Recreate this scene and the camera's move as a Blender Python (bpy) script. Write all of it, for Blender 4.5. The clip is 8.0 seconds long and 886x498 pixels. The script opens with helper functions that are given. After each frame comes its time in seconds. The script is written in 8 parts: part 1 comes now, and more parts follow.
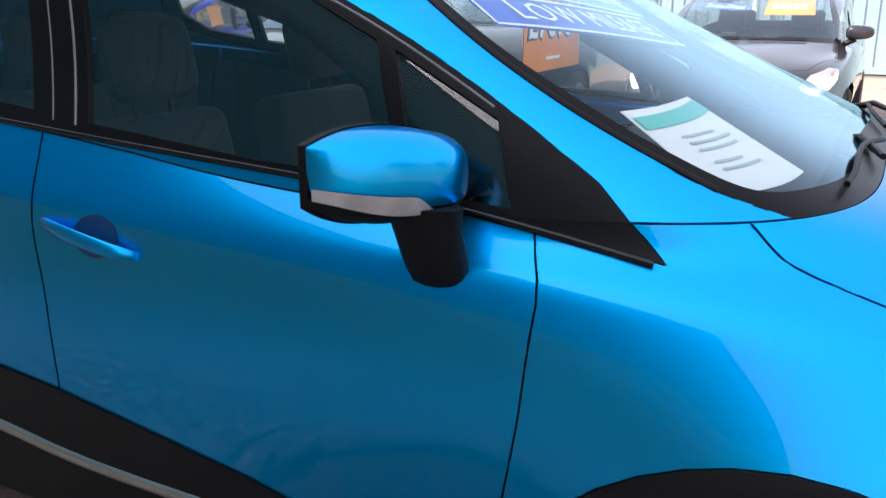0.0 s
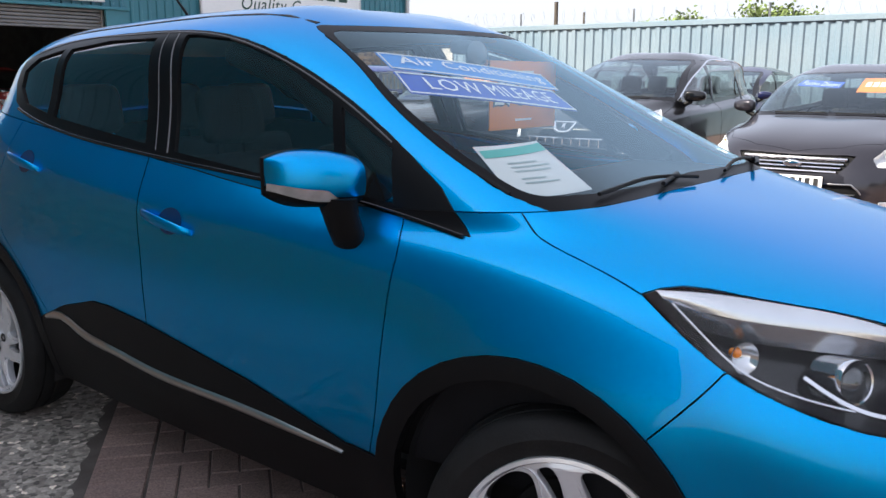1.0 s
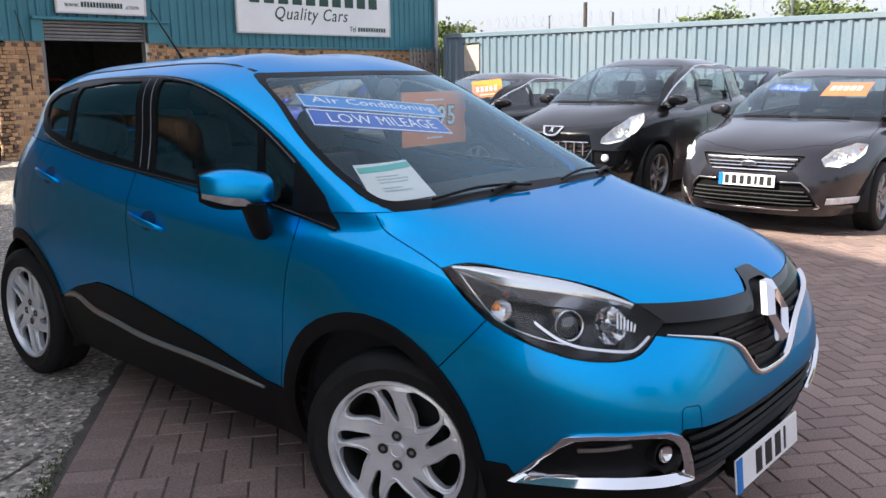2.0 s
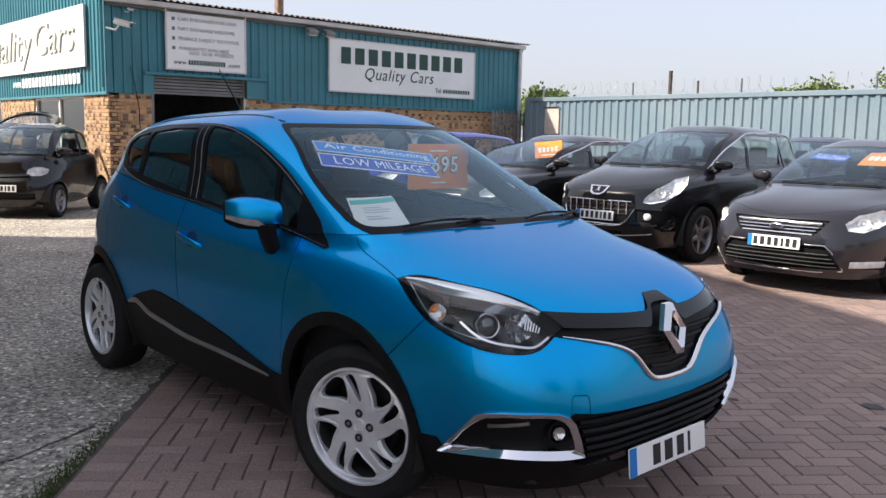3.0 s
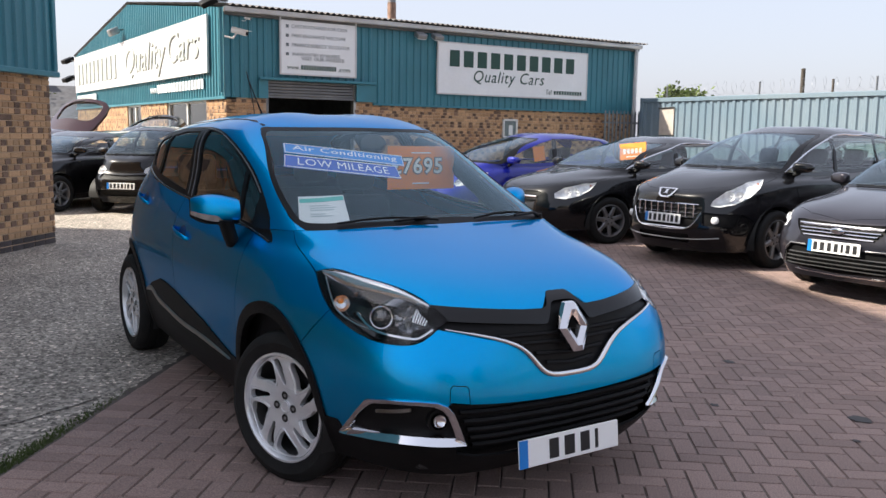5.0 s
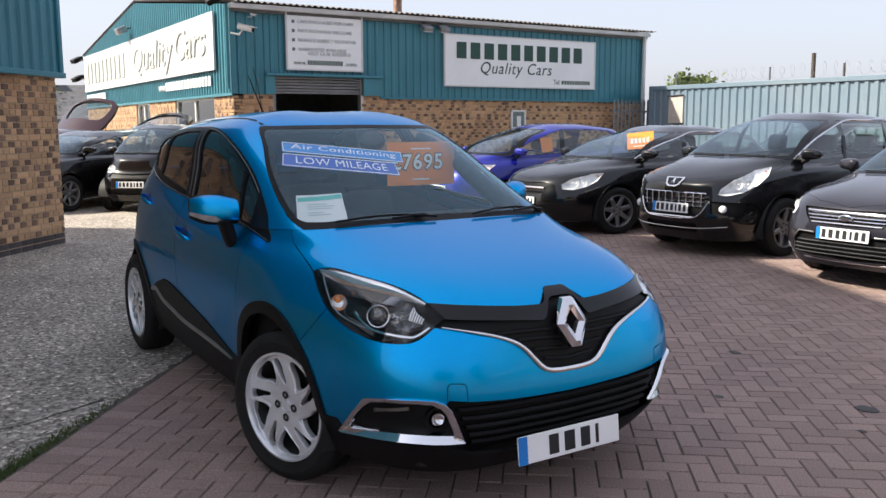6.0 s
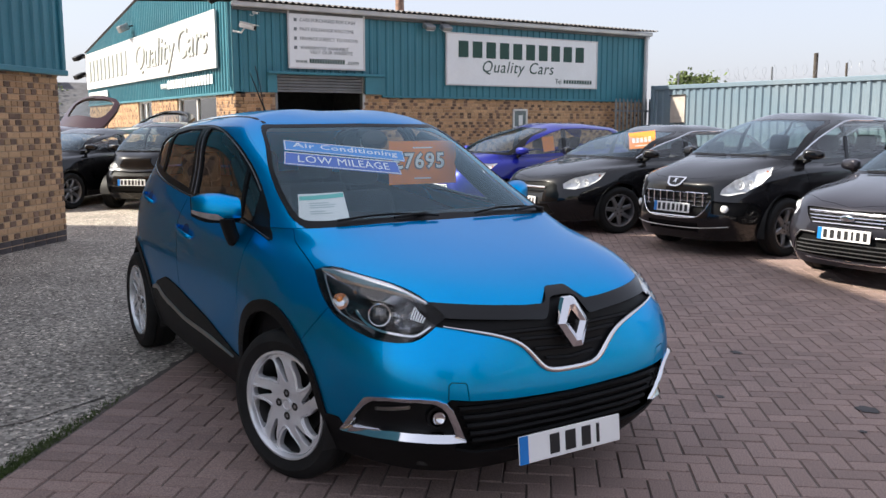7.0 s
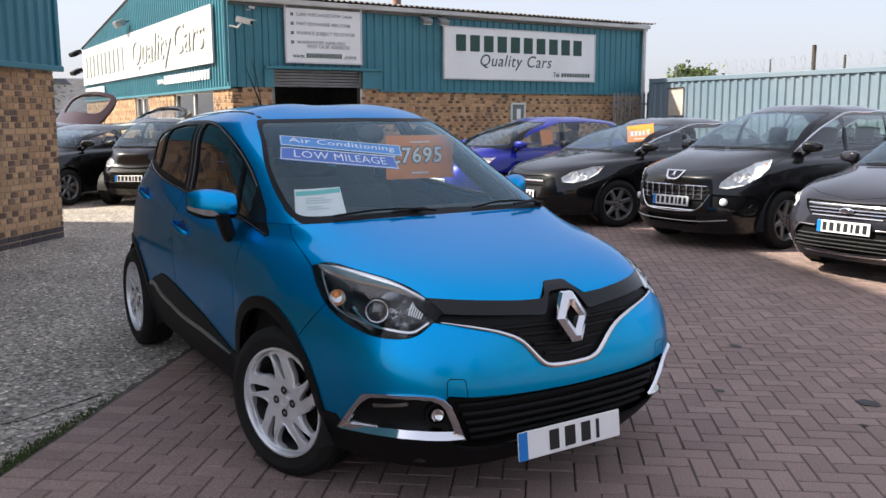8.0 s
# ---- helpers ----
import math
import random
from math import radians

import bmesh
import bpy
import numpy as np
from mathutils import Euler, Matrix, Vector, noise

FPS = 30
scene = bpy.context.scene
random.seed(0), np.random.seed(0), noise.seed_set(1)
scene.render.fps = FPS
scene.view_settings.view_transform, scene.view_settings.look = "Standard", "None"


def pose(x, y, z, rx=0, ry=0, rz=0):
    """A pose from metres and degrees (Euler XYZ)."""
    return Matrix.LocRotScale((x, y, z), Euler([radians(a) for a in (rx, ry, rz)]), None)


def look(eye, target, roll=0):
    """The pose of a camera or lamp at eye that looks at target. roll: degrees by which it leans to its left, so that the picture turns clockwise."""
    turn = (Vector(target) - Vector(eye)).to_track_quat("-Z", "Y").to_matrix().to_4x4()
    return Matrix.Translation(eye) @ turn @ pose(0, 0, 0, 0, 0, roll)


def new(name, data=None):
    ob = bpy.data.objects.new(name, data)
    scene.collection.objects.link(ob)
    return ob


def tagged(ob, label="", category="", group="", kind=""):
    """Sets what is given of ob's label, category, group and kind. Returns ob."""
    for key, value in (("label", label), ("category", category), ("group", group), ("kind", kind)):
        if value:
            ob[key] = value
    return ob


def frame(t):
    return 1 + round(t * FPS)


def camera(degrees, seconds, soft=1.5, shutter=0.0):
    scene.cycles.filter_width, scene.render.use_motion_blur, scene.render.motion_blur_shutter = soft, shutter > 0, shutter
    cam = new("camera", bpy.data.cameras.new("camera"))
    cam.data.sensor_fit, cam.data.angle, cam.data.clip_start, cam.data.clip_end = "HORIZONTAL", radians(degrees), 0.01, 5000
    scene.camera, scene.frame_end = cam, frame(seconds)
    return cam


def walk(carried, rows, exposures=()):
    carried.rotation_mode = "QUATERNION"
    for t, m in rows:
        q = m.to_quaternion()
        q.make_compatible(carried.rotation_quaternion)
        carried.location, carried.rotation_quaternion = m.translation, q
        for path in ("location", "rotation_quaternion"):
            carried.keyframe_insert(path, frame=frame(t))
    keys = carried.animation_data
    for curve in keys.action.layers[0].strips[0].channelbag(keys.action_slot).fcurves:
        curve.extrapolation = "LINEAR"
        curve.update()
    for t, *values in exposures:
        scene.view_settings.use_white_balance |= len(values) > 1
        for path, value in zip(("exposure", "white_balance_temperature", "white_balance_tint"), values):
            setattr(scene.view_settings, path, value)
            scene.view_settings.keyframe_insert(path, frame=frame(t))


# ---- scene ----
cam = camera(54.4, 8.0)
METRES, EYE, TILT, LEAN, TURN = 4.3, 1.48, 0.0, 0.0, 25.4
PATH = [
    (0, (-0.029, -1.972, 1.364), (-0.906, -0.262, 0.81), -0.2),
    (0.5, (0.405, -2.258, 1.396), (-0.626, -0.599, 0.97), 1.0),
    (1, (0.89, -2.386, 1.369), (-0.315, -0.839, 0.975), 0.2),
    (1.5, (1.365, -2.621, 1.43), (0.139, -1.09, 1.039), -0.2),
    (1.7, (1.557, -2.625, 1.514), (0.306, -1.124, 1.088), -0.9),
    (2.8, (2.508, -2.862, 1.469), (1.09, -1.478, 1.2), 1.1),
    (3, (2.663, -2.836, 1.474), (1.203, -1.494, 1.211), 1.0),
    (3.5, (2.973, -2.636, 1.481), (1.434, -1.384, 1.227), 0.7),
    (4, (3.193, -2.52, 1.476), (1.599, -1.337, 1.231), 1.4),
    (5.5, (3.392, -2.174, 1.512), (1.718, -1.116, 1.236), 0.3),
    (6, (3.399, -2.18, 1.519), (1.726, -1.122, 1.234), -0.2),
    (6.5, (3.399, -2.179, 1.52), (1.726, -1.12, 1.238), -0.2),
    (7, (3.401, -2.183, 1.521), (1.726, -1.127, 1.233), 0.0),
    (7.5, (3.398, -2.179, 1.523), (1.724, -1.125, 1.227), -0.0),
    (8, (3.377, -2.163, 1.52), (1.706, -1.106, 1.219), -0.3),
]
EXPOSURES = [(0.0, 2.6, 6100, 8), (0.6, 2.15, 6100, 8), (1.2, 2.08, 6100, 8), (1.7, 2.05, 6100, 8), (2.8, 1.66, 6100, 8), (4.2, 1.65, 6100, 8), (5.3, 1.74, 6100, 8), (8.0, 1.74, 6100, 8)]
walk(cam, [(t, look(eye, target, roll)) for t, eye, target, roll in PATH], EXPOSURES)
from mathutils.bvhtree import BVHTree


# ---- world, sun and exposure ----
SUN_AZ, SUN_EL = radians(239.5), radians(40.9)
sun_from = Vector((math.cos(SUN_EL) * math.cos(SUN_AZ), math.cos(SUN_EL) * math.sin(SUN_AZ), math.sin(SUN_EL)))
world = bpy.data.worlds.new("hazy_sky")
scene.world = world
world.use_nodes = True
wn = world.node_tree.nodes
sky = wn.new("ShaderNodeTexSky")
sky.sky_type = "NISHITA"
sky.sun_disc = False
sky.sun_elevation = SUN_EL
sky.sun_rotation = math.atan2(sun_from.x, sun_from.y)
sky.air_density, sky.dust_density, sky.ozone_density = 1.0, 3.0, 1.0
wn["Background"].inputs["Strength"].default_value = 0.1
haze = wn.new("ShaderNodeMix")
haze.data_type = "RGBA"
haze.inputs["Factor"].default_value = 0.76
over = wn.new("ShaderNodeTexCoord")
height = wn.new("ShaderNodeSeparateXYZ")
rise = wn.new("ShaderNodeMapRange")
rise.inputs["From Min"].default_value, rise.inputs["From Max"].default_value = 0.0, 0.8
rise.inputs["To Min"].default_value, rise.inputs["To Max"].default_value = 0.58, 0.62
veil = wn.new("ShaderNodeVectorMath")
veil.operation = "SCALE"
veil.inputs[0].default_value = (4.15, 3.95, 4.25)
world.node_tree.links.new(over.outputs["Generated"], height.inputs["Vector"])
world.node_tree.links.new(height.outputs["Z"], rise.inputs["Value"])
world.node_tree.links.new(rise.outputs["Result"], veil.inputs["Scale"])
world.node_tree.links.new(veil.outputs["Vector"], haze.inputs["B"])
world.node_tree.links.new(sky.outputs["Color"], haze.inputs["A"])
world.node_tree.links.new(haze.outputs["Result"], wn["Background"].inputs["Color"])
sun_data = bpy.data.lights.new("sun", "SUN")
sun_data.energy, sun_data.angle, sun_data.color = 3.1, radians(0.8), (1.0, 0.88, 0.72)
sun = new("sun", sun_data)
sun.matrix_world = look(sun_from * 60, (0, 0, 0))


# ---- materials ----
def material(name, color, rough=0.5, metal=0.0, vary=0.0, scale=6.0, bump=0.0, bump_scale=60.0, coat=0.0, second=None,
             island=0.0, per_object=0.0, stretch=(1, 1, 1), spec=0.5, fine=0.0, coat_rough=0.03, rough_vary=0.0, dark_share=0.0):
    """A principled surface whose colour drifts at a broad scale and speckles at a fine one."""
    m = bpy.data.materials.new(name)
    m.use_nodes = True
    n, links = m.node_tree.nodes, m.node_tree.links
    b = n["Principled BSDF"]
    b.inputs["Roughness"].default_value, b.inputs["Metallic"].default_value = rough, metal
    b.inputs["Coat Weight"].default_value, b.inputs["Coat Roughness"].default_value = coat, coat_rough
    b.inputs["Specular IOR Level"].default_value = spec
    b.inputs["Base Color"].default_value = (*color, 1)
    coords = n.new("ShaderNodeTexCoord")
    mapping = n.new("ShaderNodeMapping")
    mapping.inputs["Scale"].default_value = stretch
    links.new(coords.outputs["Object"], mapping.inputs["Vector"])
    if vary or fine or island or per_object or second:
        broad = n.new("ShaderNodeTexNoise")
        broad.inputs["Scale"].default_value, broad.inputs["Detail"].default_value = scale, 6
        links.new(mapping.outputs["Vector"], broad.inputs["Vector"])
        mix = n.new("ShaderNodeMix")
        mix.data_type = "RGBA"
        other = second or tuple(c * (1 - vary) for c in color)
        mix.inputs["A"].default_value, mix.inputs["B"].default_value = (*color, 1), (*other, 1)
        ramp = n.new("ShaderNodeMapRange")
        ramp.inputs["From Min"].default_value, ramp.inputs["From Max"].default_value = 0.35, 0.65
        links.new(broad.outputs["Fac"], ramp.inputs["Value"])
        links.new(ramp.outputs["Result"], mix.inputs["Factor"])
        out = mix.outputs["Result"]
        if fine:
            grain = n.new("ShaderNodeTexNoise")
            grain.inputs["Scale"].default_value, grain.inputs["Detail"].default_value = bump_scale, 3
            links.new(mapping.outputs["Vector"], grain.inputs["Vector"])
            amount = n.new("ShaderNodeMapRange")
            amount.inputs["From Min"].default_value, amount.inputs["From Max"].default_value = 0.3, 0.7
            amount.inputs["To Min"].default_value, amount.inputs["To Max"].default_value = 1 - fine, 1 + fine
            links.new(grain.outputs["Fac"], amount.inputs["Value"])
            times = n.new("ShaderNodeVectorMath")
            times.operation = "SCALE"
            links.new(out, times.inputs[0])
            links.new(amount.outputs["Result"], times.inputs["Scale"])
            out = times.outputs["Vector"]
        for width, source, socket in ((island, "ShaderNodeNewGeometry", "Random Per Island"), (per_object, "ShaderNodeObjectInfo", "Random")):
            if width:
                info = n.new(source)
                span = n.new("ShaderNodeMapRange")
                span.inputs["To Min"].default_value, span.inputs["To Max"].default_value = 1 - width, 1 + width
                links.new(info.outputs[socket], span.inputs["Value"])
                times = n.new("ShaderNodeVectorMath")
                times.operation = "SCALE"
                links.new(out, times.inputs[0])
                links.new(span.outputs["Result"], times.inputs["Scale"])
                out = times.outputs["Vector"]
                if dark_share:
                    wrap = n.new("ShaderNodeMath")
                    wrap.operation = "MULTIPLY"
                    wrap.inputs[1].default_value = 37.0
                    part_of = n.new("ShaderNodeMath")
                    part_of.operation = "FRACT"
                    over = n.new("ShaderNodeMapRange")
                    over.inputs["From Min"].default_value, over.inputs["From Max"].default_value = dark_share - 0.03, dark_share + 0.03
                    over.inputs["To Min"].default_value, over.inputs["To Max"].default_value = 0.4, 1.0
                    links.new(info.outputs[socket], wrap.inputs[0])
                    links.new(wrap.outputs[0], part_of.inputs[0])
                    links.new(part_of.outputs[0], over.inputs["Value"])
                    times = n.new("ShaderNodeVectorMath")
                    times.operation = "SCALE"
                    links.new(out, times.inputs[0])
                    links.new(over.outputs["Result"], times.inputs["Scale"])
                    out = times.outputs["Vector"]
        links.new(out, b.inputs["Base Color"])
        if rough_vary:
            rr = n.new("ShaderNodeMapRange")
            rr.inputs["To Min"].default_value, rr.inputs["To Max"].default_value = max(0.02, rough - rough_vary), min(1, rough + rough_vary)
            links.new(broad.outputs["Fac"], rr.inputs["Value"])
            links.new(rr.outputs["Result"], b.inputs["Roughness"])
    if bump:
        tex = n.new("ShaderNodeTexNoise")
        tex.inputs["Scale"].default_value, tex.inputs["Detail"].default_value = bump_scale, 4
        links.new(mapping.outputs["Vector"], tex.inputs["Vector"])
        relief = n.new("ShaderNodeBump")
        relief.inputs["Strength"].default_value, relief.inputs["Distance"].default_value = bump, 0.01
        links.new(tex.outputs["Fac"], relief.inputs["Height"])
        links.new(relief.outputs["Normal"], b.inputs["Normal"])
    return m


def glass_material(name, tint, gloss=0.02, ior=1.52, sheen_tint=(1, 1, 1)):
    """A single pane: tinted see-through, with a mirror-like sheen that grows at grazing angles."""
    m = bpy.data.materials.new(name)
    m.use_nodes = True
    n, links = m.node_tree.nodes, m.node_tree.links
    clear, sheen, facing, mix = (n.new("ShaderNode" + k) for k in ("BsdfTransparent", "BsdfGlossy", "LayerWeight", "MixShader"))
    clear.inputs["Color"].default_value = (*tint, 1)
    sheen.inputs["Roughness"].default_value = gloss
    sheen.inputs["Color"].default_value = (*sheen_tint, 1)
    facing.inputs["Blend"].default_value = 0.5
    face_on = 1.7 * ((ior - 1) / (ior + 1)) ** 2
    steep, share = n.new("ShaderNodeMath"), n.new("ShaderNodeMapRange")
    steep.operation = "POWER"
    steep.inputs[1].default_value = 4.2
    share.inputs["To Min"].default_value, share.inputs["To Max"].default_value = face_on, 0.95
    links.new(facing.outputs["Facing"], steep.inputs[0])
    links.new(steep.outputs[0], share.inputs["Value"])
    links.new(share.outputs["Result"], mix.inputs[0])
    links.new(clear.outputs[0], mix.inputs[1])
    links.new(sheen.outputs[0], mix.inputs[2])
    links.new(mix.outputs[0], n["Material Output"].inputs["Surface"])
    return m


def glow_material(name, color, strength):
    m = material(name, color, 0.3)
    b = m.node_tree.nodes["Principled BSDF"]
    b.inputs["Emission Color"].default_value, b.inputs["Emission Strength"].default_value = (*color, 1), strength
    return m


def car_paint(name, color, second, metal, flake=0.06, rough=0.3, edge=(1, 1, 1), coat=1.0, spec=0.15, coat_ior=1.5):
    m = material(name, color, rough, metal, scale=1.5, second=second, coat=coat, coat_rough=0.015, fine=flake, bump_scale=900.0, spec=spec)
    b = m.node_tree.nodes["Principled BSDF"]
    b.inputs["Coat IOR"].default_value = coat_ior
    b.inputs["Specular Tint"].default_value = (*edge, 1)
    return m


BLUE = car_paint("blue_metallic_paint", (0.0005, 0.36, 0.78), (0.0005, 0.345, 0.75), 0.97, rough=0.33, edge=(0.0, 0.44, 0.66), coat=0.7, coat_ior=1.42)
BLACK_PAINT = car_paint("black_car_paint", (0.003, 0.003, 0.004), (0.005, 0.005, 0.006), 0.0, coat=1.0, spec=0.1)
GREY_PAINT = car_paint("dark_grey_car_paint", (0.022, 0.021, 0.028), (0.026, 0.024, 0.031), 0.4)
NAVY_PAINT = car_paint("deep_blue_car_paint", (0.008, 0.012, 0.24), (0.008, 0.014, 0.2), 0.3)
DARK_NAVY = car_paint("dark_navy_car_paint", (0.008, 0.012, 0.05), (0.008, 0.01, 0.04), 0.3)
WINE_PAINT = car_paint("dark_red_car_paint", (0.03, 0.007, 0.009), (0.025, 0.006, 0.008), 0.0)
PLASTIC = material("black_textured_plastic", (0.007, 0.007, 0.0075), 0.5, spec=0.16, vary=0.3, bump=0.15, bump_scale=400.0)
GLOSS_BLACK = material("gloss_black_trim", (0.005, 0.005, 0.006), 0.08, vary=0.2, spec=0.4)
RUBBER = material("tyre_rubber", (0.011, 0.011, 0.011), 0.7, spec=0.3, vary=0.35, scale=14.0, bump=0.2, bump_scale=120.0)
CHROME = material("polished_chrome", (0.78, 0.78, 0.8), 0.08, 1.0, vary=0.06)
SATIN = material("satin_silver_trim", (0.5, 0.48, 0.46), 0.32, 1.0, vary=0.1)
ALLOY = material("silver_alloy", (0.8, 0.81, 0.83), 0.24, 0.5, vary=0.1, scale=20.0, coat=0.3)
GREY_ALLOY = material("grey_alloy", (0.3, 0.3, 0.31), 0.35, 0.8, vary=0.15, scale=20.0)
DARK_METAL = material("dark_metal", (0.03, 0.03, 0.03), 0.6, 0.3, vary=0.3)
# windscreen sheens are tinted blue, in place of a bluer sky's reflection
CABIN_GLASS = glass_material("windscreen_glass", (0.94, 0.96, 0.95), 0.01, 1.41, (0.65, 0.88, 1.0))
PARKED_GLASS = glass_material("parked_car_glass", (0.6, 0.65, 0.65), 0.01, 1.6, (0.8, 0.93, 1.0))
SIDE_GLASS = glass_material("side_glass", (0.86, 0.9, 0.88), 0.01, 1.6)
LENS = glass_material("clear_lamp_lens", (0.97, 0.98, 0.98), 0.01, 1.25)
REFLECTOR = material("lamp_reflector", (0.95, 0.95, 0.96), 0.15, 0.3, vary=0.1, scale=25.0)
LAMP_DARK = material("lamp_housing", (0.006, 0.006, 0.007), 0.18, vary=0.3)
AMBER_LENS = material("amber_lens", (0.75, 0.2, 0.03), 0.2, coat=1.0, vary=0.2)
RED_LENS = material("red_lamp_lens", (0.35, 0.01, 0.01), 0.15, coat=1.0, vary=0.2)
INNER_BLACK = material("dark_cabin_lining", (0.012, 0.012, 0.013), 0.9, vary=0.3, spec=0.05)
HEADLINER = material("grey_headlining", (0.3, 0.3, 0.29), 0.95, vary=0.15, bump=0.2, bump_scale=250.0)
FABRIC = material("charcoal_seat_fabric", (0.022, 0.022, 0.024), 0.9, vary=0.35, bump=0.3, bump_scale=250.0)
DASH = material("dashboard_plastic", (0.018, 0.018, 0.02), 0.7, vary=0.25, spec=0.12, bump=0.08, bump_scale=300.0)
PLATE_WHITE = material("number_plate_white", (0.88, 0.88, 0.87), 0.35, vary=0.05)
PLATE_BLUE = material("number_plate_blue", (0.015, 0.2, 0.62), 0.35, vary=0.1)
INK = material("black_print", (0.01, 0.01, 0.012), 0.5, vary=0.1)
STICKER_BLUE = material("blue_windscreen_strip", (0.025, 0.1, 0.55), 0.4, vary=0.08)
STICKER_SKY = material("light_blue_windscreen_strip", (0.03, 0.27, 0.75), 0.4, vary=0.08)
STICKER_WHITE = material("sticker_white", (0.88, 0.9, 0.92), 0.5, vary=0.05)
PAPER = material("white_paper", (0.72, 0.74, 0.73), 0.7, vary=0.05)
PAPER_GREEN = material("green_header_print", (0.12, 0.48, 0.42), 0.7, vary=0.05)
PRICE_ORANGE = material("orange_price_card", (0.85, 0.27, 0.03), 0.6, vary=0.1)
PRICE_EDGE = material("dark_price_outline", (0.05, 0.09, 0.08), 0.6, vary=0.05)
PRICE_TEXT = material("pale_price_lettering", (0.85, 0.86, 0.8), 0.6, vary=0.05)
TEAL = material("teal_profiled_cladding", (0.042, 0.19, 0.245), 0.42, vary=0.18, scale=0.9, fine=0.05, bump_scale=40.0, rough_vary=0.1)
BRICK = material("buff_brick", (0.47, 0.305, 0.17), 0.9, second=(0.41, 0.24, 0.125), scale=1.3, island=0.22, fine=0.25, bump=0.5, bump_scale=90.0)
BRICK_ONE = material("buff_brick_piece", (0.47, 0.305, 0.17), 0.9, second=(0.41, 0.24, 0.125), scale=1.3, per_object=0.22, fine=0.25, bump=0.5, bump_scale=90.0)
BLUE_BRICK = material("dark_plinth_brick", (0.07, 0.06, 0.06), 0.85, vary=0.3, per_object=0.3, fine=0.2, bump=0.4, bump_scale=90.0)
DARK_BRICK = material("burnt_brick_header", (0.2, 0.125, 0.085), 0.85, vary=0.35, scale=9.0, island=0.4, fine=0.25, bump=0.5, bump_scale=90.0)
DARK_BRICK_ONE = material("burnt_brick_header_piece", (0.2, 0.125, 0.085), 0.85, vary=0.35, scale=9.0, per_object=0.4, fine=0.25, bump=0.5, bump_scale=90.0)
MORTAR = material("mortar", (0.46, 0.33, 0.22), 0.95, vary=0.25, scale=5.0, bump=0.4, bump_scale=150.0)
SIGN_WHITE = material("white_sign_panel", (0.78, 0.79, 0.8), 0.45, vary=0.06, scale=1.2, fine=0.02, bump_scale=20.0)
SIGN_GREEN = material("dark_green_lettering", (0.011, 0.055, 0.04), 0.5, vary=0.12)
SIGN_GREY = material("raised_grey_lettering", (0.45, 0.47, 0.44), 0.5, vary=0.15)
WHITE_TRIM = material("white_roof_trim", (0.6, 0.6, 0.6), 0.5, vary=0.2, scale=2.0)
FIBRE_ROOF = material("weathered_fibre_cement", (0.13, 0.12, 0.115), 0.9, vary=0.35, scale=2.0, bump=0.3)
STEEL_SHUTTER = material("galvanised_shutter", (0.2, 0.2, 0.2), 0.45, 0.6, vary=0.2, scale=3.0)
GALV = material("galvanised_steel", (0.3, 0.31, 0.32), 0.5, 0.7, vary=0.25, scale=8.0)
CONTAINER = material("pale_blue_container_steel", (0.14, 0.2, 0.25), 0.5, second=(0.17, 0.22, 0.26), scale=0.7, fine=0.06, bump_scale=30.0, rough_vary=0.12)
CONTAINER_PATCH = material("faded_patch_paint", (0.5, 0.45, 0.4), 0.6, vary=0.2)
RUSTY = material("rusty_steel_edge", (0.24, 0.16, 0.11), 0.8, second=(0.28, 0.22, 0.17), scale=9.0, fine=0.2, bump=0.3, bump_scale=90.0)
PAVER = material("red_grey_block_paver", (0.28, 0.197, 0.168), 0.85, second=(0.235, 0.17, 0.15), scale=0.7, island=0.15, fine=0.3, bump=0.35, bump_scale=140.0)
PAVER_ONE = material("red_grey_block_paver_piece", (0.28, 0.197, 0.168), 0.85, second=(0.235, 0.17, 0.15), scale=0.7, per_object=0.15, fine=0.3, bump=0.35, bump_scale=140.0)
JOINT = material("sandy_paving_joint", (0.125, 0.105, 0.09), 0.95, vary=0.35, scale=7.0, fine=0.3, bump_scale=300.0)
CONCRETE = material("exposed_aggregate_concrete", (0.2, 0.182, 0.155), 0.9, second=(0.135, 0.123, 0.108), scale=0.9, fine=0.55, bump=0.7, bump_scale=70.0)
MOSS = material("moss_tuft", (0.075, 0.11, 0.025), 0.9, vary=0.4, scale=30.0)
LEAF = material("spring_foliage", (0.115, 0.16, 0.04), 0.8, vary=0.4, scale=3.0, island=0.35)
BARK = material("bark", (0.09, 0.075, 0.06), 0.9, vary=0.4, scale=10.0, bump=0.5, bump_scale=40.0)
# one even dark grey for the workshop lining, soffit and cladding backings
BACKING_GREY = material("dark_backing_grey", (0.14, 0.14, 0.135), 0.9, vary=0.3)
FRAME_WHITE = material("white_upvc", (0.7, 0.7, 0.68), 0.4, vary=0.08)
OFFICE_GLASS = glass_material("office_glass", (0.5, 0.55, 0.55), 0.01)
ROOF_SLATE = material("grey_slates", (0.1, 0.1, 0.11), 0.8, vary=0.3, scale=3.0)


# ---- mesh helpers ----
def thing(name, m, label, category, group="", kind=""):
    ob = new(name)
    ob.empty_display_size = 0.1
    ob.matrix_world = m
    return tagged(ob, label, category, group, kind)


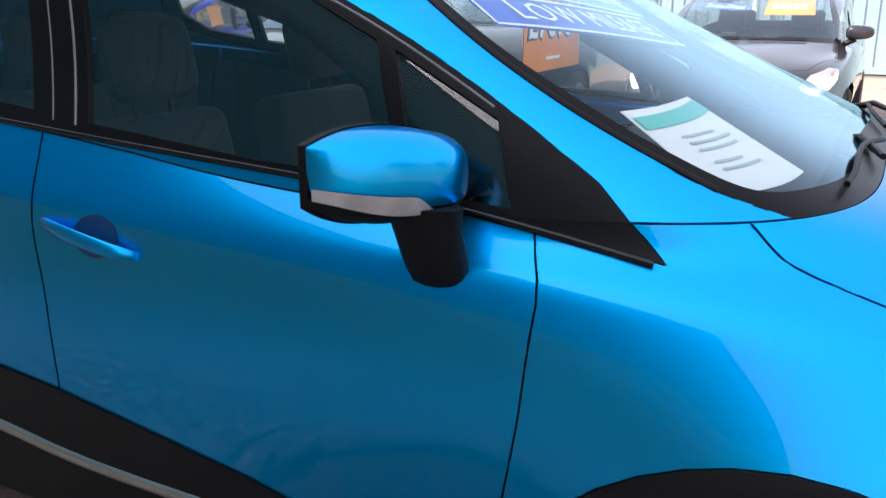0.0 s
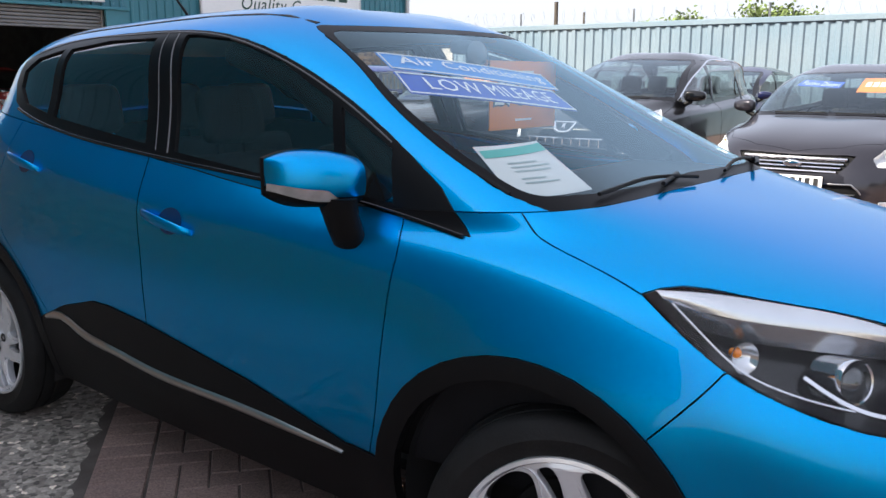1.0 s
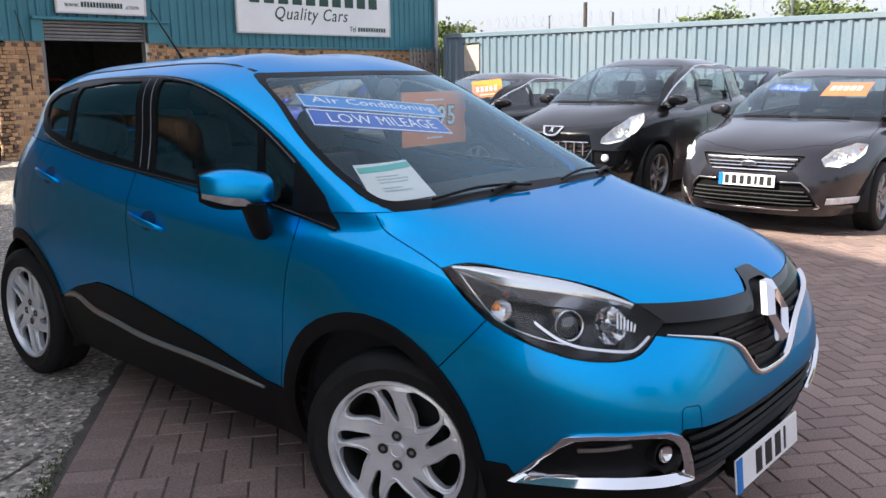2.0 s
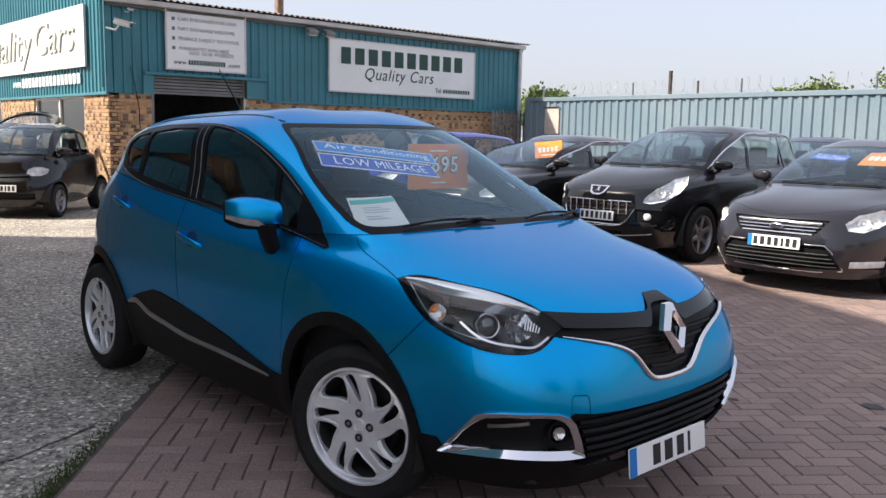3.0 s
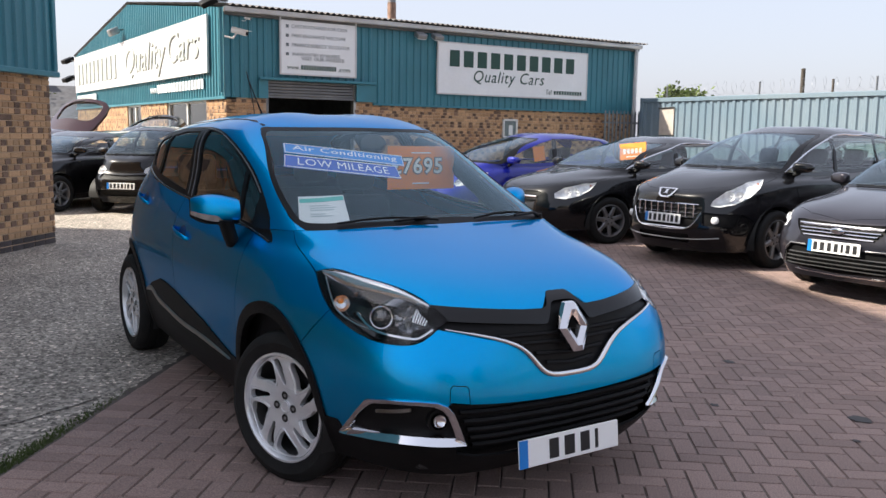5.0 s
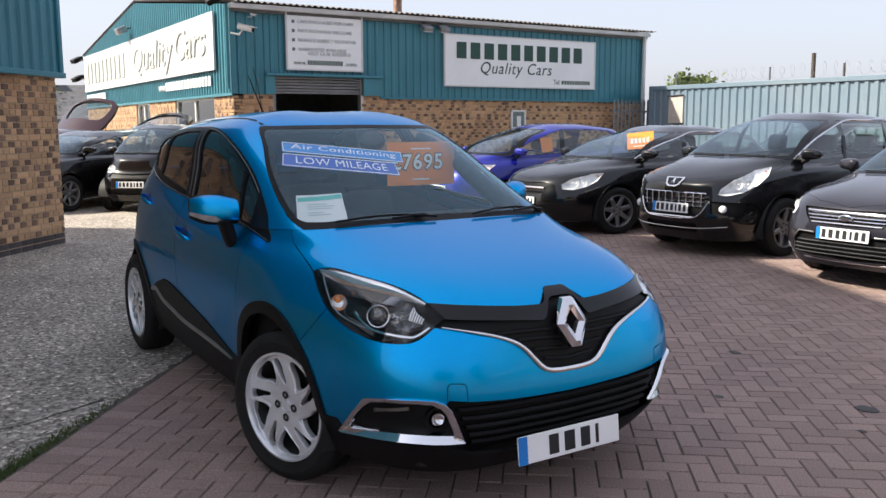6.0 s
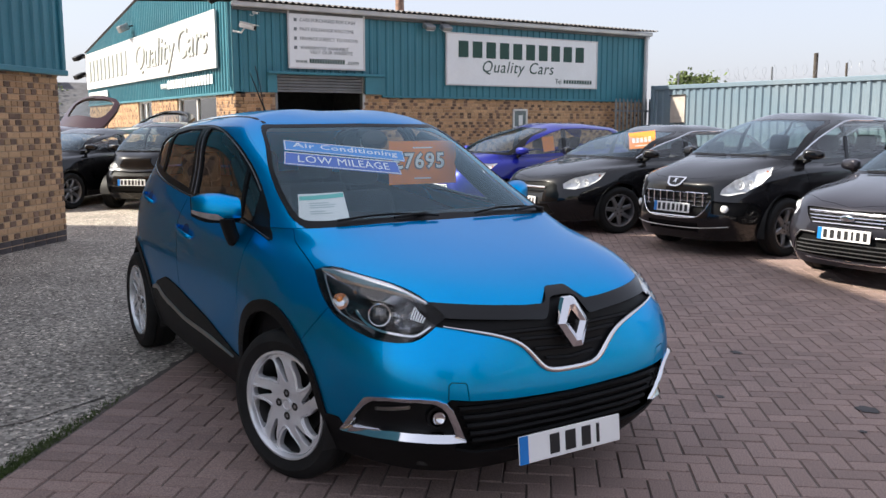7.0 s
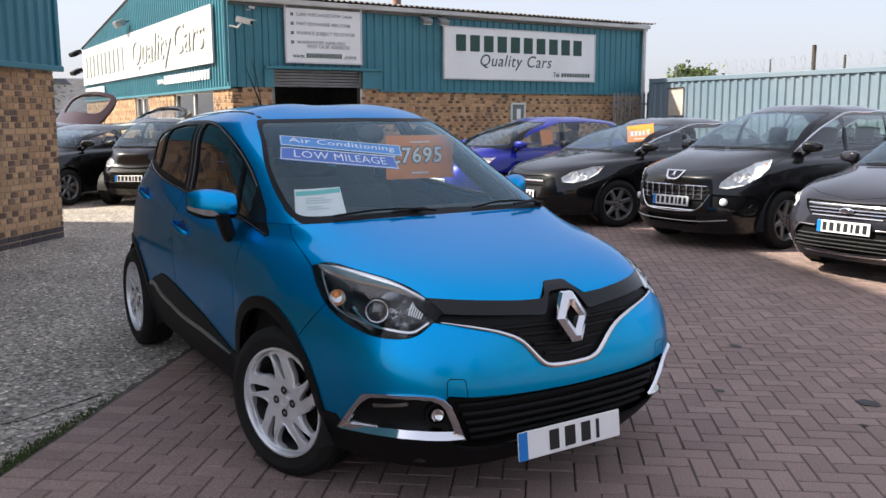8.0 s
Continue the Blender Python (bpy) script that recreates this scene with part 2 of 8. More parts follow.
def part(name, bm, mat, parent=None, label="", smooth=None):
    """Links a bmesh as one mesh object, a part of parent, in the parent's own coordinates."""
    me = bpy.data.meshes.new(name)
    bmesh.ops.recalc_face_normals(bm, faces=bm.faces)
    if smooth is not None:
        for f in bm.faces:
            f.smooth = True
        for e in bm.edges:
            if len(e.link_faces) == 2 and e.calc_face_angle(0) > radians(smooth):
                e.smooth = False
    bm.to_mesh(me)
    bm.free()
    me.materials.append(mat)
    ob = new(name, me)
    ob.parent = parent
    return tagged(ob, label)


def raw_part(name, verts, faces, mat, parent=None, label="", smooth=False):
    me = bpy.data.meshes.new(name)
    me.from_pydata([tuple(v) for v in verts], [], faces)
    me.validate()
    if smooth:
        me.shade_smooth()
    me.materials.append(mat)
    ob = new(name, me)
    ob.parent = parent
    return tagged(ob, label)


def add_box(bm, lo, hi, bevel=0.0, segments=2, m=None):
    c = [(a + b) / 2 for a, b in zip(lo, hi)]
    s = [b - a for a, b in zip(lo, hi)]
    got = bmesh.ops.create_cube(bm, size=1.0, matrix=Matrix.Translation(c) @ Matrix.Diagonal((*s, 1)))
    if bevel:
        edges = {e for v in got["verts"] for e in v.link_edges}
        got = bmesh.ops.bevel(bm, geom=list(edges), offset=bevel, segments=segments, profile=0.5, affect="EDGES")
    if m is not None:
        bmesh.ops.transform(bm, matrix=m, verts=list({v for v in got["verts"]}))
    return bm


def box(lo, hi, bevel=0.0, segments=2, m=None):
    return add_box(bmesh.new(), lo, hi, bevel, segments, m)


def add_tube(bm, path, radius, sides=8, cap=True):
    """A round tube along a path of points; radius may be a number or one per point."""
    pts = [Vector(p) for p in path]
    radii = radius if isinstance(radius, (list, tuple)) else [radius] * len(pts)
    rings, up = [], Vector((0, 0, 1))
    for i, p in enumerate(pts):
        d = (pts[min(i + 1, len(pts) - 1)] - pts[max(i - 1, 0)]).normalized()
        a = d.cross(up if abs(d.dot(up)) < 0.95 else Vector((1, 0, 0))).normalized()
        b = d.cross(a)
        rings.append([bm.verts.new(p + radii[i] * (math.cos(k * math.tau / sides) * a + math.sin(k * math.tau / sides) * b)) for k in range(sides)])
    for r0, r1 in zip(rings, rings[1:]):
        for k in range(sides):
            bm.faces.new((r0[k], r0[(k + 1) % sides], r1[(k + 1) % sides], r1[k]))
    if cap:
        bm.faces.new(rings[0])
        bm.faces.new(rings[-1][::-1])
    return bm


def tube(path, radius, sides=8, cap=True):
    return add_tube(bmesh.new(), path, radius, sides, cap)


def lathe(profile, sides=48, axis="y"):
    """A turned form: profile rows of (radius, place along the axis)."""
    bm = bmesh.new()
    rings = []
    for r, a in profile:
        ring = []
        for k in range(sides):
            t = k * math.tau / sides
            c, s = r * math.cos(t), r * math.sin(t)
            ring.append(bm.verts.new((c, a, s) if axis == "y" else ((c, s, a) if axis == "z" else (a, c, s))))
        rings.append(ring)
    for r0, r1 in zip(rings, rings[1:]):
        for k in range(sides):
            bm.faces.new((r0[k], r0[(k + 1) % sides], r1[(k + 1) % sides], r1[k]))
    return bm


def prism(outline, depth, m=None, bevel=0.0):
    """A flat outline in x and y, given depth along z."""
    bm = bmesh.new()
    f = bm.faces.new([bm.verts.new((x, y, 0)) for x, y in outline])
    top = bmesh.ops.extrude_face_region(bm, geom=[f])
    bmesh.ops.translate(bm, vec=(0, 0, depth), verts=[v for v in top["geom"] if isinstance(v, bmesh.types.BMVert)])
    if bevel:
        bmesh.ops.bevel(bm, geom=bm.edges[:], offset=bevel, segments=2, profile=0.5, affect="EDGES")
    if m is not None:
        bm.transform(m)
    return bm


def lettering(name, text, size, m, mat, parent, depth=0.002, spacing=1.0, shear=0.0, width=None, label="", bold=0.0):
    """Raised letters from the built-in font, as a mesh part."""
    cu = bpy.data.curves.new(name, "FONT")
    cu.body, cu.size, cu.extrude, cu.space_character, cu.shear = text, size, depth, spacing, shear
    cu.align_x, cu.align_y = "CENTER", "CENTER"
    cu.resolution_u, cu.offset = 3, bold
    tmp = new(name, cu)
    bpy.context.view_layer.update()
    me = bpy.data.meshes.new_from_object(tmp.evaluated_get(bpy.context.evaluated_depsgraph_get()))
    bpy.data.objects.remove(tmp)
    if width:
        xs = [v.co.x for v in me.vertices]
        k = width / (max(xs) - min(xs))
        me.transform(Matrix.Diagonal((k, 1, 1, 1)))
    me.transform(m)
    right = Vector(m.col[0][:3]).normalized()
    bm = bmesh.new()
    bm.from_mesh(me)
    bpy.data.meshes.remove(me)
    left, glyphs = set(bm.verts), []
    while left:
        todo, island = [left.pop()], set()
        while todo:
            v = todo.pop()
            island.add(v)
            for e in v.link_edges:
                w = e.other_vert(v)
                if w in left:
                    left.discard(w)
                    todo.append(w)
        along = [v.co.dot(right) for v in island]
        glyphs.append([min(along), max(along), island])
    glyphs.sort(key=lambda g: g[0])
    joined = []
    for lo, hi, island in glyphs:
        if joined and min(hi, joined[-1][1]) - lo > 0.6 * min(hi - lo, joined[-1][1] - joined[-1][0]):
            joined[-1][1] = max(hi, joined[-1][1])
            joined[-1][2] |= island
        else:
            joined.append([lo, hi, set(island)])
    for _, _, island in joined:
        verts = list(island)
        index = {v: i for i, v in enumerate(verts)}
        faces = [[index[v] for v in f.verts] for f in {f for v in verts for f in v.link_faces}]
        raw_part("letter", [v.co for v in verts], faces, mat, parent, label)
    bm.free()


def cubic(ts, values, t):
    """A natural cubic spline through values at ts, read at t; values may be arrays."""
    ts, v, t = np.asarray(ts, float), np.asarray(values, float), np.asarray(t, float)
    n, h = len(ts), np.diff(ts)
    a = np.eye(n)
    rhs = np.zeros_like(v)
    for i in range(1, n - 1):
        a[i, i - 1 : i + 2] = h[i - 1], 2 * (h[i - 1] + h[i]), h[i]
        rhs[i] = 6 * ((v[i + 1] - v[i]) / h[i] - (v[i] - v[i - 1]) / h[i - 1])
    s = np.linalg.solve(a, rhs.reshape(n, -1)).reshape(v.shape)
    k = np.clip(np.searchsorted(ts, t, side="right") - 1, 0, n - 2)
    shape = (-1,) + (1,) * (v.ndim - 1)
    d, hh = (t - ts[k]).reshape(shape), h[k].reshape(shape)
    e = hh - d
    return s[k] * e**3 / (6 * hh) + s[k + 1] * d**3 / (6 * hh) + (v[k] / hh - s[k] * hh / 6) * e + (v[k + 1] / hh - s[k + 1] * hh / 6) * d


def rounded(points, steps=4):
    """A closed or open run of corners drawn as a smooth curve."""
    p = np.array(points, float)
    ts = np.r_[0, np.cumsum(np.hypot(*np.diff(p, axis=0).T) + 1e-6)]
    return [(float(q[0]), float(q[1])) for q in cubic(ts, p, np.linspace(0, ts[-1], (len(p) - 1) * steps + 1))]


# ---- car bodies: smooth shells cut into panels ----
PHI = (-25, 0, 25, 45, 65, 90, 135, 180, 225)
VIEWS = {
    "side": (Vector((1, 0, 0)), Vector((0, 0, 1)), Vector((0, -1, 0))),
    "front": (Vector((0, 1, 0)), Vector((0, 0, 1)), Vector((1, 0, 0))),
    "top": (Vector((1, 0, 0)), Vector((0, 1, 0)), Vector((0, 0, 1))),
    "corner": (Vector((0.7071, 0.7071, 0)), Vector((0, 0, 1)), Vector((0.7071, -0.7071, 0))),
}


def level_curve(level, phi):
    """Half of a plan outline, front centre round the right side to rear centre."""
    xm, xf, xr, w, nf, nr, *zs = level
    c, s = np.cos(phi), np.sin(phi)
    n = np.where(c >= 0, nf, nr)
    r = (np.abs(c) ** n + np.abs(s) ** n) ** (-1 / n)
    x = xm + np.where(c >= 0, xf - xm, xm - xr) * c * r
    z = cubic(np.radians(PHI), [zs[1], *zs, zs[-2]], phi)
    return np.stack([x, -w * s * r, z], -1)


class Shell:
    """The smooth right half of a car's skin: a lower patch and a cabin patch, laid through their levels."""

    def __init__(self, body, cabin, nu, nv, flares=()):
        self.bm = bmesh.new()
        self.layer = self.bm.verts.layers.float_vector.new("nrm")
        self.patch = self.bm.faces.layers.int.new("patch")
        phi = np.linspace(0, math.pi, nu + 1)
        verts, quads = [], []
        self.grids = []
        for k, (levels, rows) in enumerate(((body, nv), (cabin, nv // 2))):
            p = np.array([level_curve(lv, phi) for lv in levels])
            ts = np.r_[0, np.cumsum(np.linalg.norm(np.diff(p, axis=0), axis=-1).mean(1))]
            g = cubic(ts, p, np.linspace(0, ts[-1], rows + 1))
            if k == 0:
                for cx, cz, r, out in flares:
                    d = np.hypot(g[..., 0] - cx, g[..., 2] - cz)
                    g[..., 1] -= out * np.exp(-(((d - r) / 0.09) ** 2)) * (np.abs(g[..., 1]) > 0.5)
            g[:, 0, 1] = g[:, -1, 1] = 0
            du, dv = np.gradient(g, axis=1), np.gradient(g, axis=0)
            n = np.cross(dv, du)
            n[:, 0, 1] = n[:, -1, 1] = 0
            n /= np.maximum(np.linalg.norm(n, axis=-1, keepdims=True), 1e-9)
            mid = n[rows // 2, nu // 2]
            if mid[1] > 0:
                n = -n
            if k == 1:
                n[-1] = (0, 0, 1)
            vs = [[self.bm.verts.new(q) for q in row] for row in g]
            for row, nrow in zip(vs, n):
                for v, q in zip(row, nrow):
                    v[self.layer] = Vector(q)
            for i in range(rows):
                for j in range(nu):
                    f = self.bm.faces.new((vs[i][j], vs[i][j + 1], vs[i + 1][j + 1], vs[i + 1][j]))
                    f[self.patch] = k
            base = len(verts)
            verts += [tuple(q) for q in g.reshape(-1, 3)]
            quads += [(base + i * (nu + 1) + j, base + i * (nu + 1) + j + 1, base + (i + 1) * (nu + 1) + j + 1, base + (i + 1) * (nu + 1) + j)
                      for i in range(rows) for j in range(nu)]
            self.grids.append((g, n))
        self.tree = BVHTree.FromPolygons(verts, quads)

    def on(self, view, a, b, lift=0.0):
        """The place on the skin met by looking along a view at (a, b), and its normal."""
        e1, e2, d = VIEWS[view]
        flip = 1
        if view != "top" and view != "side" and view == "front" and a > 0:
            flip, a = -1, -a
        if view == "top" and b > 0:
            flip, b = -1, -b
        o = a * e1 + b * e2 + d * 4
        hit, n, _, _ = self.tree.ray_cast(o, -d)
        if hit is None:
            hit, n, _, _ = self.tree.find_nearest(a * e1 + b * e2 + d * 0.8)
        if n.dot(d) < 0:
            n = -n
        p = hit + n * lift
        return Vector((p.x, flip * p.y, p.z)), Vector((n.x, flip * n.y, n.z))

    def cut(self, view, outline, want):
        """Splits the skin along a closed outline drawn in a view."""
        e1, e2, _ = VIEWS[view]
        xs, ys = [p[0] for p in outline], [p[1] for p in outline]
        lo, hi = (min(xs) - 0.03, min(ys) - 0.03), (max(xs) + 0.03, max(ys) + 0.03)

        def span(f):
            a = [v.co.dot(e1) for v in f.verts]
            b = [v.co.dot(e2) for v in f.verts]
            return min(a), max(a), min(b), max(b)

        near = {}
        for f in self.bm.faces:
            c = f.calc_center_median()
            u, v = c.dot(e1), c.dot(e2)
            if lo[0] - 0.1 < u < hi[0] + 0.1 and lo[1] - 0.1 < v < hi[1] + 0.1 and want(c, f[self.patch]):
                near[f] = span(f)
        for (ax, ay), (bx, by) in zip(outline, outline[1:] + outline[:1]):
            if math.hypot(bx - ax, by - ay) < 1e-5:
                continue
            x0, x1, y0, y1 = min(ax, bx) - 1e-4, max(ax, bx) + 1e-4, min(ay, by) - 1e-4, max(ay, by) + 1e-4
            hit = [f for f, s in near.items() if s[0] <= x1 and s[1] >= x0 and s[2] <= y1 and s[3] >= y0]
            if not hit:
                continue
            geom = set(hit)
            for f in hit:
                geom.update(f.edges)
                geom.update(f.verts)
            no = (by - ay) * e1 - (bx - ax) * e2
            got = bmesh.ops.bisect_plane(self.bm, geom=list(geom), dist=2e-5, plane_co=ax * e1 + ay * e2, plane_no=no.normalized())
            for f in hit:
                near.pop(f, None)
            for f in got["geom"]:
                if isinstance(f, bmesh.types.BMFace) and f.is_valid:
                    near[f] = span(f)

    def split(self, regions):
        """Sorts every face of the skin into the first region that holds it."""
        for r in regions:
            self.cut(r["view"], r["outline"], r["want"])
        boxes = []
        for r in regions:
            xs, ys = [p[0] for p in r["outline"]], [p[1] for p in r["outline"]]
            boxes.append((min(xs), max(xs), min(ys), max(ys)))
        out = {}
        for f in self.bm.faces:
            c, name = f.calc_center_median(), "body_shell"
            for r, (x0, x1, y0, y1) in zip(regions, boxes):
                e1, e2, _ = VIEWS[r["view"]]
                a, b = c.dot(e1), c.dot(e2)
                if x0 <= a <= x1 and y0 <= b <= y1 and inside(a, b, r["outline"]) and r["want"](c, f[self.patch]):
                    name = r["name"]
                    break
            out.setdefault(name, []).append(f)
        return out

    def panel(self, name, faces, mat, parent, mode="centre", lift=0.0, gap=0.002, depth=0.012, label=""):
        """Panels from faces of the skin, with turned-in edges: one over the centre, or one on each side."""
        layer = self.layer
        index, co, nr, polys = {}, [], [], []
        for f in faces:
            loop = list(f.verts)
            n = Vector((0, 0, 0))
            for v in loop:
                n += v[layer]
            if f.normal.dot(n) < 0 if f.normal.length else False:
                loop.reverse()
            ids = []
            for v in loop:
                if v not in index:
                    index[v] = len(co)
                    co.append(np.array(v.co))
                    nr.append(np.array(v[layer]) / max(1e-9, v[layer].length))
                ids.append(index[v])
            polys.append(ids)
        made = []
        for side in ((0,) if mode == "centre" else (-1, 1) if mode == "both" else (-1,)):
            c, n, p = [q.copy() for q in co], [q.copy() for q in nr], [list(q) for q in polys]
            if side == 0:
                twin = {}
                for i in range(len(co)):
                    if abs(co[i][1]) < 1e-4:
                        twin[i] = i
                    else:
                        twin[i] = len(c)
                        c.append(co[i] * (1, -1, 1))
                        n.append(nr[i] * (1, -1, 1))
                p += [[twin[i] for i in reversed(q)] for q in polys]
            elif side == 1:
                c, n = [q * (1, -1, 1) for q in c], [q * (1, -1, 1) for q in n]
                p = [q[::-1] for q in p]
            c, n = np.array(c), np.array(n)
            edges = {}
            for q in p:
                for a, b in zip(q, q[1:] + q[:1]):
                    edges.setdefault((min(a, b), max(a, b)), []).append((a, b))
            rim = [e[0] for e in edges.values() if len(e) == 1]
            pull = np.zeros_like(c)
            for a, b in rim:
                t = c[b] - c[a]
                w = np.cross(n[a] + n[b], t)
                w /= max(1e-9, np.linalg.norm(w))
                pull[a] += w
                pull[b] += w
            size = np.linalg.norm(pull, axis=1, keepdims=True)
            c = c + n * lift + np.where(size > 1e-6, pull / np.maximum(size, 1e-9), 0) * gap
            normals = [n[i] for q in p for i in q]
            verts = [tuple(q) for q in c]
            if depth:
                low = {}
                for a, b in rim:
                    for i in (a, b):
                        if i not in low:
                            low[i] = len(verts)
                            verts.append(tuple(c[i] - n[i] * depth))
                    w = np.cross(n[a] + n[b], c[b] - c[a])
                    w = -w / max(1e-9, np.linalg.norm(w))
                    p.append([b, a, low[a], low[b]])
                    normals += [w] * 4
            me = bpy.data.meshes.new(name)
            me.from_pydata(verts, [], p)
            me.shade_smooth()
            me.normals_split_custom_set([tuple(q) for q in normals])
            me.materials.append(mat)
            ob = new(name, me)
            ob.parent = parent
            made.append(tagged(ob, label))
        return made


def inside(x, y, outline):
    odd = False
    for (ax, ay), (bx, by) in zip(outline, outline[1:] + outline[:1]):
        if (ay > y) != (by > y) and x < (bx - ax) * (y - ay) / (by - ay) + ax:
            odd = not odd
    return odd


def ribbon(shell, view, path, width, rise, name, mat, parent, label="", mirror=False, closed=False):
    """A moulded strip that lies on the skin along a path drawn in a view."""
    rows = []
    pts = [shell.on(view, a, b) for a, b in path]
    k = len(pts)
    for i, (p, n) in enumerate(pts):
        q0, q1 = pts[(i - 1) % k if closed else max(i - 1, 0)][0], pts[(i + 1) % k if closed else min(i + 1, k - 1)][0]
        t = (q1 - q0).normalized()
        w = n.cross(t).normalized() * (width[i] if isinstance(width, (list, tuple)) else width) / 2
        rows.append([p - w - n * 0.004, p - w * 0.8 + n * rise * 0.75, p - w * 0.35 + n * rise, p + w * 0.35 + n * rise, p + w * 0.8 + n * rise * 0.75, p + w - n * 0.004])
    for sgn in (1, -1) if mirror else (1,):
        bm = bmesh.new()
        vs = [[bm.verts.new((v.x, sgn * v.y, v.z)) for v in r] for r in rows]
        loop = list(zip(vs, vs[1:])) + ([(vs[-1], vs[0])] if closed else [])
        for r0, r1 in loop:
            for a in range(5):
                bm.faces.new((r0[a], r0[a + 1], r1[a + 1], r1[a]))
        if not closed:
            bm.faces.new(vs[0])
            bm.faces.new(vs[-1][::-1])
        part(name, bm, mat, parent, label, smooth=50)


def rect_path(x0, y0, x1, y1):
    return [(x0, y0), (x1, y0), (x1, y1), (x0, y1)]


# ---- wheels ----
def wheel(parent, at, radius, rim_r, width, alloy, spokes=5, twin=True, turn=0.0, steer=0.0, side=-1, bolts=4, name="wheel", swept=False):
    """Tyre, rim barrel, spokes, hub and bolts; the outer face looks to the car's right (side -1) or left."""
    hub = new(name)
    hub.parent = parent
    hub.matrix_local = pose(*at, 0, 0, steer + (0 if side < 0 else 180))
    h = width / 2
    part("tyre", lathe([(rim_r - 0.012, -h * 0.86), (rim_r + 0.006, -h * 0.95), (rim_r + 0.03, -h * 1.04), (radius * 0.5 + rim_r * 0.5, -h * 1.1), (radius - 0.035, -h * 1.06),
                        (radius - 0.012, -h * 0.95), (radius - 0.003, -h * 0.8), (radius, -h * 0.56), (radius - 0.007, -h * 0.54), (radius - 0.007, -h * 0.5), (radius, -h * 0.48),
                        (radius, -0.008), (radius - 0.007, -0.006), (radius - 0.007, 0.006), (radius, 0.008), (radius, h * 0.5), (radius - 0.012, h * 0.9), (rim_r, h), (rim_r - 0.02, h * 0.8)], 72), RUBBER, hub, smooth=40)
    rim = part("rim", lathe([(rim_r + 0.002, -h * 0.93), (rim_r + 0.001, -h * 1.0), (rim_r - 0.008, -h * 1.02), (rim_r - 0.016, -h * 0.9), (rim_r - 0.026, -h * 0.6), (rim_r - 0.034, 0.0), (rim_r - 0.03, h * 0.85)], 72), alloy, hub, smooth=40) if not swept else part("rim", lathe([(rim_r + 0.002, -h * 0.93), (rim_r + 0.001, -h * 1.0), (rim_r - 0.008, -h * 1.02), (rim_r - 0.016, -h * 0.9), (rim_r - 0.018, -h * 0.7)], 72), alloy, hub, smooth=40)
    part("brake_disc", lathe([(0.0, 0.0), (rim_r * 0.6, 0.0), (rim_r * 0.6, 0.02), (0.0, 0.02)], 40), RUBBER, hub, smooth=40)
    part("wheel_back", lathe([(0.0, h * 0.8), (rim_r - 0.01, h * 0.8)], 40), RUBBER, hub)
    face = -h * 0.78
    if swept:
        swept_face(hub, rim_r, face, turn, alloy)
        part("rim_barrel", lathe([(rim_r - 0.018, -h * 0.7), (rim_r - 0.03, -h * 0.4), (rim_r - 0.034, 0.0), (rim_r - 0.03, h * 0.85)], 48), DARK_METAL, hub, smooth=40)
    for k in range(0 if swept else spokes):
        a0 = turn + k * math.tau / spokes
        for j in ((-1, 1) if twin else (0,)):
            bm = bmesh.new()
            rows = []
            for i in range(9):
                t = i / 8
                r = 0.045 + (rim_r - 0.055) * t
                off = (0.028 + 0.011 * t) if twin else 0.0
                ang = a0 + j * off / max(r, 0.06) * (1.0 if t < 0.8 else 1.0 + 0.25 * (t - 0.8))
                half = ((0.0255 - 0.002 * t) if twin else (0.034 - 0.008 * t)) * (1 + (0.9 if t > 0.95 else 0))
                dep = face - 0.006 + 0.02 * (1 - t) ** 2 + (0.012 * (t - 0.85) / 0.15 if t > 0.85 else 0)
                c, s = math.cos(ang), math.sin(ang)
                row = []
                for u, d in ((-1.0, 0.034), (-0.94, 0.010), (-0.62, 0.0), (0.62, 0.002), (0.94, 0.012), (1.0, 0.034)):
                    row.append(bm.verts.new((r * c - u * half * s, dep + d, r * s + u * half * c)))
                rows.append(row)
            for r0, r1 in zip(rows, rows[1:]):
                for a in range(5):
                    bm.faces.new((r0[a], r0[a + 1], r1[a + 1], r1[a]))
            part("spoke", bm, alloy, hub, smooth=35)
    part("hub_disc", lathe([(0.0, face + 0.008), (0.03, face + 0.008), (0.034, face + 0.011), (0.072, face + 0.011), (0.088, face + 0.018), (0.092, face + 0.05)], 40), alloy, hub, smooth=30)
    cap = -0.007 if swept else 0.0
    part("centre_cap", lathe([(0.0, face + 0.003 + cap), (0.018, face + 0.004 + cap), (0.021, face + 0.002 + cap), (0.026, face + 0.003 + cap), (0.029, face + 0.02)], 28), alloy, hub, smooth=30)
    for k in range(bolts):
        a = (0.0 if swept else turn + 0.3) + k * math.tau / bolts
        bm = lathe([(0.0, face + 0.006), (0.008, face + 0.006), (0.011, face + 0.009), (0.011, face + 0.016)], 6)
        bmesh.ops.translate(bm, vec=(0.05 * math.cos(a), 0, 0.05 * math.sin(a)), verts=bm.verts)
        if swept:
            bmesh.ops.translate(bm, vec=(0, -0.007, 0), verts=bm.verts)
        part("wheel_bolt", bm, GREY_ALLOY if swept else DARK_METAL, hub)
        if swept:
            bm = lathe([(0.018, face - 0.001), (0.0165, face - 0.0025), (0.014, face - 0.001), (0.0, face - 0.0005)], 16)
            bmesh.ops.translate(bm, vec=(0.05 * math.cos(a), 0, 0.05 * math.sin(a)), verts=bm.verts)
            part("bolt_recess", bm, DARK_METAL, hub, smooth=30)
    return hub


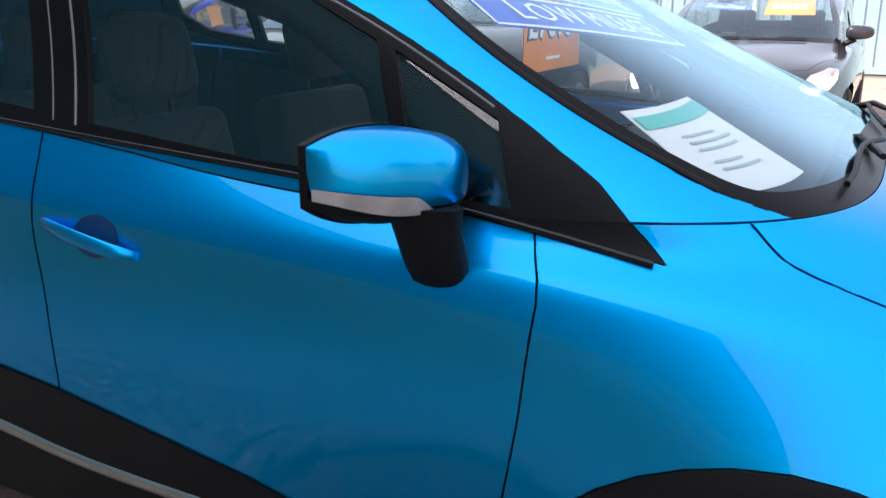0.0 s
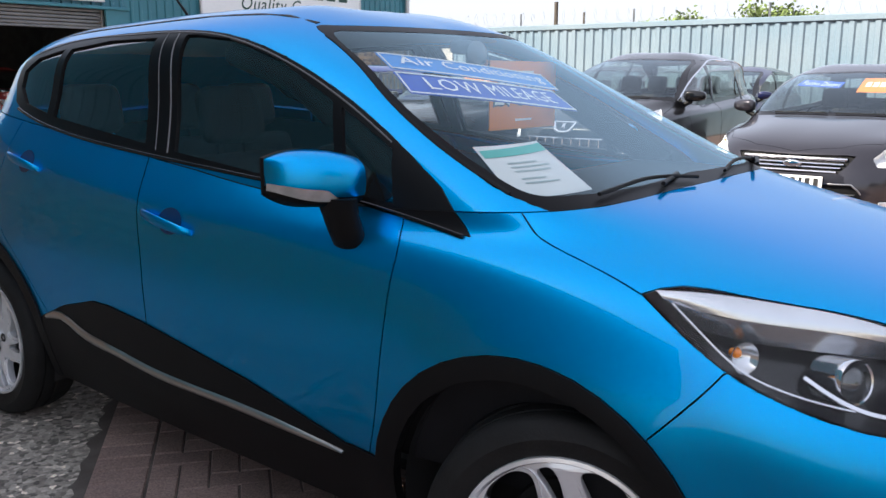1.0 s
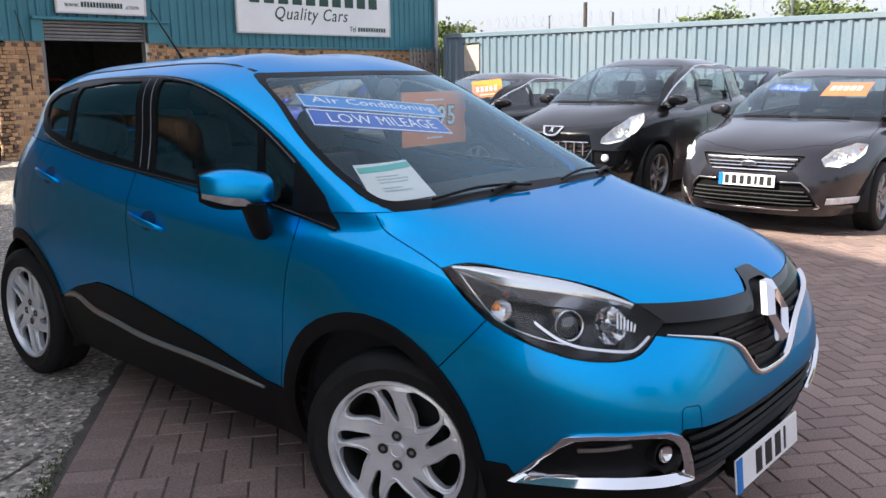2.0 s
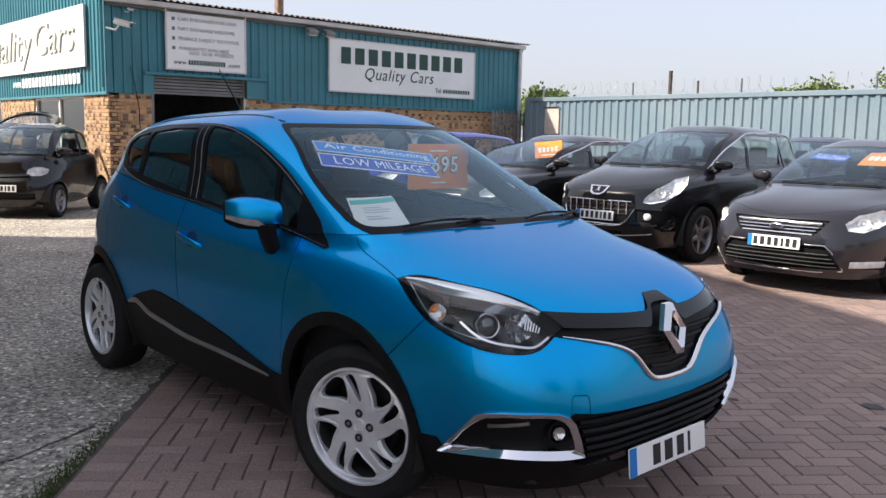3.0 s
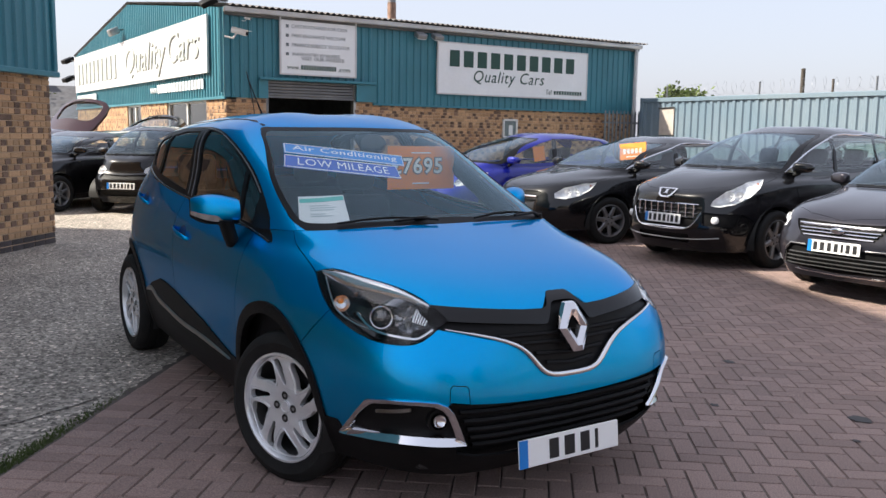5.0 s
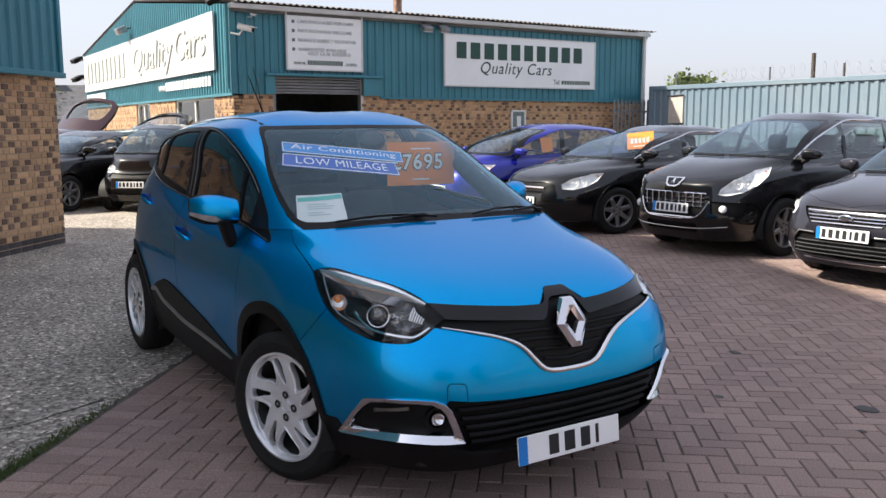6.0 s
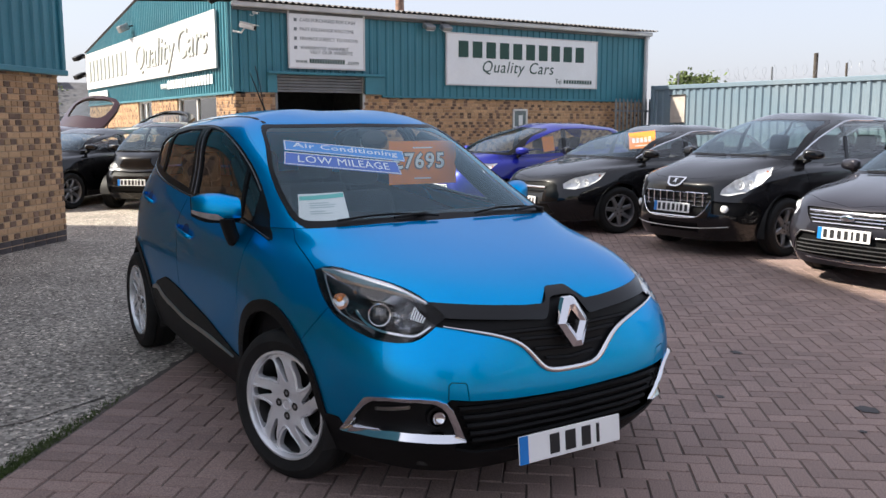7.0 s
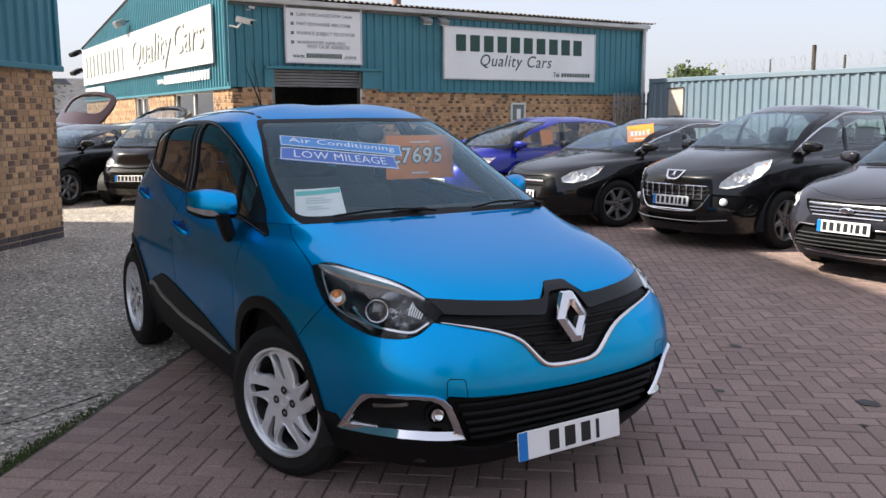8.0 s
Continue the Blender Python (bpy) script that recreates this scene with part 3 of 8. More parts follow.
# one window and one slot of the swept wheel: share of the rim's radius, and degrees from the window's middle
WINDOW_SHAPE = ((0.45, -10), (0.53, -18), (0.70, -21.5), (0.83, -20.5), (0.905, -12), (0.92, 2), (0.91, 13), (0.865, 19), (0.77, 18), (0.66, 11.5), (0.55, 2), (0.475, -5))
SLOT_SHAPE = ((0.40, 29), (0.425, 23.5), (0.55, 26), (0.70, 30), (0.82, 33.5), (0.885, 37), (0.895, 43), (0.865, 47), (0.72, 45), (0.58, 40.5), (0.465, 35.5))


def swept_face(hub, rim_r, face, turn, alloy):
    """The cast face of a five-armed wheel: round-cornered windows between swept pairs of arms split by narrow slots."""
    cu = bpy.data.curves.new("wheel_face", "CURVE")
    cu.dimensions, cu.fill_mode, cu.extrude, cu.bevel_depth, cu.bevel_resolution = "2D", "BOTH", 0.011, 0.003, 2

    def loop(pts):
        sp = cu.splines.new("POLY")
        sp.points.add(len(pts) - 1)
        for q, (x, y) in zip(sp.points, pts):
            q.co = (x, y, 0, 1)
        sp.use_cyclic_u = True

    lips = []
    loop(circle(0, 0, rim_r - 0.012, 96))
    for k in range(5):
        for shape, lip in ((WINDOW_SHAPE, True), (SLOT_SHAPE, False)):
            pts = [(rim_r * r * math.cos(turn + k * math.tau / 5 + radians(d)), rim_r * r * math.sin(turn + k * math.tau / 5 + radians(d))) for r, d in shape]
            loop(rounded(pts + pts[:1], 3)[:-1])
            if lip:
                lips.append(pts)
    tmp = new("wheel_face", cu)
    bpy.context.view_layer.update()
    me = bpy.data.meshes.new_from_object(tmp.evaluated_get(bpy.context.evaluated_depsgraph_get()))
    bpy.data.objects.remove(tmp)
    bm = bmesh.new()
    bm.from_mesh(me)
    bpy.data.meshes.remove(me)
    bmesh.ops.remove_doubles(bm, verts=bm.verts, dist=1e-5)
    long = [e for e in bm.edges if e.calc_length() > 0.03]
    bmesh.ops.subdivide_edges(bm, edges=long, cuts=3)
    bmesh.ops.triangulate(bm, faces=bm.faces)

    def place(x, y, z):
        t = math.hypot(x, y) / rim_r
        crown = 0.006 * math.cos(5 * (math.atan2(y, x) - turn) - radians(180)) * max(0.0, min(1.0, (t - 0.3) * 3))
        return (x, face + 0.008 - z + 0.014 * max(0.0, 1 - t) ** 2 - crown + 0.012 * max(0.0, (t - 0.86) / 0.14) ** 1.5, y)

    for v in bm.verts:
        v.co = place(*v.co)
    cast = part("wheel_face", bm, alloy, hub, smooth=28)
    # a raised lip along the two arms beside each window
    for pts in lips:
        c = np.mean(pts, axis=0)
        run = rounded([tuple(c + (np.array(q) - c) * 1.16) for q in (pts[8:] + pts[:5])], 4)
        part("arm_lip", tube([place(x, y, 0.0145) for x, y in run], [0.001] + [0.003] * (len(run) - 2) + [0.001], 6), alloy, cast, smooth=60)


def seat(parent, x, y, name="seat"):
    """A car seat: cushion, backrest and headrest on two rods."""
    s = new(name)
    s.parent = parent
    s.matrix_local = pose(x, y, 0)
    part("cushion", box((-0.28, -0.25, 0.42), (0.25, 0.25, 0.6), 0.06, 3), FABRIC, s, smooth=50)
    part("backrest", box((-0.09, -0.25, 0.5), (0.06, 0.25, 1.12), 0.05, 3, Matrix.Translation((-0.28, 0, 0)) @ pose(0, 0, 0, 0, -14, 0)), FABRIC, s, smooth=50)
    part("headrest", box((-0.055, -0.13, 1.15), (0.055, 0.13, 1.36), 0.05, 3, Matrix.Translation((-0.26, 0, 0)) @ pose(0, 0, 0, 0, -12, 0)), FABRIC, s, smooth=50)
    for d in (-0.06, 0.06):
        part("headrest_rod", tube([(-0.52, d, 1.08), (-0.535, d, 1.2)], 0.007, 6), FABRIC, s)
    return s


def number_plate(parent, m, characters=(0.07, 0.07, 0.07, 0.035)):
    """A long plate with a blue band and plain dark bars for its characters."""
    p = new("number_plate")
    p.parent = parent
    p.matrix_local = m
    part("plate_board", box((-0.26, -0.0555, -0.004), (0.26, 0.0555, 0.004), 0.003, 1), PLATE_WHITE, p)
    part("plate_band", box((-0.259, -0.0545, 0.0042), (-0.217, 0.0545, 0.0062)), PLATE_BLUE, p)
    total = sum(characters) + 0.018 * (len(characters) - 1)
    x = 0.02 - total / 2
    for w in characters:
        part("plate_bar", box((x, -0.039, 0.0042), (x + w * 0.8, 0.039, 0.0058)), INK, p)
        x += w + 0.018 - w * 0.0
    return p


# ---- the blue crossover ----
def region(name, view, outline, mat, mode="centre", want=None, lift=0.0, gap=0.002, depth=0.012, label=""):
    return dict(name=name, view=view, outline=[(float(a), float(b)) for a, b in outline], mat=mat, mode=mode, want=want or (lambda c, k: True), lift=lift, gap=gap, depth=depth, label=label)


def circle(cx, cz, r, steps=40, a0=0.0, a1=math.tau):
    return [(cx + r * math.cos(a0 + (a1 - a0) * i / steps), cz + r * math.sin(a0 + (a1 - a0) * i / steps)) for i in range(steps + (a1 - a0 < 6.2))]


def build_panels(sh, regions, car, paint):
    info = {r["name"]: r for r in regions}
    for name, faces in sh.split(regions).items():
        r = info.get(name)
        if r is None:
            sh.panel(name, faces, paint, car)
        elif r["mat"] is not None:
            sh.panel(name, faces, r["mat"], car, r["mode"], r["lift"], r["gap"], r["depth"], r["label"])
    sh.bm.free()


def glass_field(sh, corners):
    """Places in a four-cornered field on the windscreen, as a smooth function of u and v; corners run from the top at the car's right, clockwise as seen from ahead."""
    (ax, ay), (bx, by), (cx, cy), (dx, dy) = corners

    def flat(u, v):
        return ((ax * (1 - u) + bx * u) * (1 - v) + (dx * (1 - u) + cx * u) * v, (ay * (1 - u) + by * u) * (1 - v) + (dy * (1 - u) + cy * u) * v)

    def terms(u, v):
        return [1, u, v, u * u, u * v, v * v, u ** 3, u * u * v, u * v * v]

    uv = [(i / 12, j / 5) for i in range(13) for j in range(6)]
    x = np.array([sh.on("front", *flat(u, v))[0].x for u, v in uv])
    m = np.array([terms(u, v) for u, v in uv])
    keep = np.ones(len(x), bool)
    for _ in range(3):
        fit = np.linalg.lstsq(m[keep], x[keep], rcond=None)[0]
        off = np.abs(m @ fit - x)
        keep = off < max(0.002, 2.5 * np.median(off))

    def place(u, v, lift):
        y, z = flat(u, v)
        return Vector((float(np.dot(terms(u, v), fit)), y, z)) + Vector((0.52, 0, 0.854)) * lift

    return place


def decal(sh, name, corners, mat, parent, lift=-0.010, nu=30, nv=6, thick=0.001):
    bm = bmesh.new()
    place = glass_field(sh, corners)
    for d in (0.0, -thick):
        vs = [[bm.verts.new(place(i / nu, j / nv, lift + d)) for i in range(nu + 1)] for j in range(nv + 1)]
        for j in range(nv):
            for i in range(nu):
                bm.faces.new((vs[j][i], vs[j][i + 1], vs[j + 1][i + 1], vs[j + 1][i]))
    return part(name, bm, mat, parent)


def decal_text(sh, name, text, corners, mat, parent, lift=-0.009, margin=0.06, tall=0.62, spacing=1.0, bold=0.0):
    """Letters laid on the curve of the glass."""
    place = glass_field(sh, corners)
    cu = bpy.data.curves.new(name, "FONT")
    cu.body, cu.align_x, cu.align_y, cu.resolution_u, cu.space_character, cu.offset = text, "CENTER", "CENTER", 2, spacing, bold
    tmp = new(name, cu)
    bpy.context.view_layer.update()
    me = bpy.data.meshes.new_from_object(tmp.evaluated_get(bpy.context.evaluated_depsgraph_get()))
    bpy.data.objects.remove(tmp)
    bm = bmesh.new()
    bm.from_mesh(me)
    bpy.data.meshes.remove(me)
    bmesh.ops.triangulate(bm, faces=bm.faces)
    xs, ys = [v.co.x for v in bm.verts], [v.co.y for v in bm.verts]
    x0, x1, y0, y1 = min(xs), max(xs), min(ys), max(ys)
    for v in bm.verts:
        u = margin + (1 - 2 * margin) * (v.co.x - x0) / (x1 - x0)
        w = 0.5 + tall * (0.5 - (v.co.y - y0) / (y1 - y0))
        v.co = place(u, w, lift)
    return part(name, bm, mat, parent)


# stations round a fog lamp's frame: outer and inner edge
FOG_FRAME = [((-0.262, 0.328), (-0.215, 0.348)), ((-0.204, 0.398), (-0.164, 0.425)), ((-0.150, 0.466), (-0.126, 0.464)), ((-0.120, 0.504), (-0.100, 0.484)), ((-0.100, 0.512), (-0.085, 0.492)), ((-0.026, 0.523), (-0.02, 0.503)), ((0.108, 0.530), (0.105, 0.510)),
             ((0.169, 0.527), (0.155, 0.507)), ((0.205, 0.513), (0.185, 0.494)), ((0.228, 0.488), (0.205, 0.470)), ((0.250, 0.425), (0.222, 0.42)), ((0.270, 0.352), (0.232, 0.374)), ((0.216, 0.351), (0.205, 0.376)), ((0.096, 0.353), (0.096, 0.378)), ((-0.018, 0.349), (-0.010, 0.373)), ((-0.149, 0.337), (-0.13, 0.357)), ((-0.245, 0.325), (-0.203, 0.344))]
# plan outlines, sill to hood edge: middle, front, rear, half width, front and rear roundness, then heights round the outline
CROSSOVER_BODY = [
    (-1.3, 0.76, -3.10, 0.800, 4.4, 4.0, 0.19, 0.19, 0.20, 0.21, 0.22, 0.26, 0.30),
    (-1.3, 0.87, -3.20, 0.845, 4.9, 4.0, 0.34, 0.34, 0.36, 0.37, 0.37, 0.42, 0.45),
    (-1.3, 0.895, -3.25, 0.870, 4.9, 4.0, 0.52, 0.53, 0.56, 0.56, 0.56, 0.60, 0.62),
    (-1.3, 0.875, -3.24, 0.890, 4.2, 4.0, 0.68, 0.69, 0.73, 0.74, 0.74, 0.78, 0.78),
    (-1.3, 0.80, -3.21, 0.875, 3.1, 4.0, 0.86, 0.87, 0.90, 0.91, 0.92, 0.95, 0.95),
    (-1.3, 0.42, -3.15, 0.838, 3.1, 4.0, 0.99, 0.99, 0.995, 0.99, 1.015, 1.10, 1.10),
    (-1.3, -0.02, -3.06, 0.785, 6.0, 4.0, 1.075, 1.075, 1.06, 1.04, 1.085, 1.22, 1.20),
]
CROSSOVER_CABIN = [
    (-1.3, -0.02, -3.06, 0.785, 6.0, 4.0, 1.075, 1.075, 1.06, 1.04, 1.085, 1.22, 1.20),
    (-1.5, -0.48, -2.98, 0.725, 4.5, 4.0, 1.30, 1.30, 1.30, 1.30, 1.31, 1.35, 1.34),
    (-1.6, -0.95, -2.90, 0.635, 5.0, 4.0, 1.525, 1.522, 1.50, 1.505, 1.505, 1.46, 1.46),
    (-1.6, -1.07, -2.85, 0.545, 5.0, 4.0, 1.562, 1.56, 1.55, 1.55, 1.55, 1.51, 1.51),
    (-1.6, -1.35, -2.30, 0.0, 2.0, 2.0, 1.588, 1.588, 1.592, 1.594, 1.597, 1.58, 1.575),
]


SEAL = material("grey_rubber_seal", (0.16, 0.16, 0.165), 0.35, 0.2, vary=0.15)
REPEATER = material("clear_repeater_plastic", (0.42, 0.4, 0.39), 0.15, 0.3, vary=0.25, scale=30.0, coat=0.6)
SURROUND = material("satin_black_window_surround", (0.007, 0.007, 0.008), 0.4, vary=0.2, spec=0.12)


def door_mirror(car, sgn):
    """Painted cap, dark bezel, repeater lens, and stalk."""
    m = new("door_mirror")
    m.parent = car
    m.matrix_local = Matrix.Translation((-0.655, sgn * 0.012, -0.028))
    # cross-sections from the inner to the outer end: share of depth, share of height
    profile = [(0.0, 1.0), (0.25, 0.99), (0.5, 0.94), (0.72, 0.83), (0.87, 0.66), (0.95, 0.5), (0.985, 0.3), (1.0, 0.05), (0.995, -0.2), (0.975, -0.42), (0.93, -0.58), (0.86, -0.74), (0.72, -0.88), (0.45, -0.97), (0.0, -1.0)]

    def section(t):
        round_in = 0.8 + 0.2 * min(1.0, t / 0.22)
        d = 0.112 * (1 - 0.1 * t) * round_in * math.sqrt(max(0.012, 1 - max(0.0, (t - 0.25) / 0.755) ** 2.6))
        up = 0.070 * (0.86 + 0.14 * min(1.0, t / 0.3)) * (1 - 0.38 * max(0.0, (t - 0.45) / 0.55) ** 2)
        down = 0.074 * (0.9 + 0.1 * min(1.0, t / 0.3)) * (1 - 0.42 * max(0.0, (t - 0.55) / 0.45) ** 2)
        y, back, zc = 0.80 + 0.192 * t, -0.015 - 0.075 * t, 1.142 + 0.012 * t
        return [Vector((back + d * fx, sgn * y, zc + (up if fz > 0 else down) * fz)) for fx, fz in profile], back, y, zc, up, down

    ends = [1 - (1 - i / 18) ** 1.7 for i in range(19)]

    def skin(name, k0, k1, mat, label="", lift=0.0, t0=0.0):
        bm = bmesh.new()
        rows = []
        for t in ends:
            if t >= t0:
                pts = section(t)[0]
                rows.append([bm.verts.new(q + Vector((lift, sgn * lift, 0))) for q in pts[k0 : k1 + 1]])
        for r0, r1 in zip(rows, rows[1:]):
            for k in range(k1 - k0):
                bm.faces.new((r0[k], r0[k + 1], r1[k + 1], r1[k]))
        bm.faces.new(rows[-1])
        bm.faces.new(rows[0][::-1])
        part(name, bm, mat, m, label, smooth=50)

    skin("mirror_cap", 0, 10, BLUE)
    skin("mirror_lower", 10, 14, PLASTIC)
    # clear repeater strip along the lower outer edge
    rp = bmesh.new()
    rows = []
    for i in range(13):
        t = 0.36 + 0.64 * i / 12
        pts = section(t)[0]
        tall = min(1.0, 0.15 + i / 4.0)
        top = pts[11] + (pts[8] * 0.35 + pts[9] * 0.65 - pts[11]) * tall
        mid = pts[11] + (pts[10] - pts[11]) * min(1.0, tall)
        rows.append([rp.verts.new(q + Vector((0.003, sgn * 0.003, 0))) for q in (pts[11], mid, top)])
    for r0, r1 in zip(rows, rows[1:]):
        for k in range(2):
            rp.faces.new((r0[k], r0[k + 1], r1[k + 1], r1[k]))
    part("side_repeater", rp, REPEATER, m, "clear side repeater lens", smooth=60)
    # black bezel round the back of the head, and the mirror glass set into it
    loop_out, loop_in = [], []
    for t in ends:
        _, back, y, zc, up, down = section(t)
        loop_out.append((back, y, zc + up + 0.002))
        loop_in.append((back, y, zc + up - 0.008))
    for t in reversed(ends):
        _, back, y, zc, up, down = section(t)
        loop_out.append((back, y, zc - down - 0.002))
        loop_in.append((back, y, zc - down + 0.008))
    bz = bmesh.new()
    rings = [[bz.verts.new((x + dx, sgn * (y + grow * (1 if y > 0.9 else -1)), z)) for x, y, z in loop] for loop, dx, grow in ((loop_out, 0.006, 0.0), (loop_out, -0.003, 0.0015), (loop_out, -0.008, 0.0), (loop_in, -0.008, -0.008), (loop_in, -0.003, -0.008))]
    n_loop = len(loop_out)
    for r0, r1 in zip(rings, rings[1:]):
        for k in range(n_loop):
            bz.faces.new((r0[k], r0[(k + 1) % n_loop], r1[(k + 1) % n_loop], r1[k]))
    part("mirror_bezel", bz, PLASTIC, m, smooth=50)
    gl = bmesh.new()
    gl.faces.new([gl.verts.new((x - 0.004, sgn * y, z)) for x, y, z in loop_in])
    part("mirror_glass", gl, CHROME, m, "silvered mirror glass")
    st = bmesh.new()
    rows = []
    for t, x, y, z, a, b in ((0, 0.03, 0.862, 1.10, 0.066, 0.035), (0.3, 0.03, 0.85, 1.06, 0.058, 0.034), (0.6, 0.035, 0.835, 1.01, 0.055, 0.035), (0.85, 0.035, 0.815, 0.974, 0.052, 0.04), (1, 0.03, 0.80, 0.955, 0.036, 0.03)):
        rows.append([st.verts.new((x + a * math.cos(k * math.tau / 14), sgn * (y + b * math.sin(k * math.tau / 14)), z)) for k in range(14)])
    for r0, r1 in zip(rows, rows[1:]):
        for k in range(14):
            st.faces.new((r0[k], r0[(k + 1) % 14], r1[(k + 1) % 14], r1[k]))
    st.faces.new(rows[0])
    st.faces.new(rows[-1][::-1])
    part("mirror_stalk", st, PLASTIC, m, smooth=60)
    return m


def door_handle(sh, car, x0, x1, z0, z1, sgn):
    """A pull handle over a flat disc coloured like a shaded scoop."""
    h = new("door_handle")
    h.parent = car
    bm = bmesh.new()
    rows = []
    for i in range(13):
        t = i / 12
        p, n = sh.on("side", x0 + (x1 - x0) * t, z0 + (z1 - z0) * t)
        rise = 0.004 + 0.032 * math.sin(math.pi * min(1, max(0, t * 1.0))) ** 0.55
        hh = 0.017 * (0.55 + 0.45 * math.sin(math.pi * t) ** 0.5)
        row = []
        for k in range(8):
            a = k * math.tau / 8
            q = p + n * (rise + 0.009 * math.cos(a)) + Vector((0, 0, hh * math.sin(a)))
            row.append(bm.verts.new((q.x, -sgn * q.y, q.z)))
        rows.append(row)
    for r0, r1 in zip(rows, rows[1:]):
        for k in range(8):
            bm.faces.new((r0[k], r0[(k + 1) % 8], r1[(k + 1) % 8], r1[k]))
    bm.faces.new(rows[0])
    bm.faces.new(rows[-1][::-1])
    part("handle_grip", bm, BLUE, h, smooth=60)
    # flat disc on the skin; the scoop's shade is put into its colour
    cup = bmesh.new()
    cx, cz = x0 + (x1 - x0) * 0.56, z0 + (z1 - z0) * 0.56 + 0.006
    rim = []
    for k in range(24):
        a = k * math.tau / 24
        p, n = sh.on("side", cx + 0.058 * math.cos(a), cz + 0.04 * math.sin(a), 0.0015)
        rim.append((p, n))
    mid, mn = sh.on("side", cx, cz, 0.0012)
    centre = cup.verts.new((mid.x, -sgn * mid.y, mid.z))
    vs = [cup.verts.new((p.x, -sgn * p.y, p.z)) for p, n in rim]
    for k in range(24):
        cup.faces.new((vs[k], vs[(k + 1) % 24], centre))
    part("handle_cup", cup, HANDLE_CUP_SHADE, h, "shadowed scooped handle cup")


# body blue darkened to carry the shade of the handle scoops
HANDLE_CUP_SHADE = material("shaded_handle_cup_blue", (0.004, 0.05, 0.16), 0.4, 0.3, vary=0.2)


def headlamp(sh, car, sgn):
    """What sits behind a clear lamp lens: dark bowl, projector, reflector, indicator and a light line."""
    lamp = new("headlamp")
    lamp.parent = car

    def at(s, z, d):
        p, n = sh.on("corner", s, z, -d)
        return Vector((p.x, -sgn * p.y, p.z)), Vector((n.x, -sgn * n.y, n.z))

    def dish(s, z, d, r, name, mat, rows, tilt=None):
        p, n = at(s, z, d)
        n = (n * 0.3 + Vector((0.92, sgn * 0.38, 0.0))).normalized()
        bm = lathe(rows, 28, "z")
        bm.transform(Matrix.Translation(p) @ n.to_track_quat("Z", "Y").to_matrix().to_4x4() @ Matrix.Diagonal((r, r, r, 1)))
        part(name, bm, mat, lamp, smooth=40)

    dish(-0.1, 0.823, 0.045, 0.044, "projector_ring", CHROME, [(1.0, -1.2), (1.02, 0.3), (1.04, 0.5), (0.98, 0.62), (0.9, 0.58), (0.84, 0.1)])
    dish(-0.1, 0.823, 0.045, 0.037, "projector_lens", LAMP_BALL, [(1.0, 0.0), (0.93, 0.35), (0.72, 0.66), (0.4, 0.9), (0.0, 1.0)])
    # faceted main reflector
    p, n = at(0.018, 0.818, 0.028)
    aim = (n * 0.5 + Vector((0.85, sgn * 0.3, 0.05))).normalized()
    bm = lathe([(1.0, 0.35), (0.8, -0.1), (0.5, -0.45), (0.24, -0.6), (0.0, -0.62)], 9, "z")
    for v in bm.verts:
        v.co.z += 0.10 * math.cos(3 * math.atan2(v.co.y, v.co.x) + 0.6) * math.hypot(v.co.x, v.co.y)
    bm.transform(Matrix.Translation(p) @ aim.to_track_quat("Z", "Y").to_matrix().to_4x4() @ Matrix.Diagonal((0.054, 0.056, 0.05, 1)))
    part("main_reflector", bm, CHROME, lamp)
    dish(0.018, 0.818, 0.04, 0.014, "main_bulb", LAMP_BALL, [(1.0, -1.0), (1.0, 0.5), (0.7, 1.0), (0.0, 1.2)])
    dish(-0.285, 0.842, 0.03, 0.032, "indicator_reflector", LAMP_SILVER, [(1.0, 0.6), (0.8, 0.2), (0.45, -0.1), (0.2, -0.15), (0.0, -0.15)])
    dish(-0.29, 0.848, 0.026, 0.011, "indicator_bulb", AMBER_GLASS, [(0.8, -0.8), (1.0, 0.4), (0.7, 0.9), (0.0, 1.1)])

    def band(top, low, d0, d1, name, mat, bulge=0.006):
        """A moulded surface between two lines inside the lamp."""
        bm = bmesh.new()
        rows = []
        for (s0, z0), (s1, z1) in zip(top, low):
            row = []
            for k in range(6):
                u = k / 5
                p, n = at(s0 + (s1 - s0) * u, z0 + (z1 - z0) * u, d0 + (d1 - d0) * u - bulge * math.sin(math.pi * u))
                row.append(bm.verts.new(p))
            rows.append(row)
        for r0, r1 in zip(rows, rows[1:]):
            for k in range(5):
                bm.faces.new((r0[k], r0[k + 1], r1[k + 1], r1[k]))
        part(name, bm, mat, lamp, smooth=60)

    def strip(path, width, depth, name, mat):
        bm = bmesh.new()
        rows = []
        run = rounded(path, 4)
        for i, (s, z) in enumerate(run):
            p, n = at(s, z, depth)
            (s0, z0), (s1, z1) = run[max(0, i - 1)], run[min(len(run) - 1, i + 1)]
            t = (at(s1, z1, depth)[0] - at(s0, z0, depth)[0]).normalized()
            w = n.cross(t).normalized() * width
            rows.append([bm.verts.new(p - w - n * 0.006), bm.verts.new(p - w * 0.7), bm.verts.new(p + w * 0.7), bm.verts.new(p + w - n * 0.006)])
        for r0, r1 in zip(rows, rows[1:]):
            for k in range(3):
                bm.faces.new((r0[k], r0[k + 1], r1[k + 1], r1[k]))
        part(name, bm, mat, lamp, smooth=50)

    top = rounded([(-0.405, 0.934), (-0.31, 0.935), (-0.18, 0.924), (-0.05, 0.905), (0.035, 0.881), (0.1, 0.857)], 3)
    low = rounded([(-0.39, 0.922), (-0.29, 0.906), (-0.16, 0.896), (-0.045, 0.884), (0.037, 0.867), (0.096, 0.851)], 3)
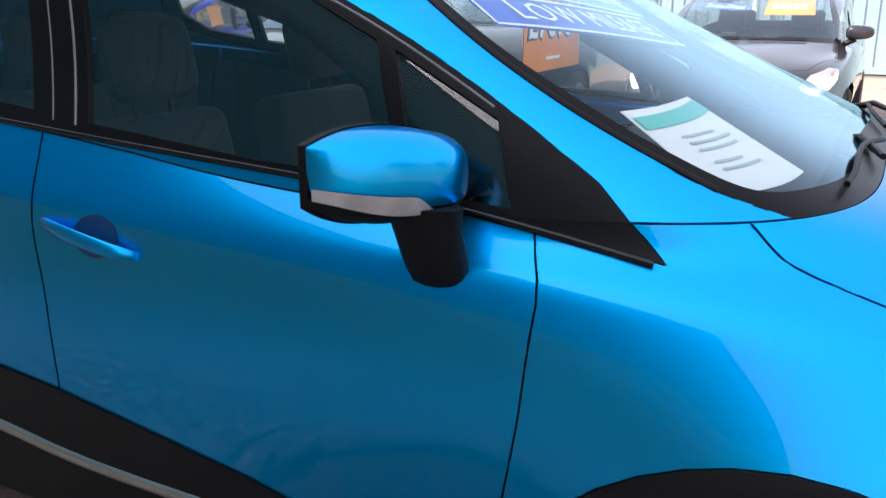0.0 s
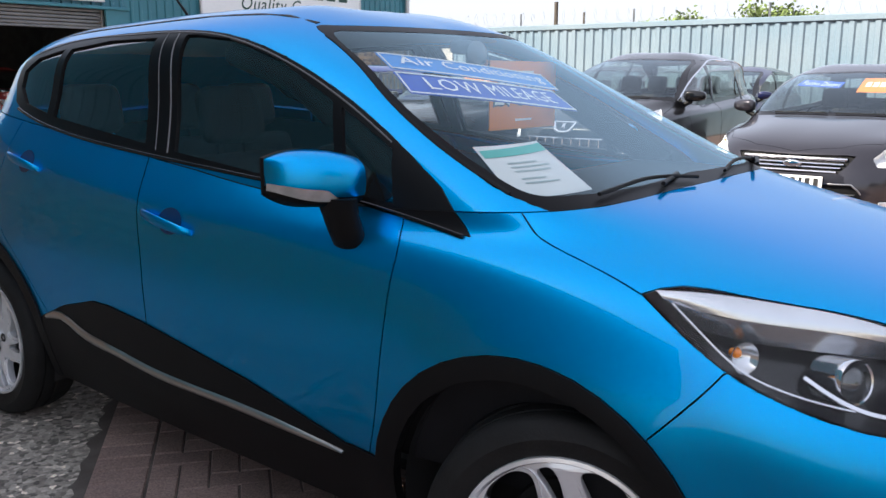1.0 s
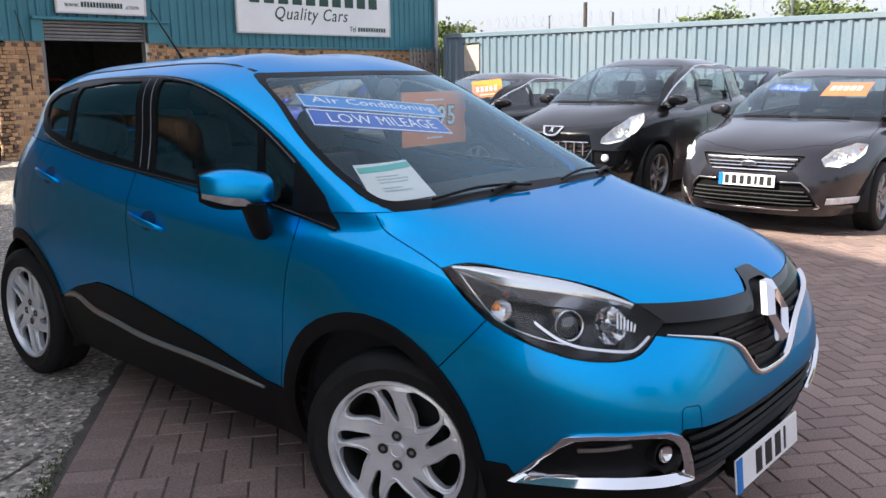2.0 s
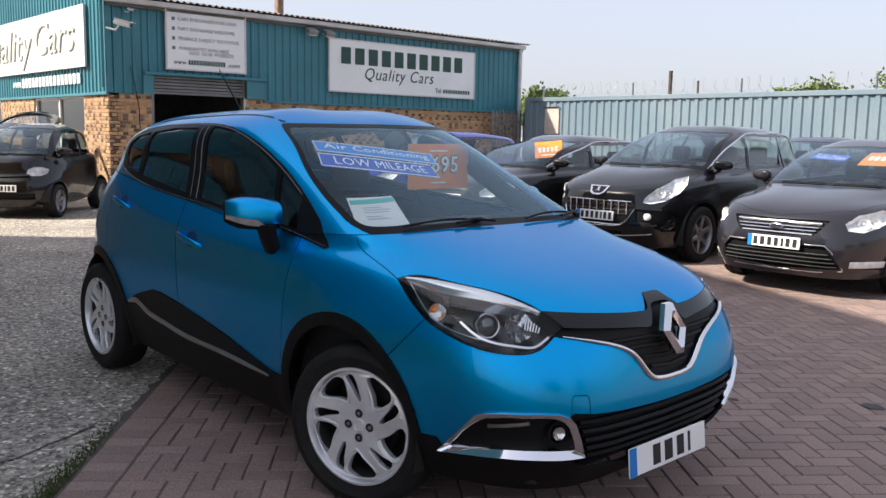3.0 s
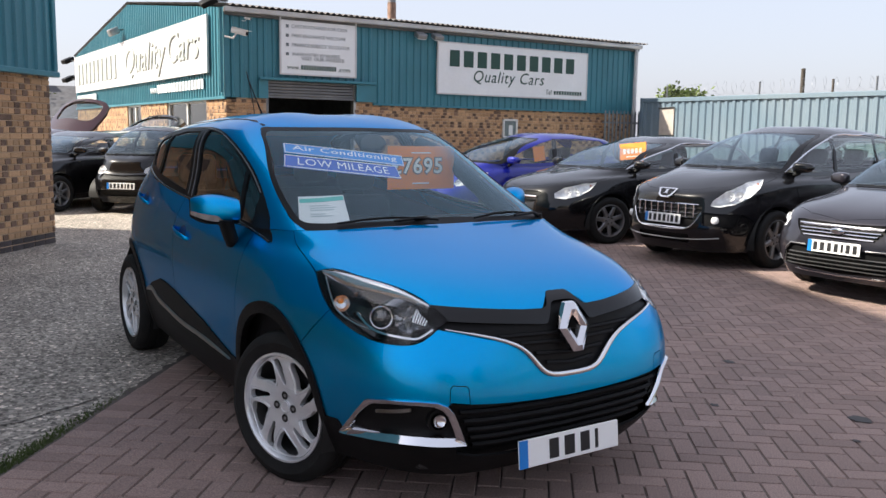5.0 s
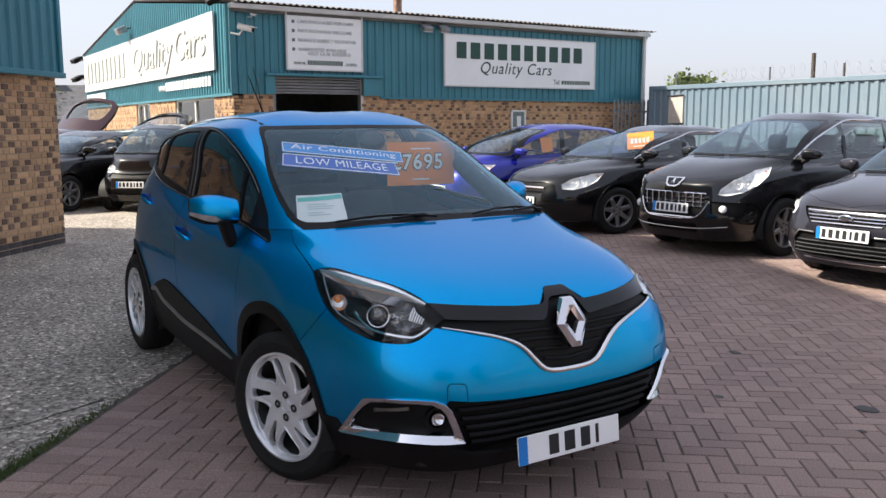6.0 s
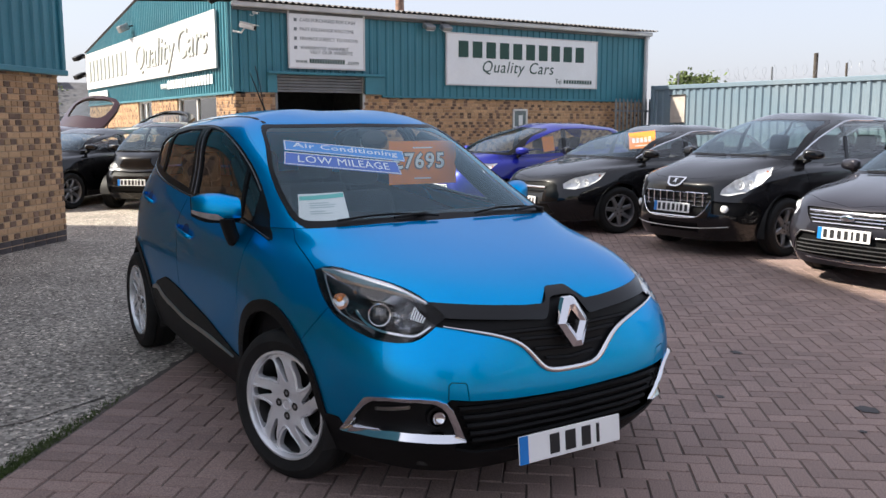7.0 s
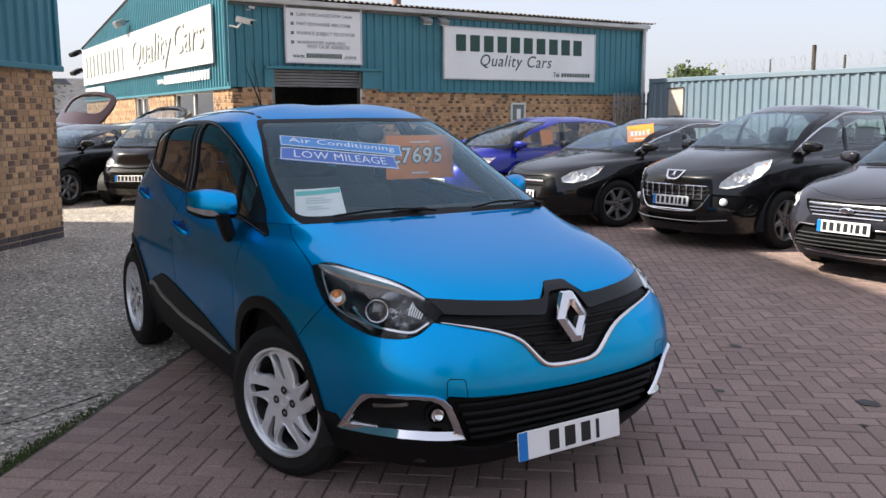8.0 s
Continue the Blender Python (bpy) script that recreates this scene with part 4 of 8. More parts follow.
    band(top, low, 0.001, 0.018, "upper_bezel", LAMP_SILVER)
    under = rounded([(-0.35, 0.895), (-0.27, 0.882), (-0.16, 0.876), (-0.043, 0.87), (0.038, 0.859), (0.093, 0.846)], 3)
    band(low, under, 0.02, 0.055, "inner_shelf", LAMP_GREY_TRIM, 0.0)
    strip([(-0.185, 0.812), (-0.14, 0.781), (-0.088, 0.760), (-0.02, 0.751), (0.05, 0.746), (0.079, 0.748), (0.105, 0.762), (0.13, 0.78)], 0.0055, 0.004, "light_line", CHROME)
    strip([(-0.38, 0.918), (-0.348, 0.876), (-0.325, 0.848), (-0.288, 0.812), (-0.232, 0.787), (-0.172, 0.772), (-0.11, 0.762)], 0.0024, 0.007, "edge_line", LAMP_SILVER)
    for i in range(6):
        strip([(0.052 + 0.0095 * i, 0.845 - 0.006 * i), (0.045 + 0.0095 * i, 0.806 - 0.002 * i)], 0.0026, 0.016, "reflector_flute", LIGHT_LINE)
    return lamp


LAMP_SILVER = material("lamp_silver_bezel", (0.72, 0.73, 0.75), 0.16, 0.85, vary=0.1)
LIGHT_LINE = material("frosted_light_guide", (0.85, 0.86, 0.88), 0.25, vary=0.04)
AMBER_GLASS = material("amber_bulb_glass", (0.95, 0.28, 0.03), 0.12, coat=1.0, vary=0.15)
LAMP_GREY_TRIM = material("lamp_grey_trim", (0.42, 0.43, 0.45), 0.22, 0.9, vary=0.2)
LAMP_BALL = material("projector_glass", (0.11, 0.115, 0.12), 0.03, 0.6, vary=0.3, scale=30, coat=1.0, coat_rough=0.01)


def grille_bar(sh, car, y0, y1, z0, z1, thick, depth, name="grille_bar", sink=0.014):
    """One horizontal grille blade that follows the nose."""
    bm = bmesh.new()
    rows = []
    for i in range(17):
        t = i / 16
        p, n = sh.on("front", y0 + (y1 - y0) * t, z0 + (z1 - z0) * (abs(2 * t - 1) if y0 * y1 < 0 else t), -sink)
        rows.append([bm.verts.new(p + Vector((dx, 0, dz))) for dx, dz in ((-0.02, -thick), (depth * 0.7, -thick * 0.9), (depth, 0), (depth * 0.6, thick), (-0.02, thick))])
    for r0, r1 in zip(rows, rows[1:]):
        for k in range(5):
            bm.faces.new((r0[k], r0[(k + 1) % 5], r1[(k + 1) % 5], r1[k]))
    part(name, bm, PLASTIC, car, smooth=40)


def crossover():
    car = thing("crossover_car", pose(0, 0, 0), "bright metallic blue compact crossover car with black lower cladding", "car")
    sh = Shell(CROSSOVER_BODY, CROSSOVER_CABIN, 200, 110, ((-0.075, 0.33, 0.395, 0.016), (-2.606, 0.325, 0.38, 0.012)))
    side = lambda c, k: c.y < -0.42 and c.x > -3.0
    low = lambda c, k: c.y < -0.42 and k == 0
    cab = lambda c, k: c.y < -0.3 and k == 1
    nose = lambda c, k: c.x > 0.1 and k == 0
    # opening outlines; the lower ones seen square-on from the side
    arch, arch_r = circle(-0.068, 0.335, 0.384), circle(-2.606, 0.33, 0.385)
    ring = circle(-0.08, 0.332, 0.436)
    ring_r = circle(-2.606, 0.33, 0.435)
    window_line = rounded([(-0.285, 0.998), (-0.50, 1.033), (-1.08, 1.085), (-1.54, 1.118), (-2.28, 1.20), (-2.50, 1.245), (-2.60, 1.31), (-2.62, 1.38), (-2.52, 1.45), (-2.30, 1.492), (-1.90, 1.51), (-1.55, 1.512), (-1.3, 1.492), (-0.994, 1.412), (-0.772, 1.312), (-0.575, 1.205), (-0.40, 1.10)], 3)
    front_glass = [(-0.725, 1.082), (-1.008, 1.092), (-1.43, 1.134), (-1.50, 1.494), (-1.445, 1.494), (-1.24, 1.474), (-1.034, 1.413), (-0.925, 1.359), (-0.808, 1.301)]
    vent_glass = [(-0.525, 1.055), (-0.69, 1.07), (-0.772, 1.286), (-0.693, 1.245), (-0.575, 1.184)]
    rear_glass = [(-1.585, 1.152), (-2.18, 1.22), (-2.20, 1.46), (-1.95, 1.485), (-1.66, 1.488)]
    quarter_glass = [(-2.23, 1.228), (-2.44, 1.262), (-2.53, 1.32), (-2.535, 1.38), (-2.44, 1.43), (-2.25, 1.46)]
    door_front = rounded([(-0.485, 1.06), (-0.481, 1.015), (-0.456, 0.96), (-0.454, 0.90), (-0.462, 0.77), (-0.487, 0.623), (-0.512, 0.50), (-0.535, 0.42), (-0.57, 0.3)], 3) + rounded([(-1.53, 0.3), (-1.52, 0.43), (-1.498, 0.545), (-1.474, 0.71), (-1.479, 0.84), (-1.506, 0.94), (-1.52, 1.012), (-1.56, 1.14)], 3)
    door_rear = rounded([(-1.561, 1.14), (-1.521, 1.012), (-1.507, 0.94), (-1.48, 0.84), (-1.475, 0.71), (-1.499, 0.545), (-1.521, 0.43), (-1.531, 0.3)], 3) + rounded([(-2.0, 0.3), (-2.1, 0.45), (-2.206, 0.571), (-2.356, 0.728), (-2.46, 0.816), (-2.484, 0.913), (-2.47, 1.037), (-2.406, 1.214)], 3)
    cladding = [(-0.40, 0.41), (-0.63, 0.413), (-1.008, 0.506), (-1.50, 0.59), (-1.70, 0.613), (-1.80, 0.612), (-2.016, 0.558), (-2.184, 0.492), (-2.3, 0.1), (-0.3, 0.1)]
    head = rounded([(-0.432, 0.925), (-0.38, 0.94), (-0.243, 0.934), (-0.05, 0.908), (0.09, 0.864), (0.18, 0.808)], 3) + rounded([(0.15, 0.782), (0.085, 0.732), (0.03, 0.722), (-0.10, 0.727), (-0.22, 0.76), (-0.32, 0.81), (-0.39, 0.875)], 3)
    grille = [(0.02, 0.877), (-0.045, 0.875), (-0.072, 0.862), (-0.115, 0.825), (-0.2, 0.828), (-0.36, 0.838), (-0.56, 0.855), (-0.60, 0.79), (-0.49, 0.768), (-0.31, 0.725), (-0.22, 0.682), (-0.16, 0.62), (-0.12, 0.588), (-0.06, 0.578), (0.02, 0.578)]
    grille_band = [(0.02, 0.882), (-0.04, 0.882), (-0.052, 0.878), (-0.062, 0.868), (-0.088, 0.838), (-0.098, 0.832), (-0.115, 0.829), (-0.2, 0.832), (-0.36, 0.844), (-0.56, 0.858), (-0.58, 0.81), (-0.36, 0.795), (-0.2, 0.782), (-0.125, 0.774), (-0.108, 0.777), (-0.098, 0.788), (-0.068, 0.836), (-0.058, 0.845), (-0.04, 0.85), (0.02, 0.852)]
    intake = [(0.02, 0.485), (-0.15, 0.489), (-0.3, 0.497), (-0.46, 0.51), (-0.54, 0.521), (-0.565, 0.50), (-0.50, 0.315), (-0.42, 0.29), (-0.25, 0.276), (0.02, 0.265)]
    fog = [tuple(0.88 * a + 0.12 * b for a, b in zip(p, q)) for p, q in FOG_FRAME]
    chin = [(0.02, 0.27), (-0.25, 0.279), (-0.42, 0.302), (-0.47, 0.345), (-0.65, 0.35), (-0.77, 0.335), (-0.79, 0.378), (-1.0, 0.378), (-1.0, 0.0), (0.02, 0.0)]
    bonnet = [(-0.25, -0.69), (-0.20, -0.708), (-0.128, -0.727), (0.006, -0.742), (0.145, -0.758), (0.333, -0.682), (0.544, -0.594), (0.683, -0.535), (0.80, -0.46), (0.87, -0.36), (0.92, -0.14), (0.96, 0.02), (-0.12, 0.02), (-0.12, -0.35), (-0.16, -0.6)]
    regions = [
        region("wheel_arch_opening", "side", arch, None, want=low), region("wheel_arch_opening", "side", arch_r, None, want=low),
        region("fog_recess", "corner", fog, PLASTIC, "both", nose, -0.04, -0.004, 0.0),
        region("lower_grille", "front", intake, PLASTIC, "centre", nose, -0.035, -0.004, 0.0),
        region("headlamp_lens", "corner", head, LENS, "both", nose, 0.003, 0.003, 0.0, "clear plastic headlamp lens"),
        region("grille_band", "front", grille_band, GLOSS_BLACK, "centre", nose, 0.003, 0.0, 0.01),
        region("upper_grille", "front", grille, PLASTIC, "centre", nose, -0.014, -0.004, 0.0),
        region("chin", "front", chin, PLASTIC, "centre", lambda c, k: c.x > 0.30 and k == 0, 0.004, 0.0, 0.012),
        region("front_arch_cladding", "side", ring, PLASTIC, "both", lambda c, k: c.y < -0.42 and k == 0 and c.x < 0.40, 0.008, 0.0, 0.03),
        region("rear_arch_cladding", "side", ring_r, PLASTIC, "both", low, 0.008, 0.0, 0.03),
        region("front_door_glass", "side", front_glass, SIDE_GLASS, "both", cab, -0.006, -0.004, 0.0), region("vent_glass", "side", vent_glass, SIDE_GLASS, "both", cab, -0.006, -0.004, 0.0),
        region("rear_door_glass", "side", rear_glass, SIDE_GLASS, "both", cab, -0.006, -0.004, 0.0), region("quarter_glass", "side", quarter_glass, SIDE_GLASS, "both", cab, -0.006, -0.004, 0.0),
        region("window_surround", "side", window_line, SURROUND, "both", side, 0.0015, 0.0, 0.014),
        region("sill_cladding", "side", cladding, PLASTIC, "both", low, 0.006, 0.0, 0.02),
        region("tail_lamp", "side", [(-2.82, 1.0), (-2.95, 1.07), (-3.3, 1.08), (-3.3, 0.93), (-2.98, 0.92)], RED_LENS, "both", lambda c, k: k == 0 and c.y < -0.3 and c.x < -2.7),
        region("front_door", "side", door_front, BLUE, "both", low), region("rear_door", "side", door_rear, BLUE, "both", low),
        region("fuel_flap", "side", circle(-2.66, 0.96, 0.075, 20), BLUE, "both", low),
        region("windscreen", "front", [(0.02, 1.10), (-0.30, 1.095)] + rounded([(-0.64, 1.091), (-0.663, 1.098), (-0.667, 1.13), (-0.645, 1.23), (-0.613, 1.325), (-0.570, 1.41), (-0.534, 1.478), (-0.515, 1.494), (-0.47, 1.5)], 12) + [(0.02, 1.505)], CABIN_GLASS, "centre", lambda c, k: k == 1 and c.x > -1.2, -0.001, 0.0, 0.0),
        region("windscreen_border", "front", [(0.02, 1.05), (-0.60, 1.05)] + rounded([(-0.67, 1.052), (-0.69, 1.09), (-0.678, 1.16), (-0.655, 1.245), (-0.624, 1.33), (-0.581, 1.415), (-0.545, 1.488), (-0.526, 1.51), (-0.47, 1.517)], 12) + [(0.02, 1.522)], SURROUND, "centre", lambda c, k: k == 1 and c.x > -1.2, 0.0, 0.0, 0.004),
        region("bonnet", "top", bonnet, BLUE, "centre", lambda c, k: k == 0 and c.z > 0.795),
        region("cowl", "top", [(-0.30, -0.715), (-0.10, -0.62), (-0.05, -0.35), (-0.05, 0.02), (-0.6, 0.02), (-0.6, -0.66)], PLASTIC, "centre", lambda c, k: k == 0 and c.z > 0.98 and c.x > -0.6 and c.y > -0.70, -0.012, 0.0, 0.0),
        region("tow_eye_cover", "front", [(-0.475, 0.513), (-0.48, 0.572), (-0.487, 0.58), (-0.535, 0.585), (-0.545, 0.575), (-0.548, 0.522)], BLUE, "both", nose, 0.0, 0.0012, 0.004),
        region("front_bumper", "corner", [(-0.47, 0.1), (-0.452, 0.655), (-0.387, 0.728), (-0.320, 0.80), (-0.05, 0.95), (0.9, 0.95), (0.9, 0.1)], BLUE, "centre", lambda c, k: k == 0 and c.x > 0.0),
    ]
    build_panels(sh, regions, car, BLUE)
    # running gear
    for x, y, steer, turn in ((0, -0.775, 20, radians(132)), (-2.606, -0.765, 0, radians(100)), (0, 0.775, 20, 0.2), (-2.606, 0.765, 0, 0.5)):
        wheel(car, (x, y, 0.328), 0.328, 0.236, 0.2, ALLOY, 5, True, turn, steer, -1 if y < 0 else 1, swept=True)
    for x in (0, -2.606):
        for y0, y1 in ((-0.815, -0.5), (0.5, 0.815)):
            bm = lathe([(0.395, y0), (0.395, y1)] if y0 > 0 else [(0.395, y1), (0.395, y0)], 40)
            bmesh.ops.translate(bm, vec=(x - (0.06 if x == 0 else 0.0), 0, 0.33), verts=bm.verts)
            bmesh.ops.delete(bm, geom=[v for v in bm.verts if v.co.z < 0.2], context="VERTS")
            part("arch_liner", bm, DARK_METAL, car, smooth=40)
            part("arch_wall", box((x - 0.42, min(abs(y0), abs(y1)) * (1 if y0 > 0 else -1) - 0.01, 0.25), (x + 0.42, min(abs(y0), abs(y1)) * (1 if y0 > 0 else -1), 0.8)), DARK_METAL, car)
    part("underbody", box((-3.0, -0.62, 0.21), (0.35, 0.62, 0.27), 0.02, 1), DARK_METAL, car)
    part("bumper_core", box((0.5, -0.6, 0.215), (0.72, 0.6, 0.5), 0.04, 2), DARK_METAL, car)
    part("bulkhead", box((-0.42, -0.68, 0.27), (-0.38, 0.68, 1.0), 0.01, 1), DARK_METAL, car)
    part("engine_cover", box((-0.3, -0.45, 0.3), (0.55, 0.45, 0.78), 0.1, 2), DARK_METAL, car)
    # cabin
    body, bn = sh.grids[0]
    rows, nu = body.shape[0], body.shape[1]
    verts, faces = [], []
    r0 = int(rows * 0.18)
    for sgn in (1, -1):
        base = len(verts)
        sub = body[r0:, 58:] - bn[r0:, 58:] * 0.075
        sub = sub[::4, ::5]
        a, b = sub.shape[:2]
        verts += [(p[0], sgn * p[1], p[2]) for p in sub.reshape(-1, 3)]
        faces += [(base + i * b + j, base + i * b + j + 1, base + (i + 1) * b + j + 1, base + (i + 1) * b + j) for i in range(a - 1) for j in range(b - 1)]
    raw_part("interior_trim", verts, faces, DASH, car, smooth=True)
    roof, rn = sh.grids[1]
    verts, faces = [], []
    k0 = int(roof.shape[0] * 0.52)
    for sgn in (1, -1):
        base = len(verts)
        sub = (roof[k0:] - rn[k0:] * 0.03)[::2, ::5]
        a, b = sub.shape[:2]
        verts += [(p[0], sgn * p[1], p[2]) for p in sub.reshape(-1, 3)]
        faces += [(base + i * b + j, base + i * b + j + 1, base + (i + 1) * b + j + 1, base + (i + 1) * b + j) for i in range(a - 1) for j in range(b - 1)]
    raw_part("headliner", verts, faces, HEADLINER, car, smooth=True)
    dash = bmesh.new()
    prof = [(-0.12, 1.045), (-0.25, 1.06), (-0.5, 1.065), (-0.62, 1.045), (-0.68, 0.98), (-0.66, 0.85), (-0.55, 0.62), (-0.3, 0.6)]
    rows_d = []
    for i in range(13):
        y = -0.68 + 1.36 * i / 12
        bow = 0.05 * (abs(y) / 0.68) ** 3
        rows_d.append([dash.verts.new((x - bow * (1 if x > -0.4 else 0.2), y, z + (0.03 * math.exp(-((y + 0.36) / 0.16) ** 2) if 1.0 < z and x < -0.4 else 0))) for x, z in prof])
    for q0, q1 in zip(rows_d, rows_d[1:]):
        for k in range(len(prof) - 1):
            dash.faces.new((q0[k], q0[k + 1], q1[k + 1], q1[k]))
    part("dashboard", dash, DASH, car, smooth=50)
    for y in (-0.36, 0.36):
        seat(car, -1.15, y, "front_seat")
    for y in (-0.42, 0.0, 0.42):
        seat(car, -1.98, y, "rear_seat")
    ring_pts = [(0.0 + 0.19 * math.cos(a) * 0.45 - 0.78, -0.36 + 0.19 * math.sin(a), 0.93 + 0.19 * math.cos(a) * 0.88) for a in np.linspace(0, math.tau, 33)]
    wheel_ob = part("steering_wheel", tube(ring_pts, 0.016, 8, False), DASH, car, smooth=60)
    part("wheel_boss", box((-0.8, -0.44, 0.89), (-0.7, -0.28, 0.97), 0.03, 2), DASH, wheel_ob, smooth=50)
    bm = bmesh.new()
    bmesh.ops.create_uvsphere(bm, u_segments=24, v_segments=12, radius=1.0, matrix=Matrix.Translation((-0.87, 0.06, 1.43)) @ Matrix.Rotation(0.3, 4, "Z") @ Matrix.Diagonal((0.026, 0.1, 0.058, 1)))
    part("rear_view_mirror", bm, LAMP_DARK, car, smooth=60)
    part("sensor_housing", box((-0.93, -0.03, 1.44), (-0.89, 0.08, 1.49), 0.02, 3), DASH, car, smooth=50)
    for sgn in (-1, 1):
        pts = [sh.on("side", -0.45, 1.07, -0.06)[0], sh.on("side", -0.72, 1.235, -0.06)[0], sh.on("side", -1.0, 1.385, -0.06)[0], sh.on("side", -1.3, 1.47, -0.06)[0]]
        pts = [Vector((p.x, -sgn * p.y, p.z)) for p in pts]
        part("pillar_trim", tube(pts, [0.05, 0.05, 0.045, 0.04], 12), INNER_BLACK, car, smooth=60)
    # mouldings, lamps and nose
    ribbon(sh, "side", rounded([(-2.145, 0.497), (-2.03, 0.517), (-1.93, 0.485), (-1.72, 0.452), (-1.53, 0.428), (-1.1, 0.412), (-0.80, 0.397), (-0.635, 0.388)], 4), [0.02] + [0.034] * 3 + [0.036] * 4 + [0.032] * 8 + [0.03] * 8 + [0.026, 0.022, 0.018, 0.014, 0.008], 0.016, "sill_strip", SATIN, car, "brushed silver sill strip", mirror=True)
    ribbon(sh, "side", rounded([(-0.30, 0.996), (-0.50, 1.031), (-1.08, 1.083), (-1.54, 1.116), (-2.28, 1.198), (-2.49, 1.238)], 6), 0.014, 0.008, "waist_seal", GLOSS_BLACK, car, mirror=True)
    ribbon(sh, "side", rounded([(-1.462, 1.128), (-1.485, 1.25), (-1.51, 1.37), (-1.545, 1.498)], 4), 0.006, 0.005, "door_seal", SEAL, car, mirror=True)
    ribbon(sh, "side", rounded([(-1.525, 1.135), (-1.55, 1.25), (-1.575, 1.37), (-1.61, 1.5)], 4), 0.004, 0.004, "door_seal", SEAL, car, mirror=True)
    ribbon(sh, "side", rounded([(-0.585, 1.2), (-0.77, 1.30), (-0.992, 1.401), (-1.29, 1.482), (-1.54, 1.503), (-1.88, 1.502), (-2.28, 1.485), (-2.5, 1.443)], 6), 0.006, 0.004, "window_trim", SEAL, car, mirror=True)
    ribbon(sh, "front", rounded([(-0.689, 1.095), (-0.678, 1.16), (-0.655, 1.245), (-0.624, 1.33), (-0.581, 1.415), (-0.547, 1.484)], 6), 0.012, 0.003, "screen_seal", PLASTIC, car, mirror=True)
    ribbon(sh, "front", rounded([(-0.525, 0.776), (-0.40, 0.752), (-0.305, 0.725), (-0.235, 0.69), (-0.17, 0.625), (-0.13, 0.59), (-0.08, 0.577), (0.0, 0.574), (0.08, 0.577), (0.13, 0.59), (0.17, 0.625), (0.235, 0.69), (0.305, 0.725), (0.40, 0.752), (0.525, 0.776)], 4), [0.008 + 0.016 * math.sin(math.pi * i / 56) for i in range(57)], 0.012, "grille_strip", CHROME, car, "polished chrome V-shaped grille strip")
    for z, w in ((0.70, 0.24), (0.735, 0.33), (0.655, 0.17), (0.615, 0.12)):
        grille_bar(sh, car, -w, w, z, z + 0.012, 0.008, 0.012)
    for i in range(5):
        z = 0.31 + 0.038 * i
        grille_bar(sh, car, -0.44 - 0.018 * i, 0.44 + 0.018 * i, z, z + 0.014, 0.009, 0.02, "intake_bar", 0.03)
    for sgn in (-1, 1):
        headlamp(sh, car, sgn)
        door_mirror(car, sgn)
        door_handle(sh, car, -1.47, -1.225, 0.952, 0.914, sgn)
        door_handle(sh, car, -2.40, -2.155, 1.07, 1.035, sgn)
    bowl = [(a, b) for a, b in head]
    for sgn in (-1, 1):
        bm = bmesh.new()
        rim = [sh.on("corner", a, b, -0.002)[0] for a, b in bowl]
        back = [sh.on("corner", a * 0.9 - 0.01, 0.82 + (b - 0.82) * 0.85, -0.09)[0] for a, b in bowl]
        v0 = [bm.verts.new((p.x, -sgn * p.y, p.z)) for p in rim]
        v1 = [bm.verts.new((p.x, -sgn * p.y, p.z)) for p in back]
        for k in range(len(v0)):
            bm.faces.new((v0[k], v0[(k + 1) % len(v0)], v1[(k + 1) % len(v0)], v1[k]))
        bm.faces.new(v1)
        part("lamp_bowl", bm, LAMP_DARK, car)
    for sgn in (-1, 1):
        bm = bmesh.new()
        rows, count = [], len(FOG_FRAME)
        for i in range(count * 5):
            k, u = i // 5, i % 5 / 5
            (p0, q0), (p1, q1) = FOG_FRAME[k], FOG_FRAME[(k + 1) % count]
            o, n = (tuple(a + (b - a) * u for a, b in zip(c, d)) for c, d in ((p0, p1), (q0, q1)))
            low = o[1] < 0.3545
            row = []
            for w, lift in ((0.0, -0.004), (0.04, 0.008), (0.14, 0.012), (0.8, -0.008 if low else 0.006), (0.95, -0.012 if low else 0.002), (1.0, -0.045)):
                q, nn = sh.on("corner", o[0] + (n[0] - o[0]) * w, o[1] + (n[1] - o[1]) * w, lift)
                row.append(bm.verts.new((q.x, -sgn * q.y, q.z)))
            rows.append(row)
        for q0, q1 in zip(rows, rows[1:] + rows[:1]):
            for k in range(5):
                bm.faces.new((q0[k], q0[k + 1], q1[k + 1], q1[k]))
        part("fog_surround", bm, CHROME, car, "polished chrome fog lamp surround", smooth=35)
    for sgn in (-1, 1):
        p, n = sh.on("front", sgn * 0.58, 0.442, -0.03)
        bm = lathe([(1.0, -0.5), (1.05, 0.3), (0.95, 0.5), (0.8, 0.3), (0.4, 0.05), (0.0, 0.0)], 24, "z")
        bm.transform(Matrix.Translation(p) @ Vector((0.96, sgn * 0.28, 0)).to_track_quat("Z", "Y").to_matrix().to_4x4() @ Matrix.Diagonal((0.025, 0.025, 0.025, 1)))
        part("fog_lamp", bm, CHROME, car, smooth=40)
        bm = lathe([(1.5, -0.8), (1.45, 0.2), (1.15, 0.2), (1.1, -0.4)], 28, "z")
        bm.transform(Matrix.Translation(p) @ Vector((0.96, sgn * 0.28, 0)).to_track_quat("Z", "Y").to_matrix().to_4x4() @ Matrix.Diagonal((0.03, 0.03, 0.03, 1)))
        part("fog_bezel", bm, PLASTIC, car, smooth=40)
        ribbon(sh, "front", [(sgn * (0.665 + 0.075 * i / 6), 0.488 - 0.0045 * i) for i in range(7)], 0.012, -0.018, "day_lamp", SATIN, car)
